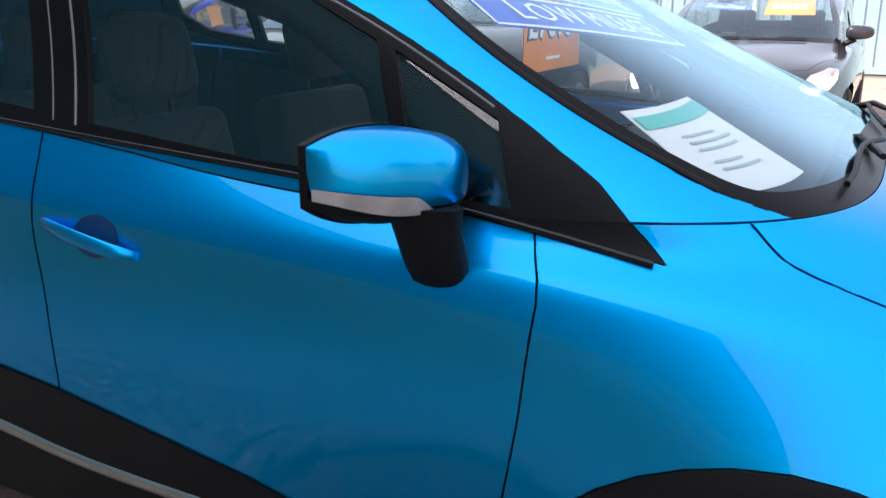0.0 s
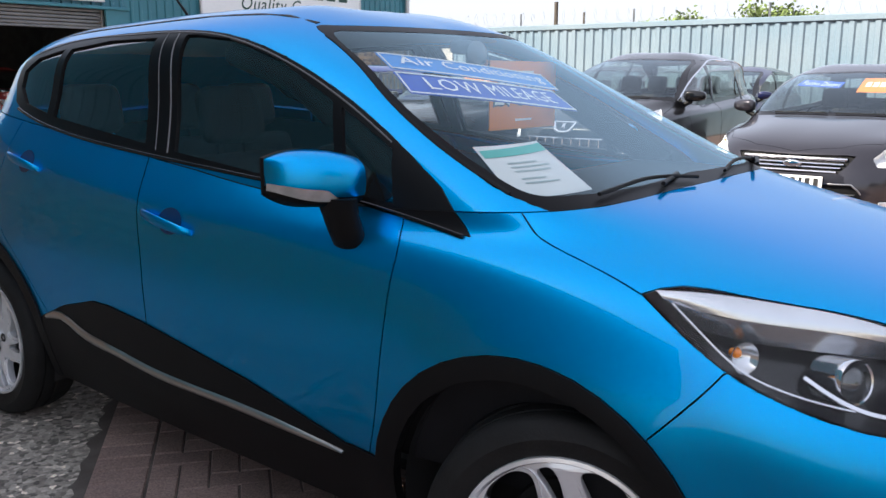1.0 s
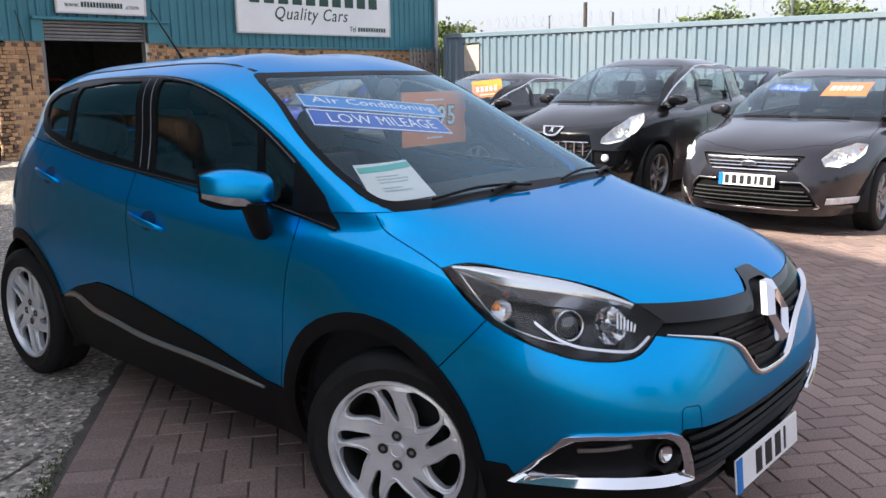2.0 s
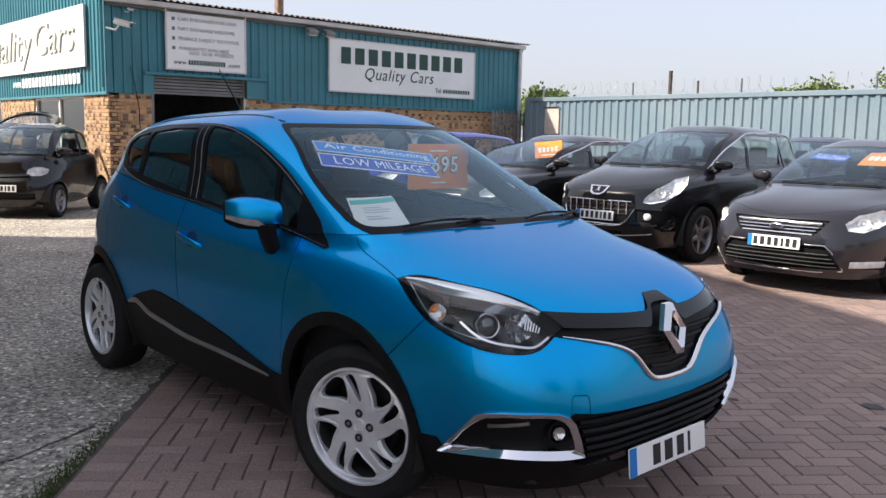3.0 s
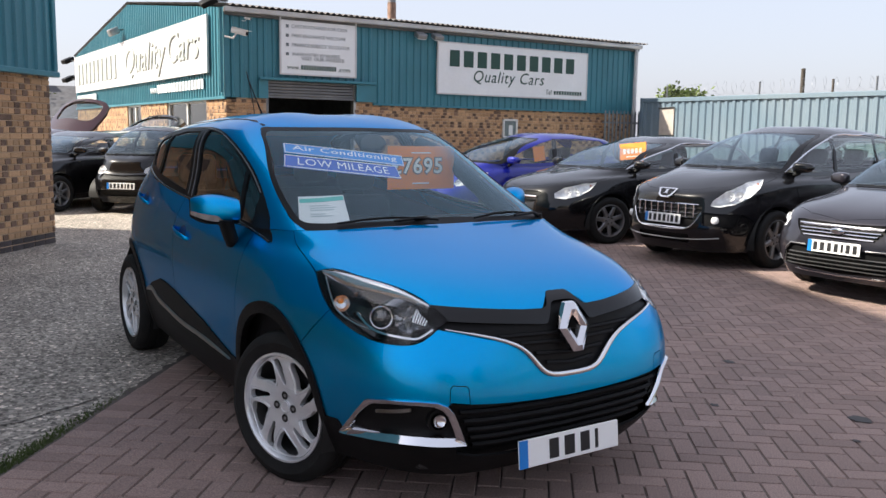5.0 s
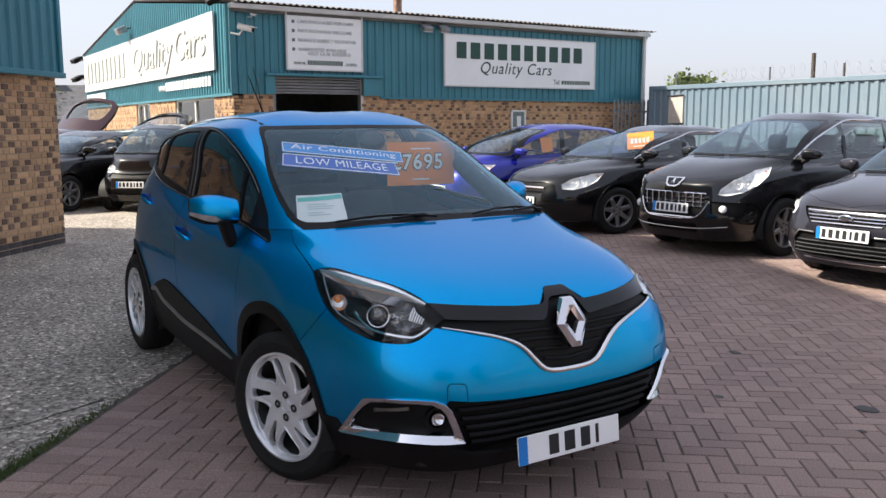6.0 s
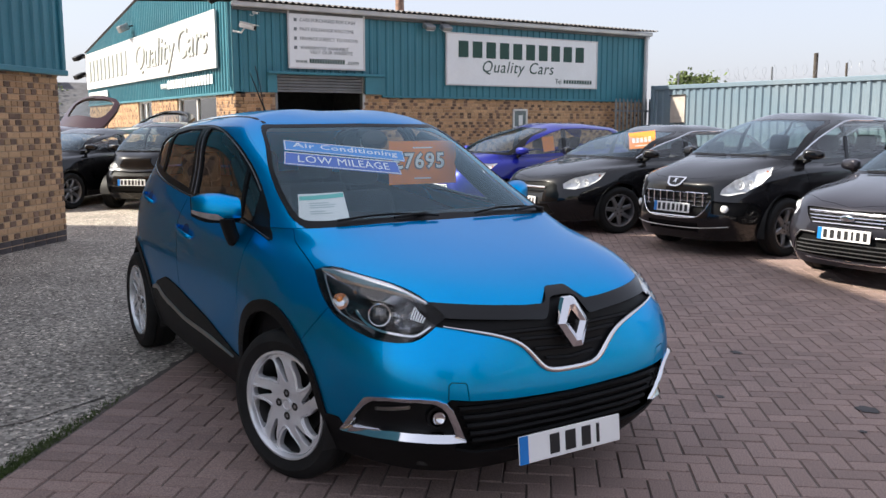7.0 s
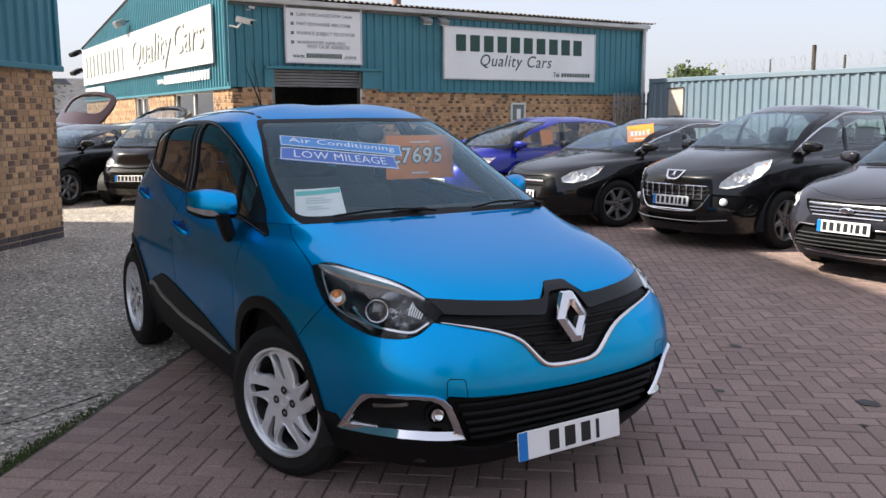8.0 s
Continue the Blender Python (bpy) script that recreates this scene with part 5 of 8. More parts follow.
    # diamond badge, a plain open rhombus
    bm = bmesh.new()
    p, n = sh.on("front", 0.0, 0.755, 0.0)
    rings = []
    for edge, rise in (([(-0.026, 0.095), (0.026, 0.095), (0.078, 0.002), (0.025, -0.09), (-0.025, -0.09), (-0.078, 0.002)], -0.012), ([(-0.025, 0.093), (0.025, 0.093), (0.076, 0.002), (0.024, -0.088), (-0.024, -0.088), (-0.076, 0.002)], 0.012),
                       ([(-0.012, 0.07), (0.012, 0.07), (0.052, 0.003), (0.011, -0.064), (-0.011, -0.064), (-0.052, 0.003)], 0.032), ([(-0.002, 0.047), (0.002, 0.047), (0.031, 0.004), (0.002, -0.04), (-0.002, -0.04), (-0.031, 0.004)], 0.016), ([(-0.002, 0.045), (0.002, 0.045), (0.03, 0.004), (0.002, -0.038), (-0.002, -0.038), (-0.03, 0.004)], -0.012)):
        rings.append([bm.verts.new(p + Vector((0.02 - b * 0.34 + rise * 0.8, a, b))) for a, b in edge])
    for q0, q1 in zip(rings, rings[1:]):
        for k in range(6):
            bm.faces.new((q0[k], q0[(k + 1) % 6], q1[(k + 1) % 6], q1[k]))
    part("badge", bm, CHROME, car, "plain chrome diamond badge")
    number_plate(car, Matrix.Translation((0.893, 0.0, 0.281)) @ Matrix(((0, -0.10, 0.995), (1, 0, 0), (0, 0.995, 0.10))).to_4x4(), (0.06, 0.066, 0.06, 0.02))
    part("plate_holder", box((0.83, -0.2, 0.245), (0.885, 0.2, 0.32), 0.01, 1), PLASTIC, car)
    # wipers on the scuttle
    for y0, y1, z1 in ((-0.02, -0.55, 1.075), (0.62, 0.16, 1.078)):
        w = new("wiper")
        w.parent = car
        a, b = Vector((-0.10, y0, 1.085)), Vector((sh.on("front", y1, z1)[0].x + 0.03, y1, z1 + 0.02))
        mid = (a + b) / 2 + Vector((0.04, 0, 0.008))
        part("wiper_arm", tube([a, a * 0.7 + mid * 0.3 + Vector((0.01, 0, 0.015)), mid], [0.010, 0.008, 0.006], 8), PLASTIC, w, smooth=60)
        pts = [sh.on("front", y0 + (y1 - y0) * (0.05 + 0.95 * i / 8), 1.082 + 0.016 * math.sin(math.pi * i / 8), 0.014)[0] for i in range(9)]
        part("wiper_blade", tube(pts, 0.0055, 6), PLASTIC, w, smooth=60)
        part("wiper_pivot", tube([a - Vector((0, 0, 0.03)), a + Vector((0, 0, 0.008))], 0.018, 14), PLASTIC, w, smooth=50)
    # roof ditch strips and aerial
    for sgn in (-1, 1):
        ribbon(sh, "top", [(-1.06 - 1.5 * i / 12, sgn * (0.50 + 0.025 * math.sin(math.pi * i / 12))) for i in range(13)], 0.022, 0.002, "roof_strip", PLASTIC, car)
    q, n = sh.on("top", -2.35, 0.0)
    part("aerial", tube([q, q + Vector((-0.05, 0, 0.06)), q + Vector((-0.30, 0, 0.30))], [0.014, 0.006, 0.003], 8), PLASTIC, car, smooth=60)
    return car, sh


CROSSOVER, SKIN = crossover()


# ---- things on and behind the windscreen ----
def strip_edges(c, parent):
    """A thin white line along all four sides of a strip."""
    at = lambda u, v: tuple((c[0][k] * (1 - u) + c[1][k] * u) * (1 - v) + (c[3][k] * (1 - u) + c[2][k] * u) * v for k in (0, 1))
    for u0, u1, v0, v1 in ((0.004, 0.996, 0.02, 0.075), (0.004, 0.996, 0.925, 0.98), (0.004, 0.01, 0.075, 0.925), (0.99, 0.996, 0.075, 0.925)):
        decal(SKIN, "strip_edge", [at(u0, v0), at(u1, v0), at(u1, v1), at(u0, v1)], STICKER_WHITE, parent, lift=-0.011)


def windscreen_strips():
    s = thing("windscreen_strip", pose(0, 0, 0), "pale blue strip lettered Air Conditioning on the windscreen", "sticker", "windscreen strips")
    c = [(-0.485, 1.447), (0.115, 1.385), (0.075, 1.335), (-0.515, 1.400)]
    decal(SKIN, "strip_film", c, STICKER_SKY, s, lift=-0.014)
    decal_text(SKIN, "strip_lettering", "Air Conditioning", c, STICKER_WHITE, s, spacing=1.06, bold=0.008)
    strip_edges(c, s)
    s = thing("windscreen_strip", pose(0, 0, 0), "dark blue strip lettered LOW MILEAGE on the windscreen", "sticker", "windscreen strips")
    c = [(-0.522, 1.392), (0.025, 1.335), (-0.01, 1.275), (-0.565, 1.334)]
    decal(SKIN, "strip_film", c, STICKER_BLUE, s, lift=-0.014)
    decal_text(SKIN, "strip_lettering", "LOW MILEAGE", c, STICKER_WHITE, s, margin=0.1, tall=0.54, spacing=1.04)
    strip_edges(c, s)
    p = thing("paper_sheet", pose(0, 0, 0), "white printed sheet with a green heading behind the windscreen", "paper")
    c = [(-0.59, 1.216), (-0.385, 1.223), (-0.455, 1.117), (-0.662, 1.108)]
    decal(SKIN, "sheet", c, PAPER, p, lift=-0.03)
    (ax, ay), (bx, by), (cx, cy), (dx, dy) = c
    at = lambda u, v: ((ax * (1 - u) + bx * u) * (1 - v) + (dx * (1 - u) + cx * u) * v, (ay * (1 - u) + by * u) * (1 - v) + (dy * (1 - u) + cy * u) * v)
    decal(SKIN, "heading_band", [at(0.02, 0.1), at(0.98, 0.05), at(0.98, 0.2), at(0.02, 0.25)], PAPER_GREEN, p, lift=-0.028)
    for v, u1 in ((0.36, 0.6), (0.44, 0.75), (0.52, 0.7), (0.66, 0.5), (0.74, 0.65)):
        decal(SKIN, "text_bar", [at(0.2, v), at(u1, v), at(u1, v + 0.025), at(0.2, v + 0.025)], PRINT_GREY, p, lift=-0.028, nv=1)


def price_card():
    """An upright orange card with pale figures, hung inside the cabin on the passenger side."""
    p = thing("price_card", pose(-0.885, 0.385, 1.298), "orange price card lettered £7695 hung behind the windscreen", "price card", "price cards")
    part("card", box((-0.004, -0.225, -0.122), (0.0, 0.225, 0.125), 0.001, 1), PRICE_ORANGE, p)
    face = Matrix(((0, 0, 1, 0.001), (1, 0, 0, 0), (0, 1, 0, 0.02), (0, 0, 0, 1)))
    lettering("figures", "£7695", 0.122, Matrix.Translation((0, -0.03, -0.012)) @ face, PRICE_EDGE, p, 0.001, 1.12, width=0.352, bold=0.008)
    lettering("figures", "£7695", 0.122, Matrix.Translation((0.003, -0.03, -0.012)) @ face, PRICE_TEXT, p, 0.001, 1.12, width=0.338, bold=0.002)
    part("footnote_bar", box((0.0, -0.06, -0.092), (0.0015, 0.05, -0.084)), PRICE_TEXT, p)
    part("heading_bar", box((0.0, -0.07, 0.083), (0.0015, 0.06, 0.09)), PRICE_TEXT, p)


price_card()
PRINT_GREY = material("grey_print", (0.4, 0.48, 0.48), 0.7, vary=0.1)
windscreen_strips()


# ---- parked cars ----
def car_levels(s):
    """Skin levels of an everyday car from its main sizes."""
    fo, rear, w, lip, cowl_x, cowl_z, belt, rbelt = s["fo"], -s["wb"] - s["ro"], s["w"], s["lip"], s["cowl_x"], s["cowl_z"], s["belt"], s["rear_belt"]
    head_x, roof, back_x, tail_z = s["head_x"], s["roof"], s["back_x"], s["tail_z"]
    nf, xm = s.get("nf", 4.0), -s["wb"] / 2
    g = s.get("low", 0.2)
    deck = s.get("deck_x", rear + 0.1)
    body = [
        (xm, fo - 0.10, rear + 0.12, w - 0.09, nf + 0.4, 4, g, g, g, g, g + 0.02, g + 0.06, g + 0.1),
        (xm, fo - 0.01, rear + 0.03, w - 0.045, nf + 0.5, 4, 0.36, 0.36, 0.37, 0.37, 0.37, 0.42, 0.44),
        (xm, fo, rear, w - 0.012, nf + 0.3, 4, 0.53, 0.53, 0.55, 0.56, 0.57, 0.6, 0.6),
        (xm, fo - 0.03, rear + 0.01, w, nf - 0.2, 4, lip - 0.13, lip - 0.13, lip - 0.10, 0.74, 0.76, 0.8, 0.8),
        (xm, fo - 0.11, rear + 0.03, w - 0.015, nf - 0.7, 4, lip, lip + 0.01, lip + 0.05, belt - 0.1, belt - 0.09, rbelt - 0.1, rbelt - 0.12),
        (xm, (fo + cowl_x) / 2 + 0.02, rear + 0.06, w - 0.055, nf - 0.8, 4, lip * 0.4 + cowl_z * 0.6, lip * 0.4 + cowl_z * 0.6, lip * 0.4 + cowl_z * 0.6 - 0.005, belt - 0.035, belt - 0.03, rbelt - 0.03, rbelt - 0.04),
        (xm, cowl_x, deck, w - 0.11, 5.5, 4, cowl_z, cowl_z, cowl_z - 0.02, belt, belt + 0.01, rbelt, rbelt),
    ]
    m2 = (head_x + back_x) / 2
    half = (cowl_x + head_x) / 2
    cabin = [
        body[-1],
        (xm * 0.6 + m2 * 0.4, half + 0.03, (deck + back_x) / 2 - 0.03, w - 0.175, 4.6, 4, (cowl_z + roof) / 2, (cowl_z + roof) / 2, (cowl_z + roof) / 2, (belt + roof) / 2, (belt + roof) / 2 + 0.01, (rbelt + tail_z) / 2, (rbelt + tail_z) / 2),
        (m2, head_x, back_x, w - 0.27, 5, 4, roof - 0.07, roof - 0.073, roof - 0.09, roof - 0.085, roof - 0.085, tail_z - 0.03, tail_z - 0.03),
        (m2, head_x - 0.13, back_x + 0.1, w - 0.36, 5, 4, roof - 0.035, roof - 0.036, roof - 0.042, roof - 0.042, roof - 0.042, tail_z, tail_z),
        (m2, head_x - 0.4, back_x + 0.6, 0.0, 2, 2, roof - 0.008, roof - 0.006, roof - 0.003, roof, roof, tail_z + 0.02, tail_z + 0.015),
    ]
    return body, cabin


def simple_mirror(car, x, y, z, mat):
    m = new("door_mirror")
    m.parent = car
    sgn = 1 if y > 0 else -1
    bm = bmesh.new()
    bmesh.ops.create_uvsphere(bm, u_segments=20, v_segments=12, radius=1.0)
    for v in bm.verts:
        c = v.co
        c.x, c.y, c.z = (math.copysign(abs(k) ** 0.7, k) for k in c)
        wide = 1 - 0.25 * (sgn * c.y * 0.5 + 0.5)
        v.co = (x + max(c.x * 0.075 * wide, -0.028) - sgn * c.y * 0.02, y + sgn * 0.08 + c.y * 0.115, z + c.z * 0.07 * wide + 0.006)
    part("mirror_cap", bm, mat, m, smooth=50)
    part("mirror_stalk", tube([(x + 0.02, y - sgn * 0.03, z - 0.09), (x + 0.01, y + sgn * 0.05, z - 0.05)], 0.025, 8), PLASTIC, m, smooth=60)


def parked_car(name, label, m, paint, s):
    """A parked car with panels, glass, lamps, grille, wheels, mirrors, seats and plate."""
    car = thing(name, m, label, "car", "parked cars")
    wb, w = s["wb"], s["w"]
    body, cabin = car_levels(s)
    r = s.get("wheel", 0.325)
    sh = Shell(body, cabin, s.get("nu", 90), s.get("nv", 54), ((0.0, r, r + 0.05, 0.012), (-wb, r, r + 0.05, 0.012)))
    low = lambda c, k: c.y < -0.4 and k == 0
    cab = lambda c, k: c.y < -0.28 and k == 1
    nose = lambda c, k: c.x > 0.0 and k == 0
    belt, rbelt, roof = s["belt"], s["rear_belt"], s["roof"]
    hx, cx, bx = s["head_x"], s["cowl_x"], s["back_x"]
    dlo = s.get("dlo") or [(cx - 0.28, belt + 0.045), (cx - 0.9, belt + 0.05), (-wb + 0.3, rbelt * 0.5 + belt * 0.5 + 0.05), (bx - 0.05, rbelt + 0.07), (bx + 0.05, rbelt + 0.14), (bx + 0.35, roof - 0.125), (min(-wb * 0.55, hx - 0.85), roof - 0.09), (hx - 0.32, roof - 0.10), (hx - 0.02, roof - 0.172), ((hx + cx) / 2 - 0.13, (belt + roof) / 2 - 0.045)]
    pillar = s.get("pillar", -wb * 0.5)
    cz = s["cowl_z"]
    glass_w = w - 0.27
    screen = [(0.02, cz + 0.03), (-(w - 0.2), cz + 0.02), (-(w - 0.215), cz + 0.08), (-(w - 0.335), roof - 0.135), (-(w - 0.37), roof - 0.105), (0.02, roof - 0.085)]
    border = [(0.02, cz - 0.02), (-(w - 0.15), cz - 0.02), (-(w - 0.16), cz + 0.07), (-(w - 0.30), roof - 0.13), (-(w - 0.36), roof - 0.09), (0.02, roof - 0.07)]
    regions = [region("wheel_arch_opening", "side", circle(0, r, r + 0.045, 28), None, want=low), region("wheel_arch_opening", "side", circle(-wb, r, r + 0.045, 28), None, want=low)]
    regions.append(region("headlamp_lens", "corner", s["lamp"], LENS, "both", nose, 0.003, 0.003, 0.0))
    for key, sink in (("grille", -0.02), ("intake", -0.03), ("fog", -0.02)):
        if key in s:
            regions.append(region(key + "_recess", "front", s[key], PLASTIC, "both" if key == "fog" else "centre", nose, sink, -0.004, 0.0))
    split = dlo[:]
    regions.append(region("side_glass", "side", dlo, SIDE_GLASS, "both", cab, -0.004, -0.003, 0.0))
    door_f = rounded([(cx - 0.28, belt + 0.03), (cx - 0.33, belt - 0.1), (cx - 0.36, 0.6), (r + 0.1 - 0.62, 0.3)], 2) + [(pillar - 0.02, 0.3), (pillar + 0.02, 0.6), (pillar, belt + 0.03)]
    door_r = [(pillar - 0.003, belt + 0.03), (pillar + 0.017, 0.6), (pillar - 0.023, 0.3)] + rounded([(-wb + r + 0.18, 0.3), (-wb + r + 0.1, 0.45), (-wb + 0.25, 0.75), (-wb + 0.18, rbelt - 0.05), (-wb + 0.25, rbelt + 0.05)], 2)
    regions += [region("front_door", "side", door_f, paint, "both", low), region("rear_door", "side", door_r, paint, "both", low)]
    regions.append(region("windscreen", "front", screen, PARKED_GLASS, "centre", lambda c, k: k == 1 and c.x > hx - 0.25, -0.001, 0.0, 0.0))
    regions.append(region("windscreen_border", "front", border, GLOSS_BLACK, "centre", lambda c, k: k == 1 and c.x > hx - 0.25, 0.0, 0.0, 0.004))
    bon = [(cx - 0.12, -(w - 0.16)), (cx + 0.3, -(w - 0.13)), (0.25, -(w - 0.2)), (s["fo"] - 0.32, -(w - 0.32)), (s["fo"] - 0.14, -0.35), (s["fo"] - 0.07, 0.02), (cx + 0.0, 0.02), (cx - 0.0, -0.4)]
    regions.append(region("bonnet", "top", bon, paint, "centre", lambda c, k: k == 0 and c.z > s["lip"] - 0.05))
    regions.append(region("rear_screen", "front", [(0.02, rbelt + 0.06), (-(w - 0.26), rbelt + 0.06), (-(w - 0.36), s["tail_z"] - 0.06), (0.02, s["tail_z"] - 0.04)], SIDE_GLASS, "centre", lambda c, k: k == 1 and c.x < bx + 0.3, -0.002, 0.0, 0.0))
    build_panels(sh, regions, car, paint)
    dirs = s.get("spokes", 5)
    for x, y, st in ((0, -(w - 0.12), s.get("steer", 0)), (0, w - 0.12, s.get("steer", 0)), (-wb, -(w - 0.12), 0), (-wb, w - 0.12, 0)):
        wheel(car, (x, y, r), r, r * 0.68, 0.2, s.get("alloy", GREY_ALLOY), dirs, s.get("twin", False), 0.3, st, -1 if y < 0 else 1, 5)
        sy = 1 if y > 0 else -1
        bm = lathe([(r + 0.07, sy * (w - 0.3)), (r + 0.07, sy * (w - 0.04))], 24)
        bmesh.ops.translate(bm, vec=(x, 0, r), verts=bm.verts)
        bmesh.ops.delete(bm, geom=[v for v in bm.verts if v.co.z < 0.2], context="VERTS")
        part("arch_liner", bm, DARK_METAL, car, smooth=40)
        part("arch_wall", box((x - r - 0.06, sy * (w - 0.3) - 0.01, 0.22), (x + r + 0.06, sy * (w - 0.3) + 0.01, r * 2 + 0.1)), DARK_METAL, car)
    part("underbody", box((-wb - s["ro"] + 0.3, -(w - 0.3), 0.2), (s["fo"] - 0.45, w - 0.3, 0.3), 0.02, 1), DARK_METAL, car)
    part("bulkhead", box((cx - 0.35, -(w - 0.2), 0.3), (cx - 0.3, w - 0.2, cz - 0.08), 0.01, 1), DARK_METAL, car)
    part("dashboard", box((cx - 0.62, -(w - 0.22), cz - 0.3), (cx - 0.12, w - 0.22, cz - 0.03), 0.07, 3), DASH, car, smooth=50)
    g, gn = sh.grids[0]
    sub = (g - gn * 0.07)[int(g.shape[0] * 0.2) :: 3, int(g.shape[1] * 0.36) :: 4]
    verts, faces = [], []
    for sgn in (1, -1):
        base = len(verts)
        a, b = sub.shape[:2]
        verts += [(p[0], sgn * p[1], p[2]) for p in sub.reshape(-1, 3)]
        faces += [(base + i * b + j, base + i * b + j + 1, base + (i + 1) * b + j + 1, base + (i + 1) * b + j) for i in range(a - 1) for j in range(b - 1)]
    raw_part("interior_trim", verts, faces, DASH, car, smooth=True)
    lift = roof - 1.6
    for y in (-0.36, 0.36):
        st = seat(car, pillar + 0.25, y, "front_seat")
        st.matrix_local = pose(pillar + 0.25, y, lift * 0.8)
        if wb > 2.2:
            st = seat(car, pillar - 0.6, y, "rear_seat")
            st.matrix_local = pose(pillar - 0.6, y, lift * 0.8)
    for y in (-(w - 0.1), w - 0.1):
        simple_mirror(car, cx - 0.42, y, belt + 0.1, s.get("mirror", paint))
    # pillars over the side glass
    for px, pw in s.get("posts", ((pillar, 0.07),)):
        ribbon(sh, "side", [(px + 0.02, belt + 0.03), (px, (belt + roof) / 2), (px - 0.04, roof - 0.10)], pw, 0.003, "door_pillar", GLOSS_BLACK, car, mirror=True)
    if s.get("bright"):
        k = len(dlo)
        run = [dlo[0]] + dlo[:3:-1]
        top = rounded(run, 6)
        ribbon(sh, "side", top, 0.022, 0.006, "window_trim", CHROME, car, mirror=True)
    # lamps
    cxl = sum(a for a, b in s["lamp"]) / len(s["lamp"])
    czl = sum(b for a, b in s["lamp"]) / len(s["lamp"])
    for sgn in (-1, 1):
        lamp = new("headlamp")
        lamp.parent = car
        bm = bmesh.new()
        rim = [sh.on("corner", a, b, -0.003)[0] for a, b in s["lamp"]]
        back = [sh.on("corner", cxl + (a - cxl) * 0.85, czl + (b - czl) * 0.82, -0.035)[0] for a, b in s["lamp"]]
        v0 = [bm.verts.new((p.x, -sgn * p.y, p.z)) for p in rim]
        v1 = [bm.verts.new((p.x, -sgn * p.y, p.z)) for p in back]
        for k in range(len(v0)):
            bm.faces.new((v0[k], v0[(k + 1) % len(v0)], v1[(k + 1) % len(v0)], v1[k]))
        bm.faces.new(v1)
        part("lamp_bowl", bm, LAMP_GREY, lamp)
        for off, rad in s.get("bulbs", ((-0.06, 0.05), (0.06, 0.055))):
            p, n = sh.on("corner", cxl + off, czl - 0.005, -0.04)
            bm = lathe([(1.0, 0.6), (0.85, 0.3), (0.6, 0.0), (0.3, -0.2), (0.2, 0.2), (0.0, 0.3)], 18, "z")
            bm.transform(Matrix.Translation((p.x, -sgn * p.y, p.z)) @ Vector((0.9, sgn * 0.4, 0.05)).to_track_quat("Z", "Y").to_matrix().to_4x4() @ Matrix.Diagonal((rad, rad, rad, 1)))
            part("lamp_reflector", bm, REFLECTOR, lamp, smooth=40)
        bm = bmesh.new()
        p, n = sh.on("corner", s["lamp"][0][0] + 0.07, s["lamp"][0][1] - 0.03, -0.03)
        bmesh.ops.create_icosphere(bm, subdivisions=2, radius=0.012, matrix=Matrix.Translation((p.x, -sgn * p.y, p.z)))
        part("indicator_bulb", bm, AMBER_LENS, lamp, smooth=60)
    for y0, z, mat, th in s.get("bars", ()):
        bm = bmesh.new()
        rows = []
        for i in range(13):
            p, n = sh.on("front", -y0 + 2 * y0 * i / 12, z, -0.012)
            rows.append([bm.verts.new(p + Vector((dx, 0, dz * th))) for dx, dz in ((-0.015, -1), (0.012, -0.8), (0.018, 0), (0.012, 0.8), (-0.015, 1))])
        for q0, q1 in zip(rows, rows[1:]):
            for k in range(5):
                bm.faces.new((q0[k], q0[(k + 1) % 5], q1[(k + 1) % 5], q1[k]))
        part("grille_bar", bm, mat, car, smooth=40)
    for path, wd, mat, nm in s.get("trims", ()):
        ribbon(sh, "front", path, wd, 0.008, nm, mat, car)
    pz = s.get("plate_z", 0.45)
    p, n = sh.on("front", 0.0, pz)
    number_plate(car, Matrix.Translation((p.x + 0.016, 0, pz)) @ Matrix(((0, -0.08, 0.997), (1, 0, 0), (0, 0.997, 0.08))).to_4x4(), (0.05, 0.055, 0.05, 0.05, 0.03, 0.05, 0.05, 0.05)[: s.get("chars", 7)])
    for y0 in (-0.05,):
        pts = [sh.on("front", -0.5 + 0.48 * i / 6, cz + 0.015, 0.012)[0] for i in range(7)]
        part("wiper", tube(pts, 0.006, 6), PLASTIC, car, smooth=60)
        pts = [sh.on("front", 0.05 + 0.48 * i / 6, cz + 0.015, 0.012)[0] for i in range(7)]
        part("wiper", tube(pts, 0.006, 6), PLASTIC, car, smooth=60)
    return car, sh


LAMP_GREY = material("grey_lamp_bowl", (0.85, 0.86, 0.88), 0.25, 0.1, vary=0.3, scale=14.0)


def facing(x, y, degrees):
    """Where a car stands: the front axle's middle on the ground and its heading."""
    return pose(x, y, 0, 0, 0, degrees)


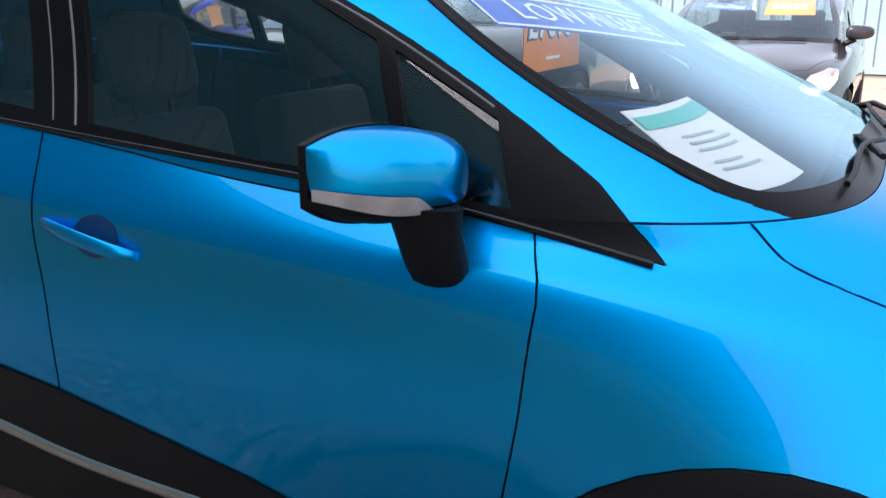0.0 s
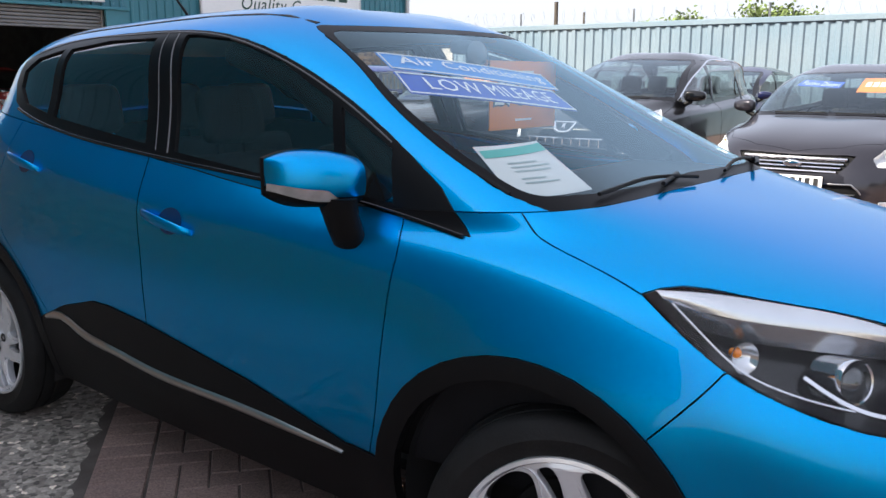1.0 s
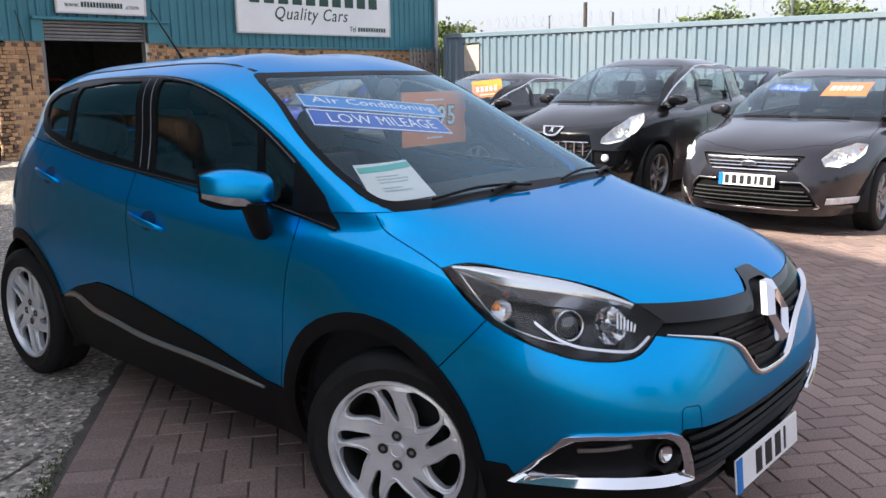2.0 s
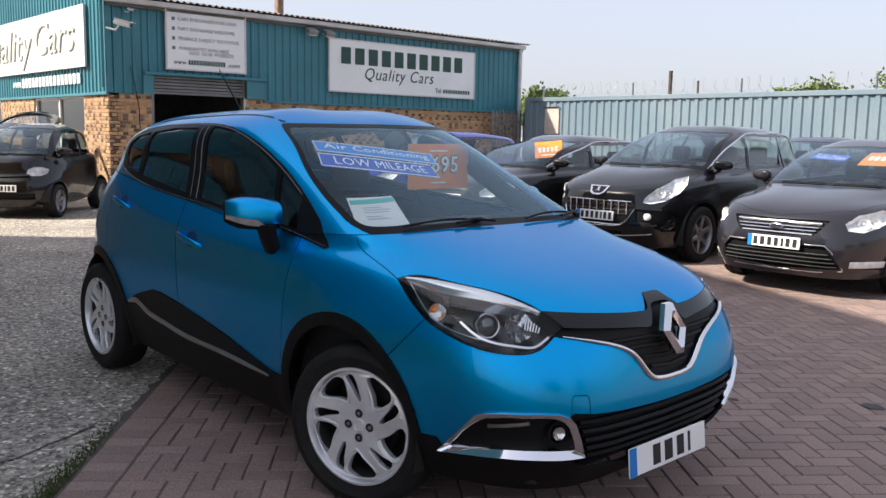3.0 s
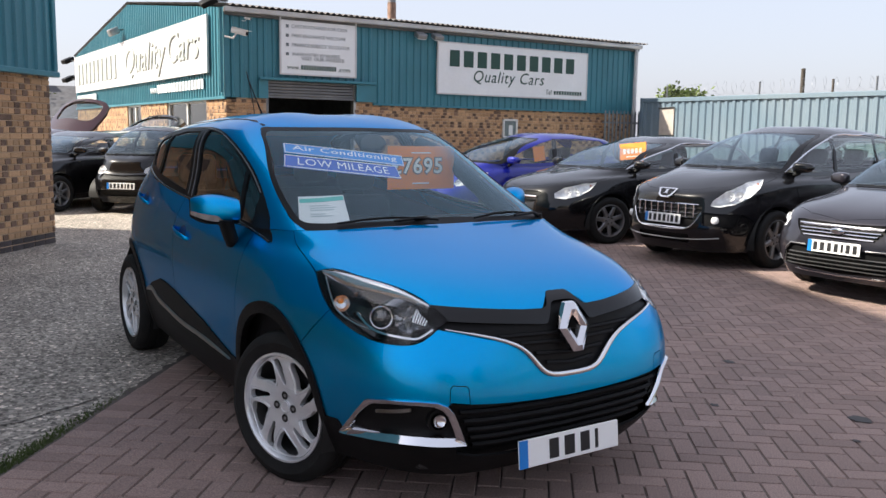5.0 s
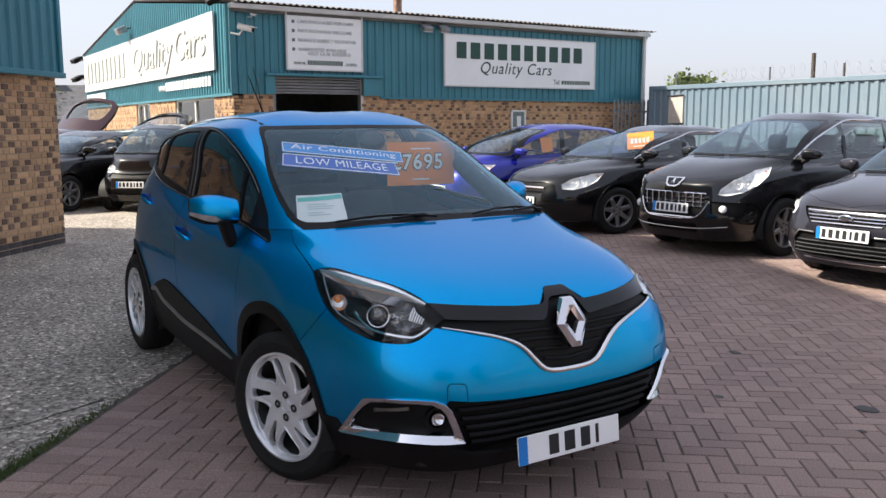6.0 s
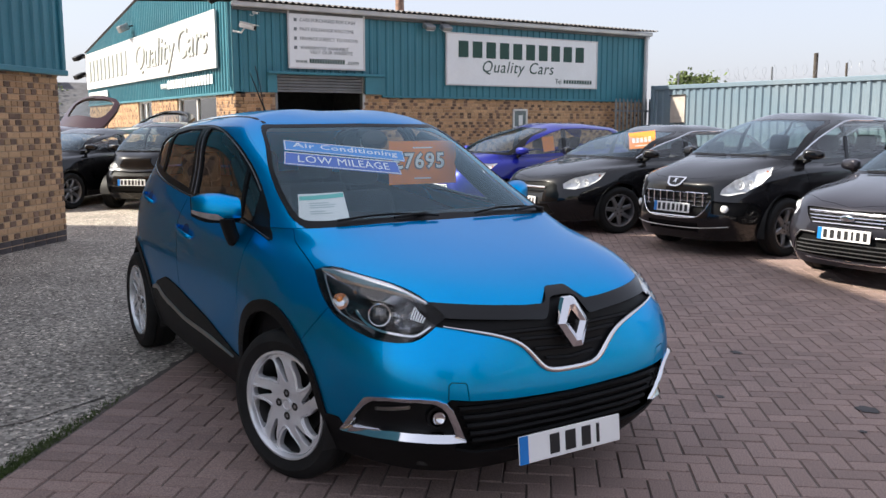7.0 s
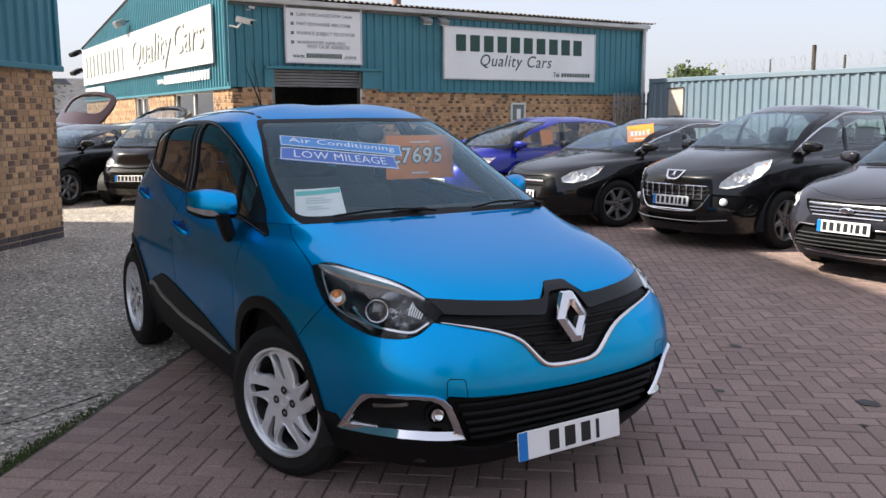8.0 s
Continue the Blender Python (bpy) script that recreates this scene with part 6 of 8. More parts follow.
SUV = dict(fo=0.93, wb=2.613, ro=0.82, w=0.918, lip=0.90, cowl_x=0.0, cowl_z=1.13, belt=1.06, rear_belt=1.16, head_x=-1.14, roof=1.655, back_x=-2.95, tail_z=1.58, nf=3.9, wheel=0.34,
           lamp=[(-0.46, 1.035), (-0.25, 1.0), (0.0, 0.90), (0.15, 0.79), (0.17, 0.735), (0.08, 0.722), (-0.1, 0.755), (-0.28, 0.84), (-0.40, 0.94)],
           grille=[(0.02, 0.755), (-0.40, 0.755), (-0.48, 0.73), (-0.49, 0.68), (-0.40, 0.52), (-0.33, 0.47), (0.02, 0.455)],
           intake=[(0.02, 0.40), (-0.36, 0.40), (-0.36, 0.30), (0.02, 0.30)], fog=[(-0.78, 0.64), (-0.50, 0.66), (-0.52, 0.52), (-0.76, 0.50)],
           bars=((0.45, 0.745, CHROME, 0.007), (0.47, 0.695, CHROME, 0.006), (0.46, 0.645, CHROME, 0.006), (0.43, 0.595, CHROME, 0.005), (0.33, 0.47, CHROME, 0.009)), trims=((rounded([(-0.49, 0.66), (-0.44, 0.56), (-0.37, 0.485), (-0.2, 0.452), (0.0, 0.445), (0.2, 0.452), (0.37, 0.485), (0.44, 0.56), (0.49, 0.66)], 4), 0.014, CHROME, "grille_frame"), (rounded([(-0.66, 0.375), (-0.35, 0.345), (0.0, 0.337), (0.35, 0.345), (0.66, 0.375)], 4), 0.012, SATIN, "bumper_strip")),
           plate_z=0.565, bright=True, posts=((-1.3, 0.09), (-2.25, 0.06)), pillar=-1.3, spokes=6)
SALOON = dict(fo=0.95, wb=2.85, ro=1.02, w=0.943, lip=0.79, cowl_x=-0.10, cowl_z=1.02, belt=0.98, rear_belt=1.06, head_x=-1.15, roof=1.50, back_x=-3.1, tail_z=1.42, nf=4.1, wheel=0.325,
              lamp=[(-0.40, 0.83), (-0.26, 0.845), (0.0, 0.80), (0.14, 0.72), (0.12, 0.66), (-0.02, 0.645), (-0.2, 0.69), (-0.34, 0.75)],
              grille=[(0.02, 0.735), (-0.40, 0.745), (-0.47, 0.74), (-0.42, 0.66), (-0.36, 0.60), (0.02, 0.59)],
              intake=[(0.02, 0.50), (-0.46, 0.51), (-0.52, 0.46), (-0.60, 0.30), (0.02, 0.26)], fog=[(-0.84, 0.37), (-0.66, 0.39), (-0.67, 0.31), (-0.83, 0.29)],
              bars=((0.42, 0.715, CHROME, 0.014), (0.40, 0.675, CHROME, 0.008), (0.38, 0.645, CHROME, 0.008), (0.35, 0.61, CHROME, 0.010), (0.50, 0.43, GREY_ALLOY, 0.004), (0.53, 0.39, GREY_ALLOY, 0.004), (0.55, 0.35, GREY_ALLOY, 0.004), (0.56, 0.31, GREY_ALLOY, 0.004)),
              trims=(([(-0.60, 0.285), (-0.4, 0.262), (0, 0.252), (0.4, 0.262), (0.60, 0.285)], 0.02, CHROME, "intake_strip"),
                     ([(-0.605, 0.29), (-0.53, 0.46), (-0.47, 0.515), (-0.3, 0.512)], 0.016, SATIN, "intake_frame"), ([(0.605, 0.29), (0.53, 0.46), (0.47, 0.515), (0.3, 0.512)], 0.016, SATIN, "intake_frame")),
              plate_z=0.515, pillar=-1.45, posts=((-1.45, 0.09),), spokes=7)
HATCH = dict(fo=0.98, wb=2.737, ro=1.08, w=0.928, lip=0.80, cowl_x=-0.12, cowl_z=1.03, belt=0.99, rear_belt=1.08, head_x=-1.28, roof=1.495, back_x=-3.1, tail_z=1.40, nf=3.9, wheel=0.33,
             lamp=[(-0.42, 0.86), (-0.26, 0.85), (0.0, 0.79), (0.14, 0.71), (0.13, 0.65), (-0.02, 0.64), (-0.2, 0.68), (-0.34, 0.76)],
             grille=[(0.02, 0.72), (-0.36, 0.735), (-0.44, 0.72), (-0.38, 0.60), (-0.3, 0.57), (0.02, 0.56)],
             intake=[(0.02, 0.42), (-0.46, 0.43), (-0.52, 0.30), (0.02, 0.27)], bars=((0.38, 0.66, CHROME, 0.016), (0.36, 0.61, GLOSS_BLACK, 0.006)), plate_z=0.47, bright=True, pillar=-1.4, posts=((-1.4, 0.09),), spokes=7, steer=-14)
MINI_MPV = dict(fo=0.80, wb=2.5, ro=0.6, w=0.848, lip=0.80, cowl_x=0.12, cowl_z=1.03, belt=0.97, rear_belt=1.08, head_x=-1.0, roof=1.53, back_x=-2.75, tail_z=1.46, nf=3.7, wheel=0.295,
                lamp=[(-0.42, 0.88), (-0.2, 0.88), (0.02, 0.80), (0.12, 0.70), (0.06, 0.65), (-0.1, 0.68), (-0.3, 0.77)],
                grille=[(0.02, 0.70), (-0.3, 0.71), (-0.34, 0.62), (0.02, 0.61)], intake=[(0.02, 0.42), (-0.4, 0.43), (-0.45, 0.3), (0.02, 0.28)], plate_z=0.48, pillar=-1.3, posts=((-1.3, 0.1), (-0.42, 0.05)), spokes=7)
MICRO = dict(fo=0.50, wb=1.81, ro=0.19, w=0.757, lip=0.78, cowl_x=0.18, cowl_z=1.02, belt=0.98, rear_belt=1.04, head_x=-0.62, roof=1.55, back_x=-1.75, tail_z=1.44, nf=3.6, wheel=0.275,
             lamp=[(-0.36, 0.80), (-0.24, 0.84), (-0.12, 0.84), (-0.03, 0.80), (0.0, 0.74), (-0.05, 0.70), (-0.2, 0.70), (-0.32, 0.74)],
             grille=[(0.02, 0.68), (-0.42, 0.70), (-0.46, 0.63), (-0.2, 0.60), (0.02, 0.60)], intake=[(0.02, 0.42), (-0.5, 0.42), (-0.5, 0.32), (0.02, 0.32)], plate_z=0.50, pillar=-1.05, posts=((-1.15, 0.1),), spokes=6, chars=7)

SUV_CAR, SUV_SKIN = parked_car("suv_car", "black family crossover with a toothed chrome grille", facing(-3.68, 6.35, -88), BLACK_PAINT, SUV)
GREY_CAR, GREY_SKIN = parked_car("hatchback_car", "dark grey large hatchback with chrome barred grille", facing(-1.24, 6.02, -90), GREY_PAINT, SALOON)
HATCH_CAR, HATCH_SKIN = parked_car("hatchback_car", "black hatchback with chrome grille bar and orange price card", facing(-6.25, 6.25, -90), BLACK_PAINT, HATCH)
MPV_CAR, MPV_SKIN = parked_car("small_mpv_car", "deep blue small tall hatchback with an orange card", facing(-8.75, 6.2, -90), NAVY_PAINT, MINI_MPV)
MICRO_CAR, MICRO_SKIN = parked_car("microcar", "black tiny two-seat city car facing the yard", facing(-12.65, 1.6, -42), BLACK_PAINT, MICRO)
NAVY_CAR, NAVY_SKIN = parked_car("small_car", "dark navy small car behind the front row", facing(-4.6, 11.9, -90), DARK_NAVY, dict(MINI_MPV, roof=1.55))
RED_PAINT = car_paint("bright_red_car_paint", (0.3, 0.012, 0.012), (0.26, 0.01, 0.01), 0.0)
parked_car("small_car", "red small car standing inside the open workshop", facing(-17.2, 6.7, 4), RED_PAINT, dict(MINI_MPV, nu=60, nv=36))
BACK_CAR, BACK_SKIN = parked_car("estate_car", "black estate car with roof rails behind the front row", facing(-6.9, 11.6, -90), BLACK_PAINT, dict(HATCH, roof=1.56, back_x=-3.4, tail_z=1.5))


def tooth_grille():
    """Short chrome uprights of the crossover's grille, and its shield badge."""
    for i in range(9):
        y = -0.4 + 0.1 * i
        p, n = SUV_SKIN.on("front", y, 0.69, -0.004)
        part("grille_tooth", box((p.x - 0.02, y - 0.008, 0.60), (p.x + 0.016, y + 0.008, 0.742), 0.005, 1), CHROME, SUV_CAR)
    p, n = SUV_SKIN.on("front", 0, 0.855, 0.002)
    up = (Vector((0, 0, 1)) - n * n.z).normalized()
    m = Matrix.Translation(p) @ Matrix((Vector((0, 1, 0)), up, n)).transposed().to_4x4() @ Matrix.Diagonal((1.3, 1.2, 1, 1))
    badge = part("badge", prism([(-0.105, 0.055), (0.105, 0.055), (0.075, -0.035), (0.035, -0.06), (-0.035, -0.06), (-0.075, -0.035)], 0.012, m, 0.002), CHROME, SUV_CAR, "plain chrome shield badge")
    part("badge_field", prism([(-0.08, 0.04), (0.08, 0.04), (0.055, -0.028), (0.025, -0.045), (-0.025, -0.045), (-0.055, -0.028)], 0.003, m @ Matrix.Translation((0, 0, 0.0125))), GLOSS_BLACK, badge)
    part("badge_mark", prism([(-0.02, -0.03), (0.0, -0.005), (0.022, -0.03), (0.012, 0.01), (0.02, 0.03), (-0.012, 0.028), (-0.006, 0.008)], 0.003, m @ Matrix.Translation((0, 0, 0.016))), CHROME, badge)
    for sgn in (-1, 1):
        p, n = SUV_SKIN.on("front", sgn * 0.63, 0.575, -0.02)
        bm = lathe([(1.0, -0.4), (1.0, 0.3), (0.9, 0.45), (0.5, 0.6), (0.0, 0.65)], 20, "z")
        bm.transform(Matrix.Translation(p) @ Vector((0.95, sgn * 0.3, 0)).to_track_quat("Z", "Y").to_matrix().to_4x4() @ Matrix.Diagonal((0.042, 0.042, 0.042, 1)))
        part("fog_lamp", bm, LAMP_GREY, SUV_CAR, smooth=40)
    p, n = GREY_SKIN.on("front", 0, 0.665)
    bm = bmesh.new()
    bmesh.ops.create_uvsphere(bm, u_segments=20, v_segments=8, radius=1.0, matrix=Matrix.Translation((p.x + 0.012, 0, 0.665)) @ Matrix.Diagonal((0.014, 0.075, 0.03, 1)))
    part("badge", bm, CHROME, GREY_CAR, "plain oval badge", smooth=60)
    for sgn in (-1, 1):
        ribbon(GREY_SKIN, "front", [(sgn * (0.655 + 0.17 * i / 8), 0.345 - 0.004 * i / 8) for i in range(9)], 0.07, 0.004, "fog_lamp", LAMP_GREY, GREY_CAR)


tooth_grille()


def car_card(sh, car, corners, name, label, bars=((0.15, 0.85, 0.3, 0.6),), mat=None):
    c = thing(name, car.matrix_world.copy(), label, "price card", "price cards")
    decal(sh, "card", corners, mat or PRICE_ORANGE, c, lift=-0.012)
    (ax, ay), (bx, by), (cx, cy), (dx, dy) = corners
    at = lambda u, v: ((ax * (1 - u) + bx * u) * (1 - v) + (dx * (1 - u) + cx * u) * v, (ay * (1 - u) + by * u) * (1 - v) + (dy * (1 - u) + cy * u) * v)
    for u0, u1, v0, v1 in bars:
        decal(sh, "figure_bar", [at(u0, v0), at(u1, v0), at(u1, v1), at(u0, v1)], PRICE_TEXT, c, lift=-0.009, nv=1)


figures = [(0.12 + 0.15 * i, 0.23 + 0.15 * i, 0.3, 0.62) for i in range(5)]


def upright_card(x0, x1, y, z0, z1):
    c = thing("price_card", pose((x0 + x1) / 2, y, z0, 0, -5, 0), "upright orange price card with pale figures behind a windscreen", "price card", "price cards")
    w, h = x1 - x0, z1 - z0
    part("card", box((-w / 2, 0, 0), (w / 2, 0.004, h), 0.001, 1), PRICE_ORANGE, c)
    for i in range(5):
        part("figure_bar", box((-w * 0.36 + i * w * 0.15, -0.003, h * 0.36), (-w * 0.36 + i * w * 0.15 + w * 0.1, 0, h * 0.66)), PRICE_TEXT, c)
    part("footnote_bar", box((-w * 0.25, -0.003, h * 0.14), (w * 0.25, 0, h * 0.2)), PRICE_TEXT, c)


upright_card(-6.2, -5.66, 7.2, 1.16, 1.40)
car_card(GREY_SKIN, GREY_CAR, [(0.10, 1.37), (0.50, 1.37), (0.54, 1.24), (0.11, 1.24)], "price_card", "orange price card with pale figures behind the windscreen", figures)


def diesel_strip():
    s = thing("windscreen_strip", GREY_CAR.matrix_world.copy(), "blue strip lettered Turbo Diesel on the grey car's windscreen", "sticker", "windscreen strips")
    c = [(-0.46, 1.35), (-0.05, 1.33), (-0.06, 1.275), (-0.49, 1.295)]
    decal(GREY_SKIN, "strip_film", c, STICKER_BLUE, s)
    decal_text(GREY_SKIN, "strip_lettering", "Turbo Diesel", c, STICKER_WHITE, s)


diesel_strip()


GATE_GLASS = glass_material("tailgate_glass", (0.5, 0.56, 0.56), 0.01, 1.5)


def tailgate_car(name, label, m, paint, lift, roof):
    """A hatchback seen from ahead with its tailgate raised."""
    car, sh = parked_car(name, label, m, paint, dict(SALOON, roof=roof))
    gate = new("tailgate")
    gate.parent = car
    gate.matrix_local = Matrix.Translation((-3.05, 0, roof - 0.06)) @ pose(0, 0, 0, 0, lift, 0)
    cu = bpy.data.curves.new("gate_frame", "CURVE")
    cu.dimensions, cu.fill_mode, cu.extrude, cu.bevel_depth, cu.bevel_resolution = "2D", "BOTH", 0.022, 0.012, 2
    outer = [(0.0, -0.56), (-0.2, -0.62), (-0.7, -0.66), (-1.0, -0.62), (-1.1, -0.5), (-1.14, -0.2), (-1.14, 0.2), (-1.1, 0.5), (-1.0, 0.62), (-0.7, 0.66), (-0.2, 0.62), (0.0, 0.56)]
    hole = [(-0.42, -0.46), (-0.5, -0.5), (-0.8, -0.54), (-0.94, -0.52), (-1.02, -0.4), (-1.04, 0.0), (-1.02, 0.4), (-0.94, 0.52), (-0.8, 0.54), (-0.5, 0.5), (-0.42, 0.46), (-0.4, 0.0)]
    for pts in (outer, rounded(hole + hole[:1], 4)[:-1]):
        sp = cu.splines.new("POLY")
        sp.points.add(len(pts) - 1)
        for q, (x, y) in zip(sp.points, pts):
            q.co = (x, y, 0, 1)
        sp.use_cyclic_u = True
    tmp = new("gate_frame", cu)
    bpy.context.view_layer.update()
    me = bpy.data.meshes.new_from_object(tmp.evaluated_get(bpy.context.evaluated_depsgraph_get()))
    bpy.data.objects.remove(tmp)
    bm = bmesh.new()
    bm.from_mesh(me)
    bpy.data.meshes.remove(me)
    bmesh.ops.subdivide_edges(bm, edges=[e for e in bm.edges if e.calc_length() > 0.15], cuts=3)
    bmesh.ops.triangulate(bm, faces=bm.faces)
    for v in bm.verts:
        v.co.z += 0.03 - 0.12 * (v.co.y / 0.66) ** 2
    part("gate_frame", bm, paint, gate, smooth=40)
    bm = bmesh.new()
    rows = [[bm.verts.new((-0.26 - 0.8 * i / 3, y, 0.035 - 0.12 * (y / 0.66) ** 2)) for y in np.linspace(-0.565, 0.565, 13)] for i in range(4)]
    for r0, r1 in zip(rows, rows[1:]):
        for k in range(12):
            bm.faces.new((r0[k], r0[k + 1], r1[k + 1], r1[k]))
    part("gate_glass", bm, GATE_GLASS, gate, smooth=60)
    part("rear_wiper", tube([(-1.06, 0.0, 0.07), (-1.03, -0.2, 0.07), (-0.98, -0.36, 0.05)], [0.016, 0.01, 0.007], 8), PLASTIC, gate, smooth=60)
    for y in (-0.6, 0.6):
        part("gas_strut", tube([(0.0, y, -0.3), (-0.5, y, -0.06)], 0.014, 6), DARK_METAL, gate)
    return car


tailgate_car("hatchback_car", "dark red hatchback with its tailgate raised", facing(-16.1, -0.8, -46), WINE_PAINT, 40, 1.46)
tailgate_car("hatchback_car", "black hatchback beside the microcar with its tailgate raised", facing(-13.95, -0.12, -53), BLACK_PAINT, 20, 1.42)


def side_card():
    """A small orange card inside the front side window of the deep blue car."""
    c = thing("price_card", MPV_CAR.matrix_world.copy(), "orange price card inside the blue car's side window", "price card", "price cards")
    for sgn, name in ((1, "card"),):
        corners = [(-0.85, 1.30), (-1.09, 1.32), (-1.09, 1.08), (-0.85, 1.05)]
        bm = bmesh.new()
        for d in (-0.02, -0.022):
            vs = []
            for a, b in corners:
                p, n = MPV_SKIN.on("side", a, b, d)
                vs.append(bm.verts.new((p.x, -sgn * p.y, p.z)))
            bm.faces.new(vs)
        part(name, bm, PRICE_ORANGE, c)


side_card()


# ---- ground ----
EDGE = Vector((-0.605, -1.905, 0))
ALONG, INTO = Vector((-0.778, 0.628, 0)), Vector((0.628, 0.778, 0))


def ground_sheet():
    bm = bmesh.new()
    bm.faces.new([bm.verts.new((x, y, 0)) for x, y in ((-600, -600), (600, -600), (600, 600), (-600, 600))])
    return tagged(part("ground", bm, AGGREGATE), "worn exposed aggregate concrete yard", "ground", kind="structure")


def aggregate_material():
    """Concrete with small pale and dark stones showing."""
    m = material("exposed_aggregate_concrete", (0.36, 0.318, 0.268), 0.9, second=(0.25, 0.222, 0.19), scale=0.8, fine=0.2, bump=0.6, bump_scale=80.0)
    n, links = m.node_tree.nodes, m.node_tree.links
    b = n["Principled BSDF"]
    old = b.inputs["Base Color"].links[0].from_socket
    coords = next(q for q in n if q.bl_idname == "ShaderNodeTexCoord")
    cells = n.new("ShaderNodeTexVoronoi")
    cells.inputs["Scale"].default_value = 50.0
    links.new(coords.outputs["Object"], cells.inputs["Vector"])
    tone = n.new("ShaderNodeSeparateColor")
    links.new(cells.outputs["Color"], tone.inputs["Color"])
    span = n.new("ShaderNodeMapRange")
    span.inputs["From Min"].default_value, span.inputs["From Max"].default_value = 0.0, 1.0
    span.inputs["To Min"].default_value, span.inputs["To Max"].default_value = 0.3, 1.5
    links.new(tone.outputs["Red"], span.inputs["Value"])
    bright = n.new("ShaderNodeMapRange")
    bright.inputs["From Min"].default_value, bright.inputs["From Max"].default_value = 0.9, 1.0
    bright.inputs["To Min"].default_value, bright.inputs["To Max"].default_value = 0.0, 2.0
    links.new(tone.outputs["Green"], bright.inputs["Value"])
    total = n.new("ShaderNodeMath")
    links.new(span.outputs["Result"], total.inputs[0])
    links.new(bright.outputs["Result"], total.inputs[1])
    times = n.new("ShaderNodeVectorMath")
    times.operation = "SCALE"
    links.new(old, times.inputs[0])
    links.new(total.outputs[0], times.inputs["Scale"])
    links.new(times.outputs["Vector"], b.inputs["Base Color"])
    return m


AGGREGATE = aggregate_material()
ground_sheet()


def paving():
    """Block paving in herringbone with an edge course, beside the concrete."""
    pave = thing("pavement", pose(0, 0, 0), "red-grey herringbone block paving with a header edge course", "pavement", kind="structure")
    u, gap, top = 0.102, 0.0018, 0.011
    rng = random.Random(4)

    def corner(a, b, z=0.0):
        p = EDGE + ALONG * a + INTO * b
        return Vector((p.x, p.y, z))

    bm = bmesh.new()
    lo, hi, far = -9.0, 15.0, 17.0
    bm.faces.new([bm.verts.new(corner(a, b, 0.004)) for a, b in ((lo, 0), (lo, far), (hi, far), (hi, 0))])
    part("joint_bed", bm, JOINT, pave)
    blocks = []
    for i in range(int(lo / u), int(hi / u)):
        blocks.append((i * u, 0.01, (i + 1) * u, 2 * u))
    b0 = 2 * u + 0.004
    n_a0, n_a1, n_b = int(lo / u), int(hi / u), int((far - 0.3) / u)
    for i in range(n_a0, n_a1):
        if (i + 1) % 4 == 3:
            blocks.append((i * u, b0, (i + 1) * u, b0 + u))
        for j in range(n_b):
            d = (i - j) % 4
            if d == 0:
                blocks.append((i * u, b0 + j * u, (i + 2) * u, b0 + (j + 1) * u))
            elif d == 3:
                blocks.append((i * u, b0 + j * u, (i + 1) * u, b0 + (j + 2) * u))
    verts, faces, near = [], [], []
    for a0, c0, a1, c1 in blocks:
        mid = corner((a0 + a1) / 2, (c0 + c1) / 2)
        if not (-15.5 < mid.x < 6.5 and -4.5 < mid.y < 15.4):
            continue
        z = top + rng.uniform(-0.0018, 0.0018)
        tilt = [rng.uniform(-0.0012, 0.0012) for _ in range(4)]
        if 0.55 < mid.x < 2.3 and -0.4 < mid.y < 2.6 and len(near) < 295 and a1 - a0 + c1 - c0 > 2.5 * u:
            near.append((a0, c0, a1, c1, z))
            continue
        base = len(verts)
        e = 0.0045
        for k, (a, b) in enumerate(((a0 + gap, c0 + gap), (a1 - gap, c0 + gap), (a1 - gap, c1 - gap), (a0 + gap, c1 - gap))):
            verts.append(corner(a, b, 0.002))
        for k, (a, b) in enumerate(((a0 + gap + e, c0 + gap + e), (a1 - gap - e, c0 + gap + e), (a1 - gap - e, c1 - gap - e), (a0 + gap + e, c1 - gap - e))):
            verts.append(corner(a, b, z + tilt[k]))
        faces.append((base + 4, base + 5, base + 6, base + 7))
        faces += [(base + k, base + (k + 1) % 4, base + 4 + (k + 1) % 4, base + 4 + k) for k in range(4)]
    rest = raw_part("paving_blocks", verts, faces, PAVER, pave)
    tagged(rest, kind="stuff")
    meshes = {}
    for key, (la, lb) in (("a", (2 * u, u)), ("b", (u, 2 * u))):
        e = 0.0045
        v = [ALONG * a + INTO * b + Vector((0, 0, -0.01)) for a, b in ((gap - la / 2, gap - lb / 2), (la / 2 - gap, gap - lb / 2), (la / 2 - gap, lb / 2 - gap), (gap - la / 2, lb / 2 - gap))]
        v += [ALONG * a + INTO * b for a, b in ((gap + e - la / 2, gap + e - lb / 2), (la / 2 - gap - e, gap + e - lb / 2), (la / 2 - gap - e, lb / 2 - gap - e), (gap + e - la / 2, lb / 2 - gap - e))]
        me = bpy.data.meshes.new("paving_block")
        me.from_pydata([tuple(q) for q in v], [], [(4, 5, 6, 7)] + [(k, (k + 1) % 4, 4 + (k + 1) % 4, 4 + k) for k in range(4)])
        me.materials.append(PAVER_ONE)
        meshes[key] = me
    for a0, c0, a1, c1, z in near:
        ob = new("paving_block", meshes["a" if a1 - a0 > c1 - c0 else "b"])
        ob.parent = pave
        ob.location = corner((a0 + a1) / 2, (c0 + c1) / 2, z)
        ob.rotation_euler = (rng.uniform(-0.006, 0.006), rng.uniform(-0.006, 0.006), rng.uniform(-0.006, 0.006))


paving()


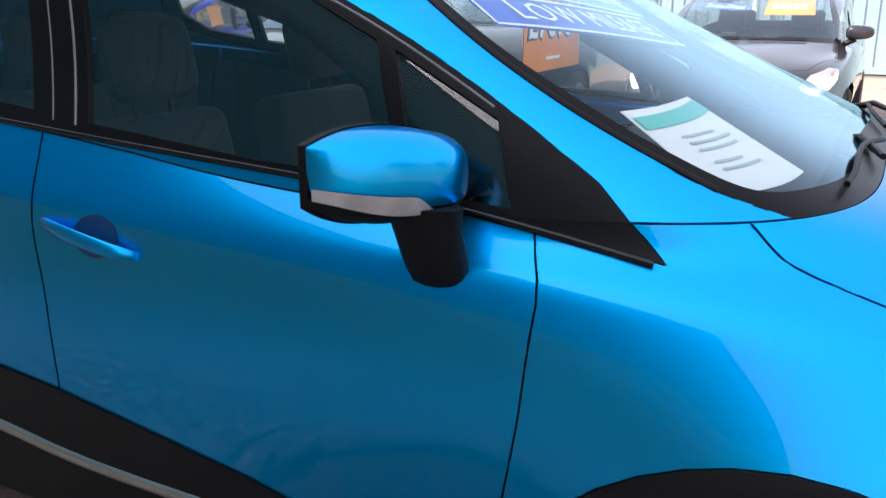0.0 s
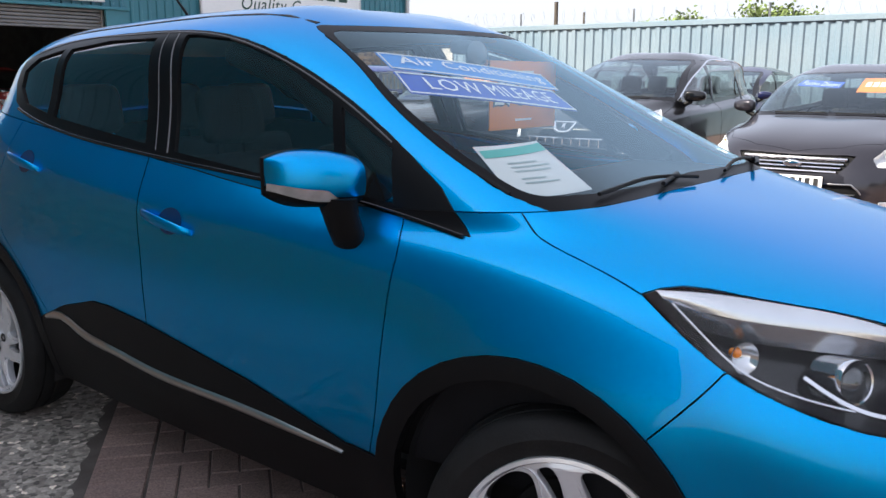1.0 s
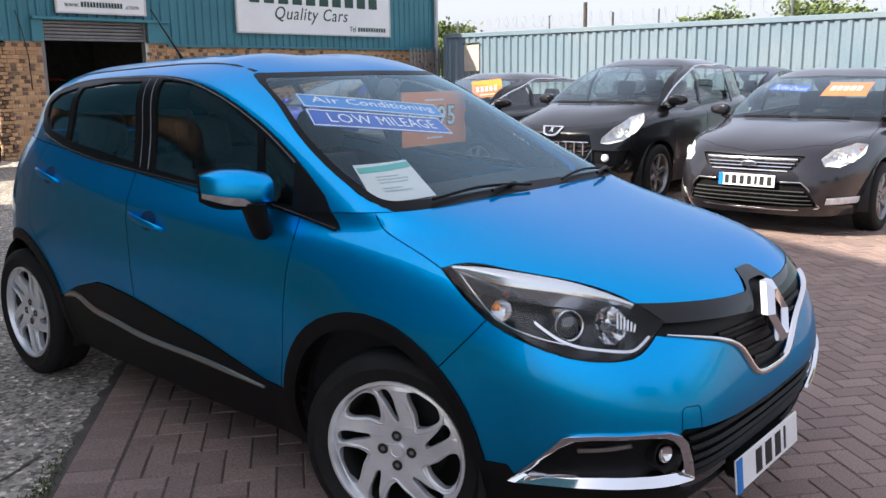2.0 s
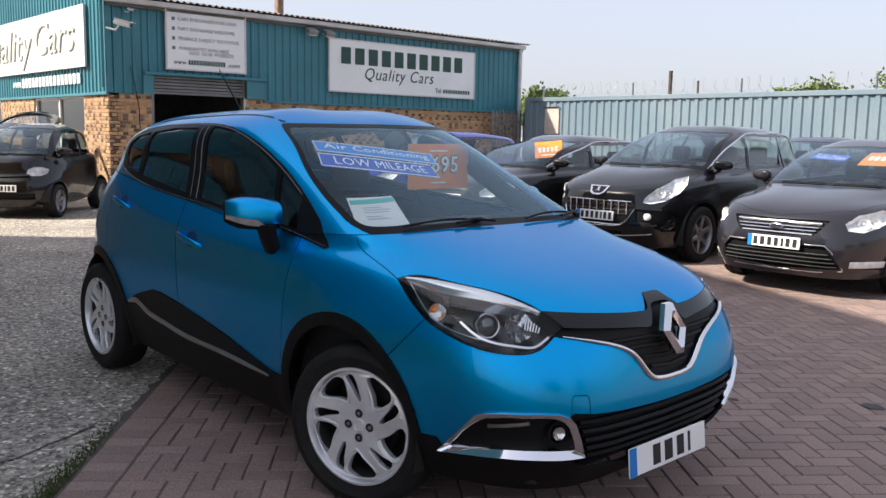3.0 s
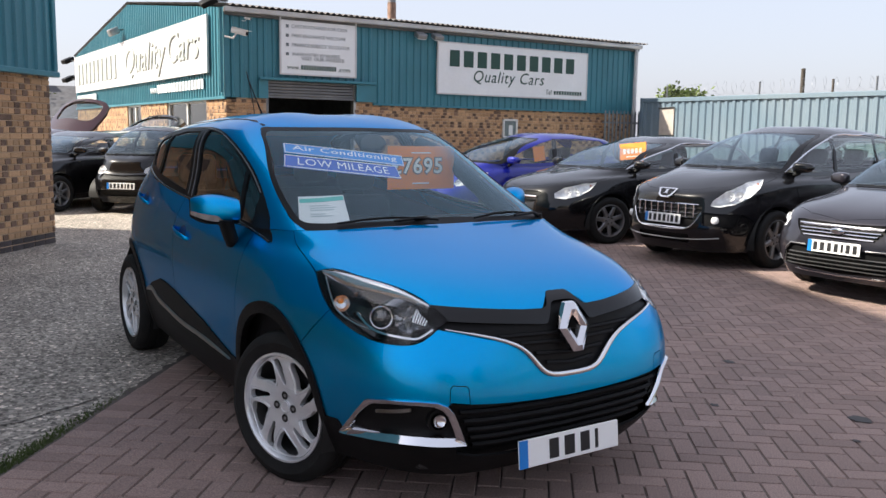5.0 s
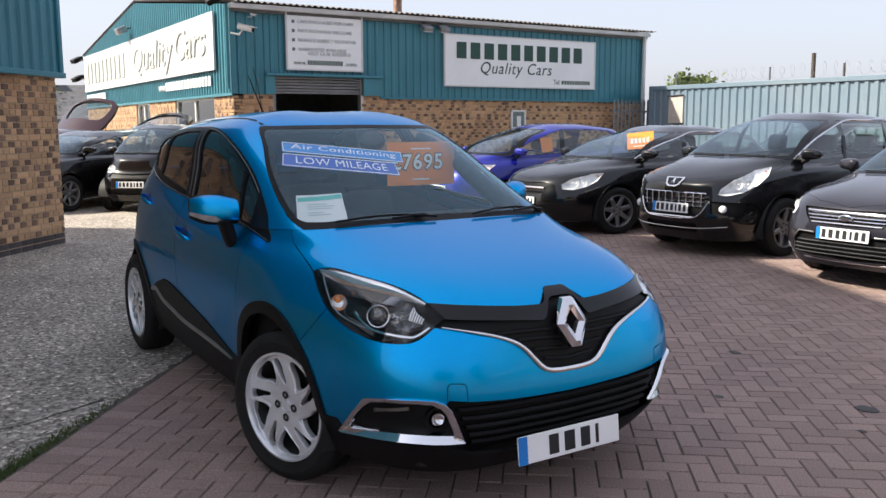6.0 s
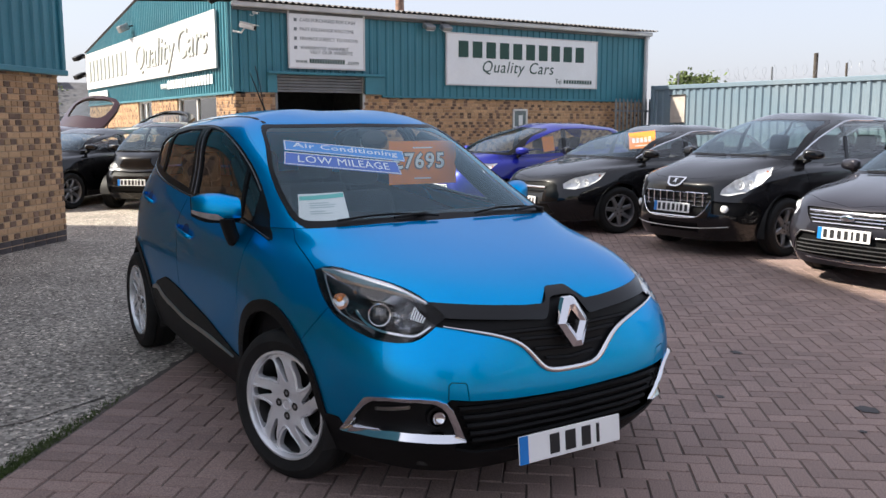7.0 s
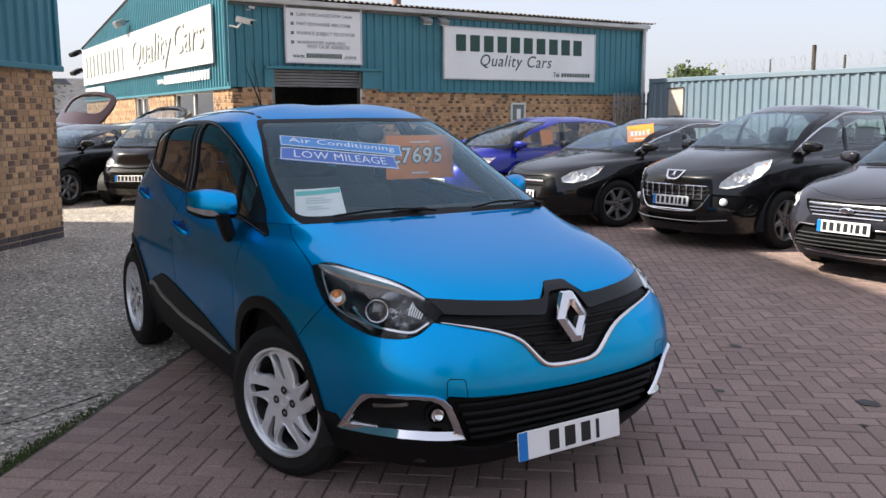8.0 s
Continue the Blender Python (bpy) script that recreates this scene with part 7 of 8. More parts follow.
def yard_marks():
    """Oil spots on the paving, a crack in the concrete and moss along its edge."""
    rng = random.Random(9)
    for x, y, r in ((0.872, 2.085, 0.075), (-0.282, 2.444, 0.05), (1.9, 0.3, 0.03), (1.05, 1.75, 0.025), (0.3, 1.6, 0.03)):
        pts = [(x + r * rng.uniform(0.6, 1.15) * math.cos(a), y + r * 0.8 * rng.uniform(0.6, 1.15) * math.sin(a)) for a in np.linspace(0, math.tau, 18)[:-1]]
        tagged(part("oil_spot", prism(pts, 0.0016, Matrix.Translation((0, 0, 0.0145))), OIL), "dark oil spot on the block paving", "stain", "oil spots")
    path, p = [], Vector((-1.56, -1.30, 0.0015))
    for i in range(26):
        path.append(p.copy())
        p = p + Vector((0.02, -0.055, 0)) * rng.uniform(0.6, 1.3) + Vector((rng.uniform(-0.02, 0.02), rng.uniform(-0.01, 0.01), 0))
    bm = bmesh.new()
    rows = [(bm.verts.new(q + Vector((-0.007, -0.003, 0)) * rng.uniform(0.5, 1.3)), bm.verts.new(q + Vector((0.007, 0.003, 0)) * rng.uniform(0.5, 1.3))) for q in path]
    for r0, r1 in zip(rows, rows[1:]):
        bm.faces.new((r0[0], r0[1], r1[1], r1[0]))
    bm.transform(Matrix.Translation((0, 0, 0.003)))
    tagged(part("crack", bm, JOINT), "dark crack across the concrete slab", "crack", kind="structure")
    bm = bmesh.new()
    rows = []
    for i in range(160):
        a = -3.0 + i * 0.06
        q = EDGE + ALONG * a
        wd = 0.02 + 0.016 * math.sin(i * 1.7) * math.sin(i * 0.37) + rng.uniform(0, 0.02)
        rows.append((bm.verts.new(q - INTO * wd + Vector((0, 0, 0.006))), bm.verts.new(q + INTO * 0.012 + Vector((0, 0, 0.006)))))
    for r0, r1 in zip(rows, rows[1:]):
        bm.faces.new((r0[0], r0[1], r1[1], r1[0]))
    tagged(part("edge_joint", bm, JOINT), "ragged dirt-filled joint beside the paving edge", "joint", kind="structure")
    verts, faces = [], []
    for i in range(2600):
        t = rng.random() ** 1.5
        a = -0.75 + 1.5 * t * rng.uniform(0.3, 1) - 0.1
        q = EDGE + ALONG * (a + 0.78) - INTO * abs(rng.gauss(0.03, 0.035))
        h, d, ang = rng.uniform(0.006, 0.024), rng.uniform(0.002, 0.006), rng.uniform(0, 6.28)
        c, s = math.cos(ang) * d, math.sin(ang) * d
        b = len(verts)
        verts += [(q.x - c, q.y - s, 0.002), (q.x + c, q.y + s, 0.002), (q.x + rng.uniform(-0.006, 0.006), q.y + rng.uniform(-0.006, 0.006), h)]
        faces.append((b, b + 1, b + 2))
    tagged(raw_part("moss", verts, faces, MOSS), "green moss along the concrete edge", "moss", kind="stuff")


OIL = material("oil_stain", (0.035, 0.03, 0.03), 0.6, vary=0.3, scale=20.0)
yard_marks()


# ---- buildings ----
def brick_wall(name, m, length, height, parent, label, holes=(), pieces=0, plinth=0, x_from=0.0):
    """Brickwork of stretcher and header courses, many headers burnt dark, on a mortar core. Local x runs along the wall, y is outward, z up; holes are (x0, x1, z0, z1)."""
    wall = new(name)
    wall.parent = parent
    wall.matrix_local = m
    xs = sorted({0.0, length, *[v for h in holes for v in h[:2]]})
    bm = bmesh.new()
    for a, b in zip(xs, xs[1:]):
        cuts = [(h[2], h[3]) for h in holes if h[0] <= a and h[1] >= b]
        z = 0.0
        for c0, c1 in sorted(cuts):
            if c0 > z:
                add_box(bm, (a, -0.22, z), (b, 0, c0))
            z = c1
        if z < height:
            add_box(bm, (a, -0.22, z), (b, 0, height))
    part("mortar_core", bm, MORTAR, wall)
    rng = random.Random(int(length * 100))
    bw, bh, j = 0.215, 0.065, 0.010
    me = bpy.data.meshes.new("brick")
    e = 0.005
    v = [(0, 0, 0), (bw, 0, 0), (bw, 0, bh), (0, 0, bh), (e, 0.009, e), (bw - e, 0.009, e), (bw - e, 0.009, bh - e), (e, 0.009, bh - e)]
    fs = [(4, 5, 6, 7), (0, 1, 5, 4), (1, 2, 6, 5), (2, 3, 7, 6), (3, 0, 4, 7)]
    me.from_pydata(v, [], fs)
    me.materials.append(BRICK_ONE)
    hw = (bw - j) / 2
    half = bpy.data.meshes.new("brick")
    half.from_pydata([(p[0] * hw / bw if p[0] in (0, bw) else (e if p[0] == e else hw - e), p[1], p[2]) for p in v], [], fs)
    half.materials.append(BRICK_ONE)
    burnt = half.copy()
    burnt.materials.clear()
    burnt.materials.append(DARK_BRICK_ONE)
    dark_verts, dark_faces = [], []
    dark = me.copy()
    dark.materials.clear()
    dark.materials.append(BLUE_BRICK)
    verts, faces, made = [], [], 0
    row, z = 0, 0.0
    while z + bh <= height + 0.001:
        black = False
        heads = row % 3 != 0 and row >= plinth
        x = -(row % 4 // 2) * (bw + j) / 4
        while x < length:
            head = heads or (row >= plinth and rng.random() < 0.3)
            wide = hw if head else bw
            black = not black and rng.random() < (0.52 if head else 0.04)
            a, b = max(x, 0), min(x + wide, length)
            mid = (a + b) / 2
            x += wide + j
            if b - a > 0.04 and not any(h[0] - 0.01 < mid < h[1] + 0.01 and h[2] - 0.01 < z + bh / 2 < h[3] + 0.01 for h in holes):
                if made < pieces and b - a > wide - 0.001 and mid < x_from + 3.0 and (head or not black):
                    ob = new("brick", dark if row < plinth else (burnt if black else half) if head else me)
                    ob.parent = wall
                    ob.location = (a, rng.uniform(-0.002, 0.003), z)
                    made += 1
                else:
                    vs, faces_to = (dark_verts, dark_faces) if black else (verts, faces)
                    base = len(vs)
                    vs += [(a + (b - a) * p[0] / bw, p[1] + (0.001 if p[1] else 0), z + p[2]) for p in v]
                    faces_to += [tuple(base + q for q in f) for f in fs]
        z += bh + j
        row += 1
    if verts:
        tagged(raw_part("brickwork", verts, faces, BRICK, wall), kind="stuff")
        tagged(raw_part("burnt_brickwork", dark_verts, dark_faces, DARK_BRICK, wall), kind="stuff")
    return wall


def cladding(name, m, outline_top, length, z0, pitch, parent, mat, rib=0.028, holes=()):
    """Profiled steel sheet with upright ribs; outline_top gives its height along x. Local y is outward."""
    bm = bmesh.new()
    prof = [(0.0, 0.0), (0.55, 0.0), (0.65, rib), (0.9, rib)]
    xs = []
    k = 0
    while k * pitch < length:
        for f, y in prof:
            x = (k + f) * pitch
            if x < length:
                xs.append((x, y))
        k += 1
    xs.append((length, 0.0))
    rows = []
    for x, y in xs:
        rows.append((bm.verts.new((x, y, z0)), bm.verts.new((x, y, outline_top(x)))))
    for r0, r1 in zip(rows, rows[1:]):
        bm.faces.new((r0[0], r1[0], r1[1], r0[1]))
    ob = part(name, bm, mat, parent)
    ob.matrix_local = m
    return ob


CASE_GREY = material("faded_grey_green_poster", (0.16, 0.2, 0.2), 0.5, vary=0.3, scale=8.0)


def workshop():
    b = thing("workshop_building", pose(-14.95, 4.1, 0), "low brick workshop with teal profiled cladding and white signs", "building")
    L, W, ez, rz = 12.15, 16.5, 4.08, 5.05
    front = Matrix(((0, 1, 0, 0), (1, 0, 0, 0), (0, 0, 1, 0), (0, 0, 0, 1)))
    front = Matrix.Translation((0, 0, 0)) @ Matrix(((0, 1, 0, 0), (1, 0, 0, 0), (0, 0, 1, 0), (0, 0, 0, 1)))
    side = Matrix(((-1, 0, 0, 0), (0, -1, 0, 0), (0, 0, 1, 0), (0, 0, 0, 1)))
    brick_wall("front_wall", front, L, 2.2, b, "", holes=((0.9, 3.12, 0.0, 2.2),), pieces=150)
    brick_wall("gable_wall", side, W, 2.2, b, "", holes=((1.35, 4.6, 0.9, 2.2), (7.25, 8.85, 0.0, 2.2)), pieces=100)
    part("back_wall", box((-W, L - 0.2, 0), (0, L, ez), 0.0), MORTAR, b)
    part("end_wall", box((-W, 0.0, 0), (-W + 0.2, L, ez)), MORTAR, b)
    # cladding, in runs round the shutter
    lift = Matrix.Translation((0.02, 0, 0))
    for y0, y1, z0 in ((-0.02, 0.72, 2.2), (0.72, 3.55, 2.62), (3.55, L, 2.16)):
        cladding("front_cladding", Matrix.Translation((0.02, y0, 0)) @ front, lambda x: ez, y1 - y0, z0, 0.2, b, TEAL)
    part("front_backing", add_box(add_box(box((-0.2, 0, 2.2), (0.015, 0.72, ez)), (-0.2, 0.72, 2.62), (0.015, 3.55, ez)), (-0.2, 3.55, 2.2), (0.015, L, ez)), BACKING_GREY, b)
    cladding("gable_cladding", Matrix.Translation((0, -0.02, 0)) @ side, lambda x: ez + (rz - ez) * (1 - abs(x - W / 2) / (W / 2)), W, 2.2, 0.2, b, TEAL)
    part("gable_backing", prism([(0.0, 2.2), (0.0, ez), (-W / 2, rz), (-W, ez), (-W, 2.2)], 0.2, Matrix(((1, 0, 0, 0), (0, 0, -1, 0.195), (0, 1, 0, 0), (0, 0, 0, 1)))), BACKING_GREY, b)
    part("gable_flashing", box((-W, -0.06, 2.16), (0.05, -0.005, 2.22), 0.006, 1), TEAL, b)
    part("front_flashing", box((0.012, 3.55, 2.13), (0.07, L, 2.18), 0.006, 1), TEAL, b)
    part("corner_flashing", box((0.0, -0.06, 2.2), (0.07, 0.07, ez), 0.01, 1), TEAL, b)
    bm = bmesh.new()
    prof = [(0.05, ez + 0.03), (0.05, ez + 0.03)]
    # roof of corrugated fibre cement, two slopes
    for s0, s1 in (((0.28, ez + 0.04), (-W / 2, rz + 0.06)), ((-W / 2, rz + 0.06), (-W - 0.15, ez + 0.04))):
        n = int((L + 0.3) / 0.0365)
        prev = None
        for i in range(n + 1):
            y = -0.06 + i * 0.0365
            dz = 0.024 * math.cos(i * math.pi / 2)
            cur = [bm.verts.new((s0[0], y, s0[1] + dz)), bm.verts.new((s1[0], y, s1[1] + dz))]
            if prev:
                bm.faces.new((prev[0], cur[0], cur[1], prev[1]))
            prev = cur
    part("roof", bm, FIBRE_ROOF, b)
    part("gutter", box((0.10, -0.08, ez - 0.10), (0.22, L + 0.08, ez + 0.005), 0.02, 2), WHITE_TRIM, b, smooth=50)
    part("soffit", box((0.0, -0.05, ez - 0.16), (0.12, L + 0.05, ez - 0.09)), BACKING_GREY, b)
    part("downpipe", tube([(0.12, L - 0.06, ez - 0.05), (0.1, L - 0.06, 0.0)], 0.055, 12), WHITE_TRIM, b, smooth=60)
    part("corner_downpipe", tube([(0.04, -0.12, ez - 0.02), (0.04, -0.12, 2.3)], 0.035, 10), TEAL, b, smooth=60)
    # shutter and its hood
    part("shutter_hood", box((0.03, 0.70, 2.60), (0.16, 3.58, 2.66), 0.01, 1), TEAL, b)
    part("hood_return", box((0.03, 0.70, 2.2), (0.09, 0.92, 2.6)), TEAL, b)
    part("hood_return", box((0.03, 3.1, 2.2), (0.09, 3.57, 2.6)), TEAL, b)
    for i in range(5):
        part("shutter_slat", box((-0.06, 0.9, 2.27 + i * 0.068), (-0.02, 3.12, 2.33 + i * 0.068), 0.014, 2), STEEL_SHUTTER, b, smooth=50)
    part("shutter_rail", box((-0.07, 0.9, 2.22), (-0.01, 3.12, 2.27), 0.008, 1), STEEL_SHUTTER, b)
    for y in (0.9, 3.06):
        part("door_jamb", box((-0.16, y, 0), (0.0, y + 0.06, 2.6), 0.005, 1), SATIN if y > 2 else STEEL_SHUTTER, b)
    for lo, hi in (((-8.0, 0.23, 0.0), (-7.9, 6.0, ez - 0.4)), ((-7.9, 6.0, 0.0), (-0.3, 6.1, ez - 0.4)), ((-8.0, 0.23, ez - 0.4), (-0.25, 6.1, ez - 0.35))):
        part("workshop_lining", box(lo, hi), BACKING_GREY, b)
    # added glowing tube, out of view above the doorway, brightens the inside
    part("fill_tube", tube([(-3.0, 1.2, 2.9), (-3.0, 2.8, 2.9)], 0.02, 8), glow_material("fill_tube_glow", (0.95, 0.97, 1.0), 3.0), b)
    # office glazing in the gable
    for x0, x1, z0 in ((1.35, 4.6, 0.9), (7.25, 8.85, 0.05)):
        win = new("window")
        win.parent = b
        win.matrix_local = side
        bm = box((x0, -0.12, z0), (x0 + 0.07, -0.04, 2.19))
        for a0, a1, c0, c1 in ((x1 - 0.07, x1, z0, 2.19), (x0, x1, 2.12, 2.19), (x0, x1, z0, z0 + 0.07), ((x0 + x1) / 2 - 0.04, (x0 + x1) / 2 + 0.04, z0, 2.19)):
            add_box(bm, (a0, -0.12, c0), (a1, -0.04, c1))
        part("window_frame", bm, FRAME_WHITE, win)
        part("pane", box((x0 + 0.05, -0.085, z0 + 0.05), ((x0 + x1) / 2, -0.079, 2.14)), OFFICE_GLASS, win)
        part("pane", box(((x0 + x1) / 2, -0.085, z0 + 0.05), (x1 - 0.05, -0.079, 2.14)), OFFICE_GLASS, win)
    # notice case on the wall
    case = new("notice_case")
    case.parent = b
    case.matrix_local = Matrix.Translation((0.01, 7.41, 1.40))
    bm = box((0, 0, 0), (0.06, 0.05, 0.50), 0.008, 1)
    for lo, hi in (((0, 0.43, 0), (0.06, 0.48, 0.5)), ((0, 0, 0), (0.06, 0.48, 0.05)), ((0, 0, 0.45), (0.06, 0.48, 0.5))):
        add_box(bm, lo, hi, 0.008, 1)
    part("case_frame", bm, FRAME_WHITE, case, smooth=40)
    part("case_picture", box((0.0, 0.04, 0.04), (0.03, 0.44, 0.46)), CASE_GREY, case)
    part("case_sheet", box((0.03, 0.2, 0.08), (0.034, 0.33, 0.34)), PAPER, case)
    # flue, floodlights, cameras
    flue = [(-1.2, 4.75, 4.1), (-1.2, 4.75, 4.75)]
    f = part("flue", tube(flue, 0.11, 16), material("rusty_flue", (0.35, 0.22, 0.16), 0.6, 0.4, vary=0.4, scale=9.0), b, smooth=50)
    part("flue_cap", lathe([(0.0, 5.02), (0.17, 4.93), (0.17, 4.88), (0.1, 4.86), (0.1, 4.75)], 16, "z"), GALV, b, smooth=40).matrix_local = Matrix.Translation((-1.2, 4.75, 0))
    for y in (4.72, 5.2):
        lamp = new("floodlight")
        lamp.parent = b
        lamp.matrix_local = Matrix.Translation((0.26, y, 3.82)) @ pose(0, 0, 0, 0, 28, 0)
        part("lamp_body", box((-0.1, -0.13, -0.05), (0.12, 0.13, 0.06), 0.02, 2), GALV, lamp, smooth=50)
        part("lamp_glass", box((-0.09, -0.11, -0.062), (0.11, 0.11, -0.05)), REFLECTOR, lamp)
        part("bracket", tube([(-0.22, 0, 0.06), (-0.05, 0, 0.03)], 0.015, 6), DARK_METAL, lamp)
    for y, z, k in ((0.16, 3.55, 1.0), (0.42, 3.86, 0.4)):
        c = new("security_camera")
        c.parent = b
        c.matrix_local = Matrix.Translation((0.3 * k + 0.08, y, z)) @ pose(0, 0, 0, 0, 14, 40) @ Matrix.Diagonal((k, k, k, 1))
        part("camera_body", box((-0.16, -0.06, -0.05), (0.2, 0.06, 0.06), 0.025, 2), FRAME_WHITE, c, smooth=50)
        part("sun_shield", box((-0.15, -0.07, 0.062), (0.26, 0.07, 0.074), 0.004, 1), FRAME_WHITE, c)
        part("camera_glass", box((0.2, -0.045, -0.035), (0.205, 0.045, 0.045)), GLOSS_BLACK, c)
        part("bracket", tube([(-0.05, 0, -0.05), (-0.1, 0, -0.16), (-0.25, -0.1, -0.16)], 0.02, 8), FRAME_WHITE, c, smooth=60)
    lamp = new("floodlight")
    lamp.parent = b
    lamp.matrix_local = Matrix.Translation((0.1, -0.35, ez + 0.08)) @ pose(0, 0, 0, 30, 20, 0)
    part("lamp_body", box((-0.13, -0.22, -0.06), (0.13, 0.14, 0.06), 0.03, 2), PLASTIC, lamp, smooth=50)
    part("bracket", tube([(0, 0.1, -0.04), (0, 0.35, -0.15)], 0.02, 6), DARK_METAL, lamp)
    lamp = new("floodlight")
    lamp.parent = b
    lamp.matrix_local = Matrix.Translation((-8.9, -0.3, 4.33)) @ pose(0, 0, 0, 25, 0, 0)
    part("lamp_body", box((-0.2, -0.16, -0.1), (0.2, 0.12, 0.1), 0.03, 2), GALV, lamp, smooth=50)
    part("bracket", tube([(0, 0.1, 0), (0, 0.3, -0.05)], 0.02, 6), DARK_METAL, lamp)
    for z in (3.98, 3.3):
        lamp = new("floodlight")
        lamp.parent = b
        lamp.matrix_local = Matrix.Translation((-W - 0.5, -0.2, z)) @ pose(0, 0, 0, 25, 0, 20)
        part("lamp_body", box((-0.16, -0.2, -0.08), (0.16, 0.2, 0.08), 0.03, 2), PLASTIC, lamp, smooth=50)
        part("bracket", tube([(0.1, 0.0, 0), (0.55, 0.2, -0.1)], 0.025, 6), DARK_METAL, lamp)
    part("loose_cable", tube([(0.1, 0.42, 2.75), (0.12, 0.5, 2.4), (0.12, 0.58, 1.9), (0.1, 0.6, 1.3)], 0.01, 6), INK, b)
    return b


workshop()


def sign_board(name, m, w, h, label):
    s = thing(name, m, label, "sign")
    part("panel", box((-w / 2, -h / 2, 0), (w / 2, h / 2, 0.03), 0.006, 1), SIGN_WHITE, s)
    bm = bmesh.new()
    for lo, hi in (((-w / 2 - 0.015, -h / 2 - 0.015, -0.005), (-w / 2 + 0.02, h / 2 + 0.015, 0.042)), ((w / 2 - 0.02, -h / 2 - 0.015, -0.005), (w / 2 + 0.015, h / 2 + 0.015, 0.042)),
                   ((-w / 2 + 0.02, -h / 2 - 0.015, -0.005), (w / 2 - 0.02, -h / 2 + 0.015, 0.04)), ((-w / 2 + 0.02, h / 2 - 0.015, -0.005), (w / 2 - 0.02, h / 2 + 0.015, 0.04))):
        add_box(bm, lo, hi)
    part("panel_frame", bm, WHITE_TRIM, s)
    return s


def word_bars(s, x0, x1, y, h, n, mat, z=0.034, depth=0.006, gap=0.3):
    """A name drawn as plain upright bars."""
    step = (x1 - x0) / n
    for i in range(n):
        part("name_bar", box((x0 + i * step, y - h / 2, z), (x0 + (i + 1 - gap) * step, y + h / 2, z + depth), 0.002, 1), mat, s)


def signs():
    fx = Matrix(((0, 0, 1, 0), (1, 0, 0, 0), (0, 1, 0, 0), (0, 0, 0, 1)))
    s = sign_board("trade_sign", Matrix.Translation((-14.87, 11.87, 3.105)) @ fx, 4.91, 1.25, "large white sign with dark green lettering on the workshop")
    word_bars(s, -2.1, 2.1, 0.25, 0.40, 10, SIGN_GREEN)
    lettering("lettering", "Quality Cars", 0.42, Matrix.Translation((-0.25, -0.17, 0.034)), SIGN_GREEN, s, 0.003, 1.1, 0.25, 2.3)
    lettering("lettering", "Tel", 0.18, Matrix.Translation((1.1, -0.47, 0.034)), SIGN_GREEN, s, 0.003, width=0.2)
    word_bars(s, 1.28, 2.3, -0.47, 0.10, 11, SIGN_GREEN)
    s = sign_board("services_sign", Matrix.Translation((-14.87, 6.23, 3.37)) @ fx, 1.86, 1.24, "white sign listing services in grey capitals")
    for i, (text, w) in enumerate((("CARS PURCHASED FOR CASH", 1.36), ("PART EXCHANGE WELCOME", 1.32), ("FINANCE SUBJECT TO STATUS", 1.42), ("WARRANTIES AVAILABLE", 1.18))):
        y = 0.42 - 0.2 * i
        lettering("lettering", text, 0.105, Matrix.Translation((-0.66 + w / 2, y, 0.034)), SIGN_TEXT, s, 0.002, width=w)
        part("tick_box", box((-0.80, y - 0.035, 0.03), (-0.73, y + 0.035, 0.036), 0.004, 1), SIGN_TEXT, s)
    lettering("lettering", "VISIT OUR WEBSITE", 0.105, Matrix.Translation((0.1, -0.27, 0.034)), SIGN_TEXT, s, 0.002, width=1.06)
    lettering("lettering", "www.", 0.14, Matrix.Translation((-0.62, -0.47, 0.034)), SIGN_GREEN, s, 0.002, width=0.3)
    word_bars(s, -0.44, 0.44, -0.46, 0.10, 14, SIGN_GREEN)
    lettering("lettering", ".com", 0.14, Matrix.Translation((0.63, -0.47, 0.034)), SIGN_GREEN, s, 0.002, width=0.3)
    gx = Matrix(((1, 0, 0, 0), (0, 0, -1, 0), (0, 1, 0, 0), (0, 0, 0, 1)))
    s = sign_board("gable_sign", Matrix.Translation((-23.45, 4.02, 3.39)) @ gx, 15.2, 1.24, "long white gable sign with raised grey lettering")
    word_bars(s, -7.2, -0.9, -0.02, 0.72, 10, SIGN_GREY, depth=0.03)
    lettering("lettering", "Quality", 1.05, Matrix.Translation((2.1, 0.0, 0.05)), SIGN_GREY, s, 0.015, 1.0, 0.2, 4.2)
    lettering("lettering", "Cars", 1.05, Matrix.Translation((5.75, 0.05, 0.05)), SIGN_GREY, s, 0.015, 1.0, 0.2, 2.5)
    s = thing("website_sign", Matrix.Translation((-18.5, 4.04, 2.53)) @ gx, "pale raised website lettering below the gable sign", "sign")
    lettering("lettering", "www.", 0.3, Matrix.Translation((-2.0, 0.0, 0.0)), SIGN_WHITE, s, 0.015, width=0.7)
    word_bars(s, -1.6, 2.3, 0.0, 0.22, 16, SIGN_WHITE, 0.0, 0.02)
    s = thing("small_sign", Matrix.Translation((-29.3, 4.03, 2.5)) @ gx, "small white panel at the end of the gable", "sign")
    part("panel", box((-1.6, -0.14, 0), (1.6, 0.14, 0.03), 0.006, 1), SIGN_WHITE, s)
    word_bars(s, -1.4, 1.2, 0.0, 0.14, 9, SIGN_GREY, 0.03, 0.01)


SIGN_TEXT = material("grey_sign_text", (0.16, 0.18, 0.19), 0.5, vary=0.15)
signs()


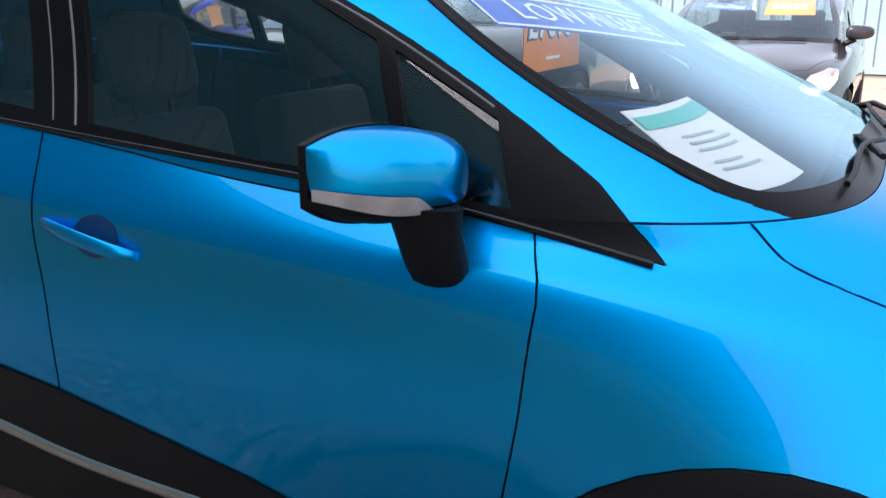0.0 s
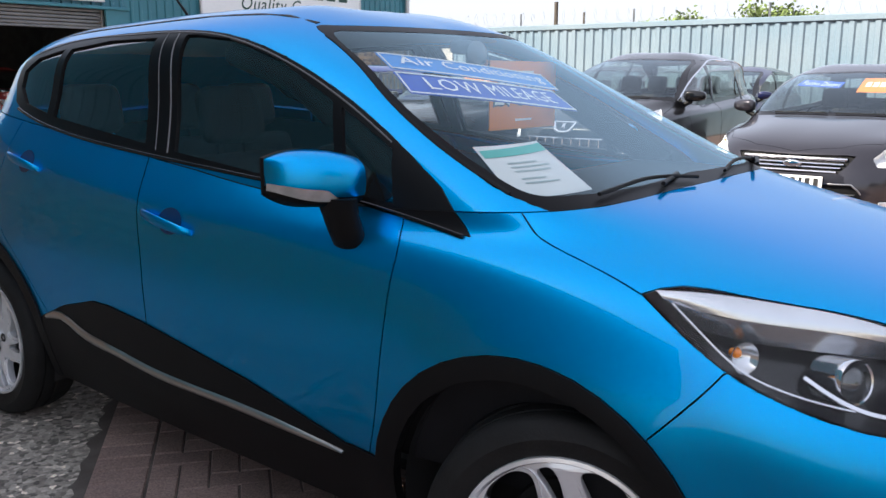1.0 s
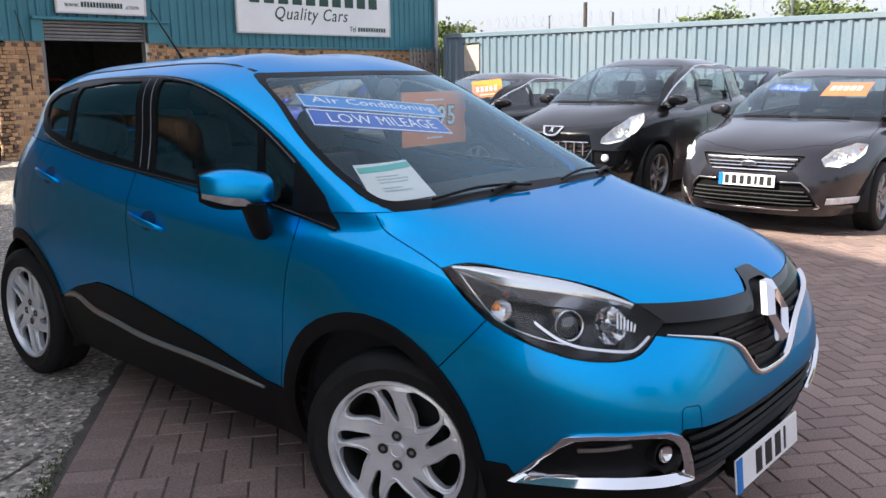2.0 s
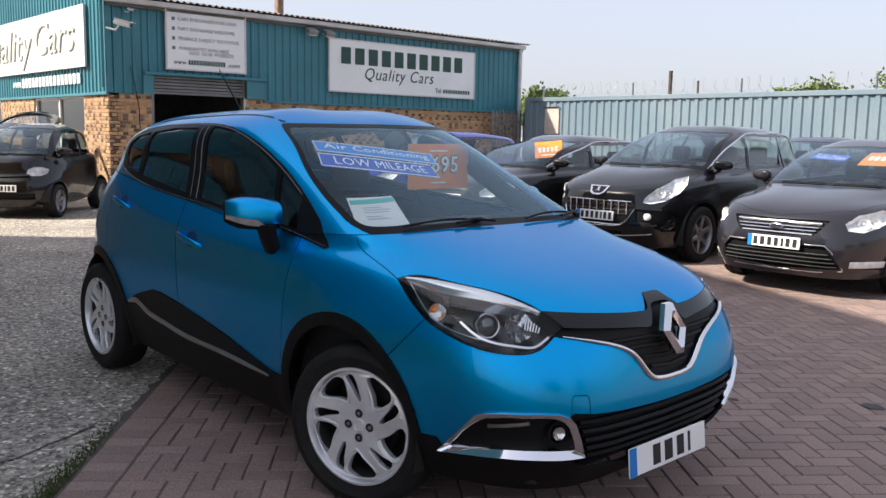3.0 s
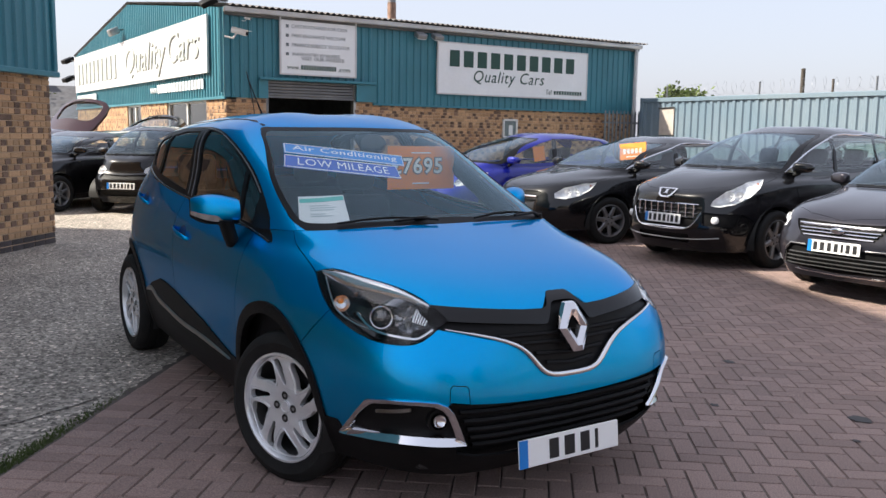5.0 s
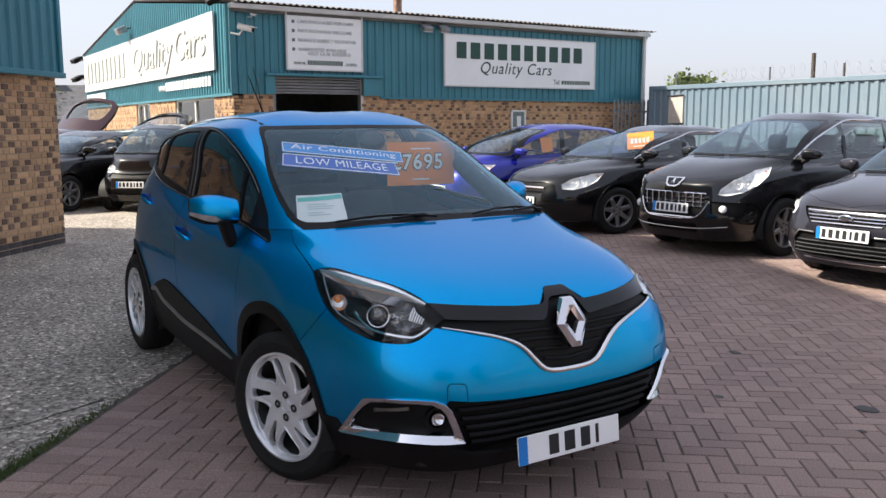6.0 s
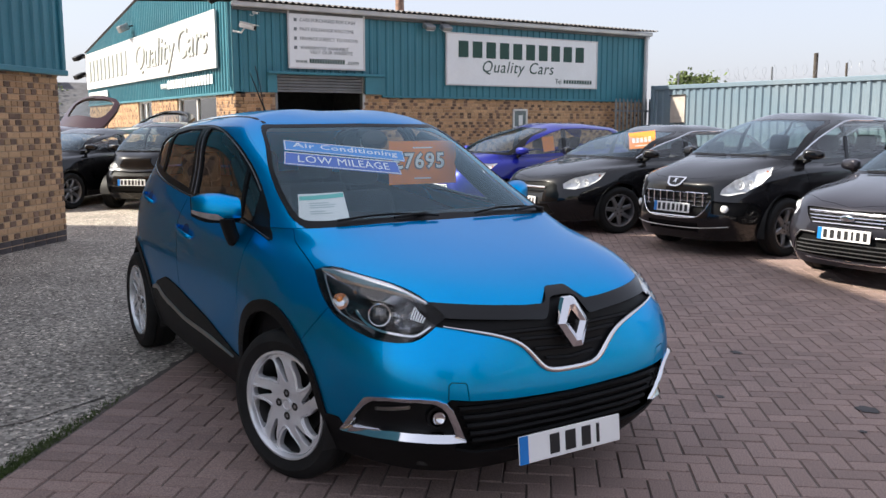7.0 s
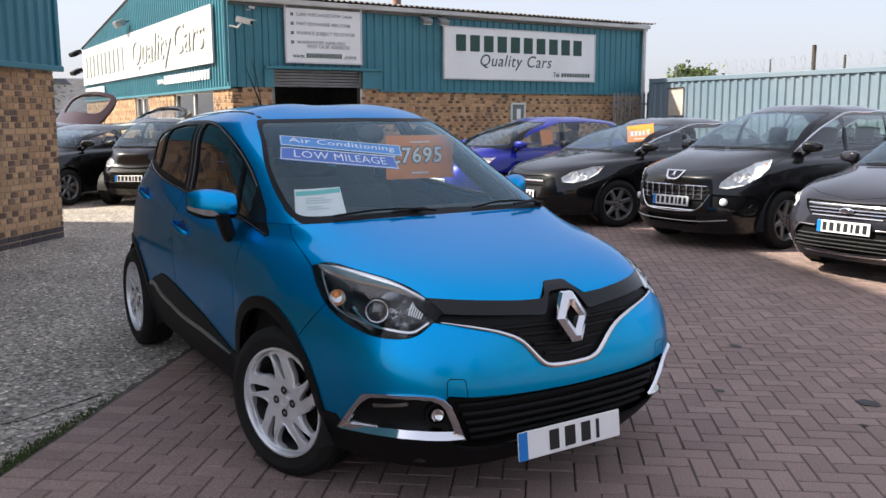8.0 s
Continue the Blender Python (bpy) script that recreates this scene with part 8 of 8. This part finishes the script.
def side_shed():
    """The near brick and teal shed at an angle to the yard, whose shadow covers the paving."""
    turn = math.degrees(math.atan2(-0.66, 0.75))
    b = thing("shed_building", Matrix.Translation((-8.78, -0.37, 0)) @ pose(0, 0, 0, 0, 0, turn), "brick shed with dark plinth and teal cladding above", "building")
    L, D, eaves, pitch = 12.6, 10.0, 7.0, 0.231
    ridge = eaves + pitch * L / 2
    top = lambda x: eaves + pitch * min(x, L - x)
    brick_wall("yard_wall", Matrix.Identity(4), L, 2.2, b, "", pieces=290, plinth=2)
    cladding("yard_cladding", Matrix.Translation((-0.06, 0.05, 0)), top, L + 0.06, 2.2, 0.2, b, TEAL, 0.03)
    upright = Matrix(((1, 0, 0, 0), (0, 0, -1, 0.04), (0, 1, 0, 0), (0, 0, 0, 1)))
    part("cladding_backing", prism([(0, 2.2), (L, 2.2), (L, eaves), (L / 2, ridge), (0, eaves)], 0.24, upright), BACKING_GREY, b)
    part("drip_flashing", box((-0.1, 0.0, 2.13), (L, 0.11, 2.2), 0.01, 1), TEAL, b)
    part("corner_flashing", box((-0.09, -0.1, 2.2), (-0.02, 0.09, eaves), 0.01, 1), TEAL, b)
    part("end_wall", box((0, -D, 0), (0.2, -0.22, eaves)), BRICK, b)
    part("far_wall", box((L - 0.2, -D, 0), (L, -0.22, eaves)), BRICK, b)
    part("back_wall", box((0.2, -D, 0), (L - 0.2, -D + 0.2, eaves)), BRICK, b)
    slope = Matrix(((1, 0, 0, 0), (0, 0, -1, 0.12), (0, 1, 0, 0), (0, 0, 0, 1)))
    part("roof", prism([(-0.06, eaves), (L / 2, ridge + 0.01), (L + 0.06, eaves), (L + 0.06, eaves + 0.08), (L / 2, ridge + 0.09), (-0.06, eaves + 0.08)], D + 0.12, slope), FIBRE_ROOF, b)
    return b


side_shed()


def container(x0, x1, y, label):
    c = thing("shipping_container", pose(x0, y, 0), label, "container", "containers")
    L, H, D = x1 - x0, 2.57, 2.43
    bm = bmesh.new()
    pitch, d = 0.235, 0.036
    xs = []
    k = 0
    while k * pitch < L - 0.2:
        for f, q in ((0.0, 0.0), (0.36, 0.0), (0.5, d), (0.86, d)):
            xs.append((0.1 + (k + f) * pitch, q))
        k += 1
    rows = [(bm.verts.new((x, q + 0.01, 0.14)), bm.verts.new((x, q + 0.01, H - 0.12))) for x, q in xs if x < L - 0.05]
    for r0, r1 in zip(rows, rows[1:]):
        bm.faces.new((r0[0], r1[0], r1[1], r0[1]))
    part("side_panel", bm, CONTAINER, c)
    part("top_rail", box((0, -0.02, H - 0.12), (L, 0.08, H), 0.012, 1), CONTAINER, c)
    part("bottom_rail", box((0, -0.02, 0.02), (L, 0.08, 0.15), 0.012, 1), CONTAINER, c)
    for x in (0, L - 0.12):
        part("corner_post", box((x, -0.025, 0), (x + 0.12, 0.1, H + 0.005), 0.01, 1), CONTAINER, c)
    part("roof", box((0.0, 0.08, H - 0.05), (L, D, H - 0.01)), CONTAINER, c)
    part("end_panel", box((0.0, 0.1, 0.05), (0.05, D, H - 0.05)), CONTAINER, c)
    part("end_panel", box((L - 0.05, 0.1, 0.05), (L, D, H - 0.05)), CONTAINER, c)
    part("back_panel", box((0.0, D - 0.05, 0.05), (L, D, H - 0.05)), CONTAINER, c)
    return c


box_a = container(-14.4, -2.215, 16.0, "pale blue corrugated steel shipping container used as a fence")
part("patch_panel", box((0.76, -0.03, 1.55), (1.28, 0.012, 2.3), 0.006, 1), CONTAINER_PATCH, box_a, "faded pinkish patch panel")
part("patch_handle", tube([(0.74, -0.05, 2.28), (1.30, -0.05, 2.3)], 0.018, 6), DARK_METAL, box_a)
box_b = container(-2.2, 10.0, 16.0, "pale blue corrugated steel shipping container used as a fence")
part("patch_panel", box((0.14, -0.03, 1.35), (0.68, 0.012, 1.98), 0.006, 1), CONTAINER, box_b)
bm = box((0.1, -0.045, 1.98), (0.72, 0.0, 2.05), 0.006, 1)
for lo, hi in (((0.1, -0.045, 1.3), (0.15, 0.0, 1.98)), ((0.67, -0.045, 1.3), (0.72, 0.0, 1.98))):
    add_box(bm, lo, hi, 0.006, 1)
part("panel_frame", bm, RUSTY, box_b, "rusty orange-brown panel frame")


def palisade():
    f = thing("palisade_fence", pose(-14.6, 14.85, 0), "galvanised steel palisade fence beside the workshop", "fence")
    for i in range(11):
        x = i * 0.145
        part("pale", prism([(x - 0.034, 0), (x + 0.034, 0), (x + 0.034, 2.12), (x + 0.014, 2.22), (x, 2.16), (x - 0.014, 2.22), (x - 0.034, 2.12)], 0.012, Matrix(((0, 0, 1, 0), (1, 0, 0, 0), (0, 1, 0, 0), (0, 0, 0, 1)))), GALV, f)
    for z in (0.4, 1.85):
        part("rail", box((-0.05, -0.05, z), (0.0, 1.55, z + 0.05)), GALV, f)
    part("post", box((-0.1, 1.5, 0), (0.0, 1.56, 2.2), 0.006, 1), DARK_METAL, f)


palisade()


def wire_and_poles():
    rng = random.Random(3)
    for x, y, z0, z1, r in ((-14.8, 24.0, 0, 3.85, 0.07), (-14.0, 24.5, 0, 3.5, 0.04), (-4.0, 24.0, 0, 3.6, 0.05)):
        tagged(part("fence_post", tube([(x, y, z0), (x, y, z1)], r, 8), BARK, None, smooth=60), "weathered post beyond the containers", "post", "far posts")
    w = thing("razor_wire", pose(0, 0, 0), "thin coiled razor wire above the containers", "wire")
    pts = []
    for i in range(900):
        a = i * 0.55
        pts.append((-19 + i * 0.032, 21.5 + 0.24 * math.cos(a) * rng.uniform(0.7, 1.1), 3.12 + 0.24 * math.sin(a) * rng.uniform(0.6, 1.1)))
    for k in range(8):
        x = -18.5 + 3.9 * k
        part("wire_post", tube([(x, 21.5, 0.0), (x, 21.5, 3.3)], 0.03, 6), GALV, w, smooth=60)
    part("wire_coil", tube(pts, 0.0032, 4), GALV, w)
    p = thing("flag_pole", pose(-2.45, 15.5, 0), "slim white pole standing before the containers", "pole")
    part("pole", tube([(0, 0, 0), (0, 0, 3.4)], [0.04, 0.03], 10), FRAME_WHITE, p, smooth=60)
    part("pole_cap", box((-0.09, -0.05, 3.36), (0.09, 0.05, 3.46), 0.01, 1), GALV, p)


wire_and_poles()


def tree(name, x, y, h, spread, seed, base=0.0, leafy=1.0, leaf=1.0):
    rng = random.Random(seed)
    t = thing(name, pose(x, y, base), "far spring tree with an uneven light green crown", "tree", "far trees")
    bm = bmesh.new()
    add_tube(bm, [(0, 0, 0), (0.05, 0.02, h * 0.35), (0.0, 0.1, h * 0.7)], [0.16, 0.12, 0.05], 8)
    tips = []
    for k in range(14):
        a, e = rng.uniform(0, 6.28), rng.uniform(0.3, 1.2)
        s = Vector((0, 0, h * rng.uniform(0.3, 0.65)))
        d = Vector((math.cos(a) * math.cos(e), math.sin(a) * math.cos(e), math.sin(e))) * rng.uniform(0.5, 1) * spread
        add_tube(bm, [s, s + d * 0.5 + Vector((0, 0, 0.1)), s + d], [0.06, 0.04, 0.015], 6)
        tips += [s + d, s + d * 0.6]
    part("trunk", bm, BARK, t, smooth=60)
    verts, faces = [], []
    for i in range(int(2600 * leafy)):
        c = rng.choice(tips) + Vector((rng.gauss(0, 0.4), rng.gauss(0, 0.4), rng.gauss(0, 0.33))) * spread * 0.5
        u = Vector((rng.gauss(0, 1), rng.gauss(0, 1), rng.gauss(0, 1))).normalized() * rng.uniform(0.05, 0.13) * leaf
        v = u.orthogonal().normalized() * rng.uniform(0.04, 0.1) * leaf
        b = len(verts)
        verts += [tuple(c - u), tuple(c + v), tuple(c + u), tuple(c - v)]
        faces.append((b, b + 1, b + 2, b + 3))
    tagged(raw_part("crown", verts, faces, LEAF, t), kind="stuff")
    return t


tree("tree", -38.8, 45.0, 5.0, 2.0, 1, leafy=3.5, leaf=1.6)
tree("tree", -40.3, 46.0, 4.7, 1.7, 2, leafy=3.5, leaf=1.6)
tree("tree", -22.0, 48.0, 5.0, 1.6, 3, leafy=1.6, leaf=1.3)
tree("tree", -20.5, 47.0, 5.2, 1.9, 4, leafy=1.6, leaf=1.3)
tree("tree", -14.5, 46.0, 5.4, 2.0, 5, leafy=1.6, leaf=1.3)
tree("tree", -12.6, 47.0, 5.0, 1.7, 6, leafy=1.6, leaf=1.3)
tree("tree", -64.0, 6.0, 4.5, 2.4, 7)
tree("tree", -48.0, 42.0, 4.0, 1.5, 8)

# unseen trees behind the camera, there for reflections in the paint
for k, (x, y, h) in enumerate(((25, -11, 6.0), (28, -7, 5.2), (30, 6, 6.0))):
    tree("tree", x, y, h, 3.6, 20 + k, leafy=2.0)


def far_house(x, y, w, d, h, turn):
    b = thing("far_house", pose(x, y, 0, 0, 0, turn), "distant brick house with grey slate roof and chimney", "house", "far houses")
    part("wall", box((-w / 2, -d / 2, 0), (w / 2, d / 2, h)), BRICK, b)
    roof = part("roof", prism([(-d / 2 - 0.3, h), (d / 2 + 0.3, h), (0, h + d * 0.35)], w + 0.4, Matrix(((0, 0, 1, -w / 2 - 0.2), (1, 0, 0, 0), (0, 1, 0, 0), (0, 0, 0, 1)))), ROOF_SLATE, b)
    part("chimney", box((-w * 0.35, -0.4, h + d * 0.2), (-w * 0.35 + 0.9, 0.4, h + d * 0.35 + 1.2)), BRICK, roof)
    for i in range(3):
        win = part("window", box((-w / 2 + 1 + i * 2.2, -d / 2 - 0.03, h * 0.5), (-w / 2 + 2.2 + i * 2.2, -d / 2 + 0.02, h * 0.5 + 1.2)), FRAME_WHITE, b)
        part("pane", box((-w / 2 + 1.08 + i * 2.2, -d / 2 - 0.04, h * 0.5 + 0.08), (-w / 2 + 2.12 + i * 2.2, -d / 2 - 0.032, h * 0.5 + 1.12)), OFFICE_GLASS, win)


far_house(-64.0, 9.5, 9.0, 7.0, 2.0, 70)
far_house(-70.0, 0.5, 10.0, 7.0, 1.8, 60)


# ---- unseen pale wall, added to throw light on the blue car ----
def bounce_wall():
    w = thing("unseen_bounce_wall", pose(34.0, 0, 0), "plain dark yard wall behind the paved area", "wall", kind="structure")
    bm = box((0, -26, 0), (0.3, 30, 3.2), 0.02, 1)
    add_box(bm, (-0.05, -26, 3.2), (0.35, 30, 3.3), 0.02, 1)
    part("wall_body", bm, BOUNCE_WALL, w)


# pale so that the added wall bounces sunlight towards the car
BOUNCE_WALL = material("weathered_bounce_wall", (0.34, 0.31, 0.27), 0.9, vary=0.4, scale=0.6, fine=0.2, bump=0.3, bump_scale=60.0)
bounce_wall()

for ob in bpy.data.objects:
    if ob.type == "MESH" and ob.data.materials and ob.data.materials[0] in (CABIN_GLASS, PARKED_GLASS, SIDE_GLASS, LENS, OFFICE_GLASS, GATE_GLASS):
        ob.visible_shadow = False
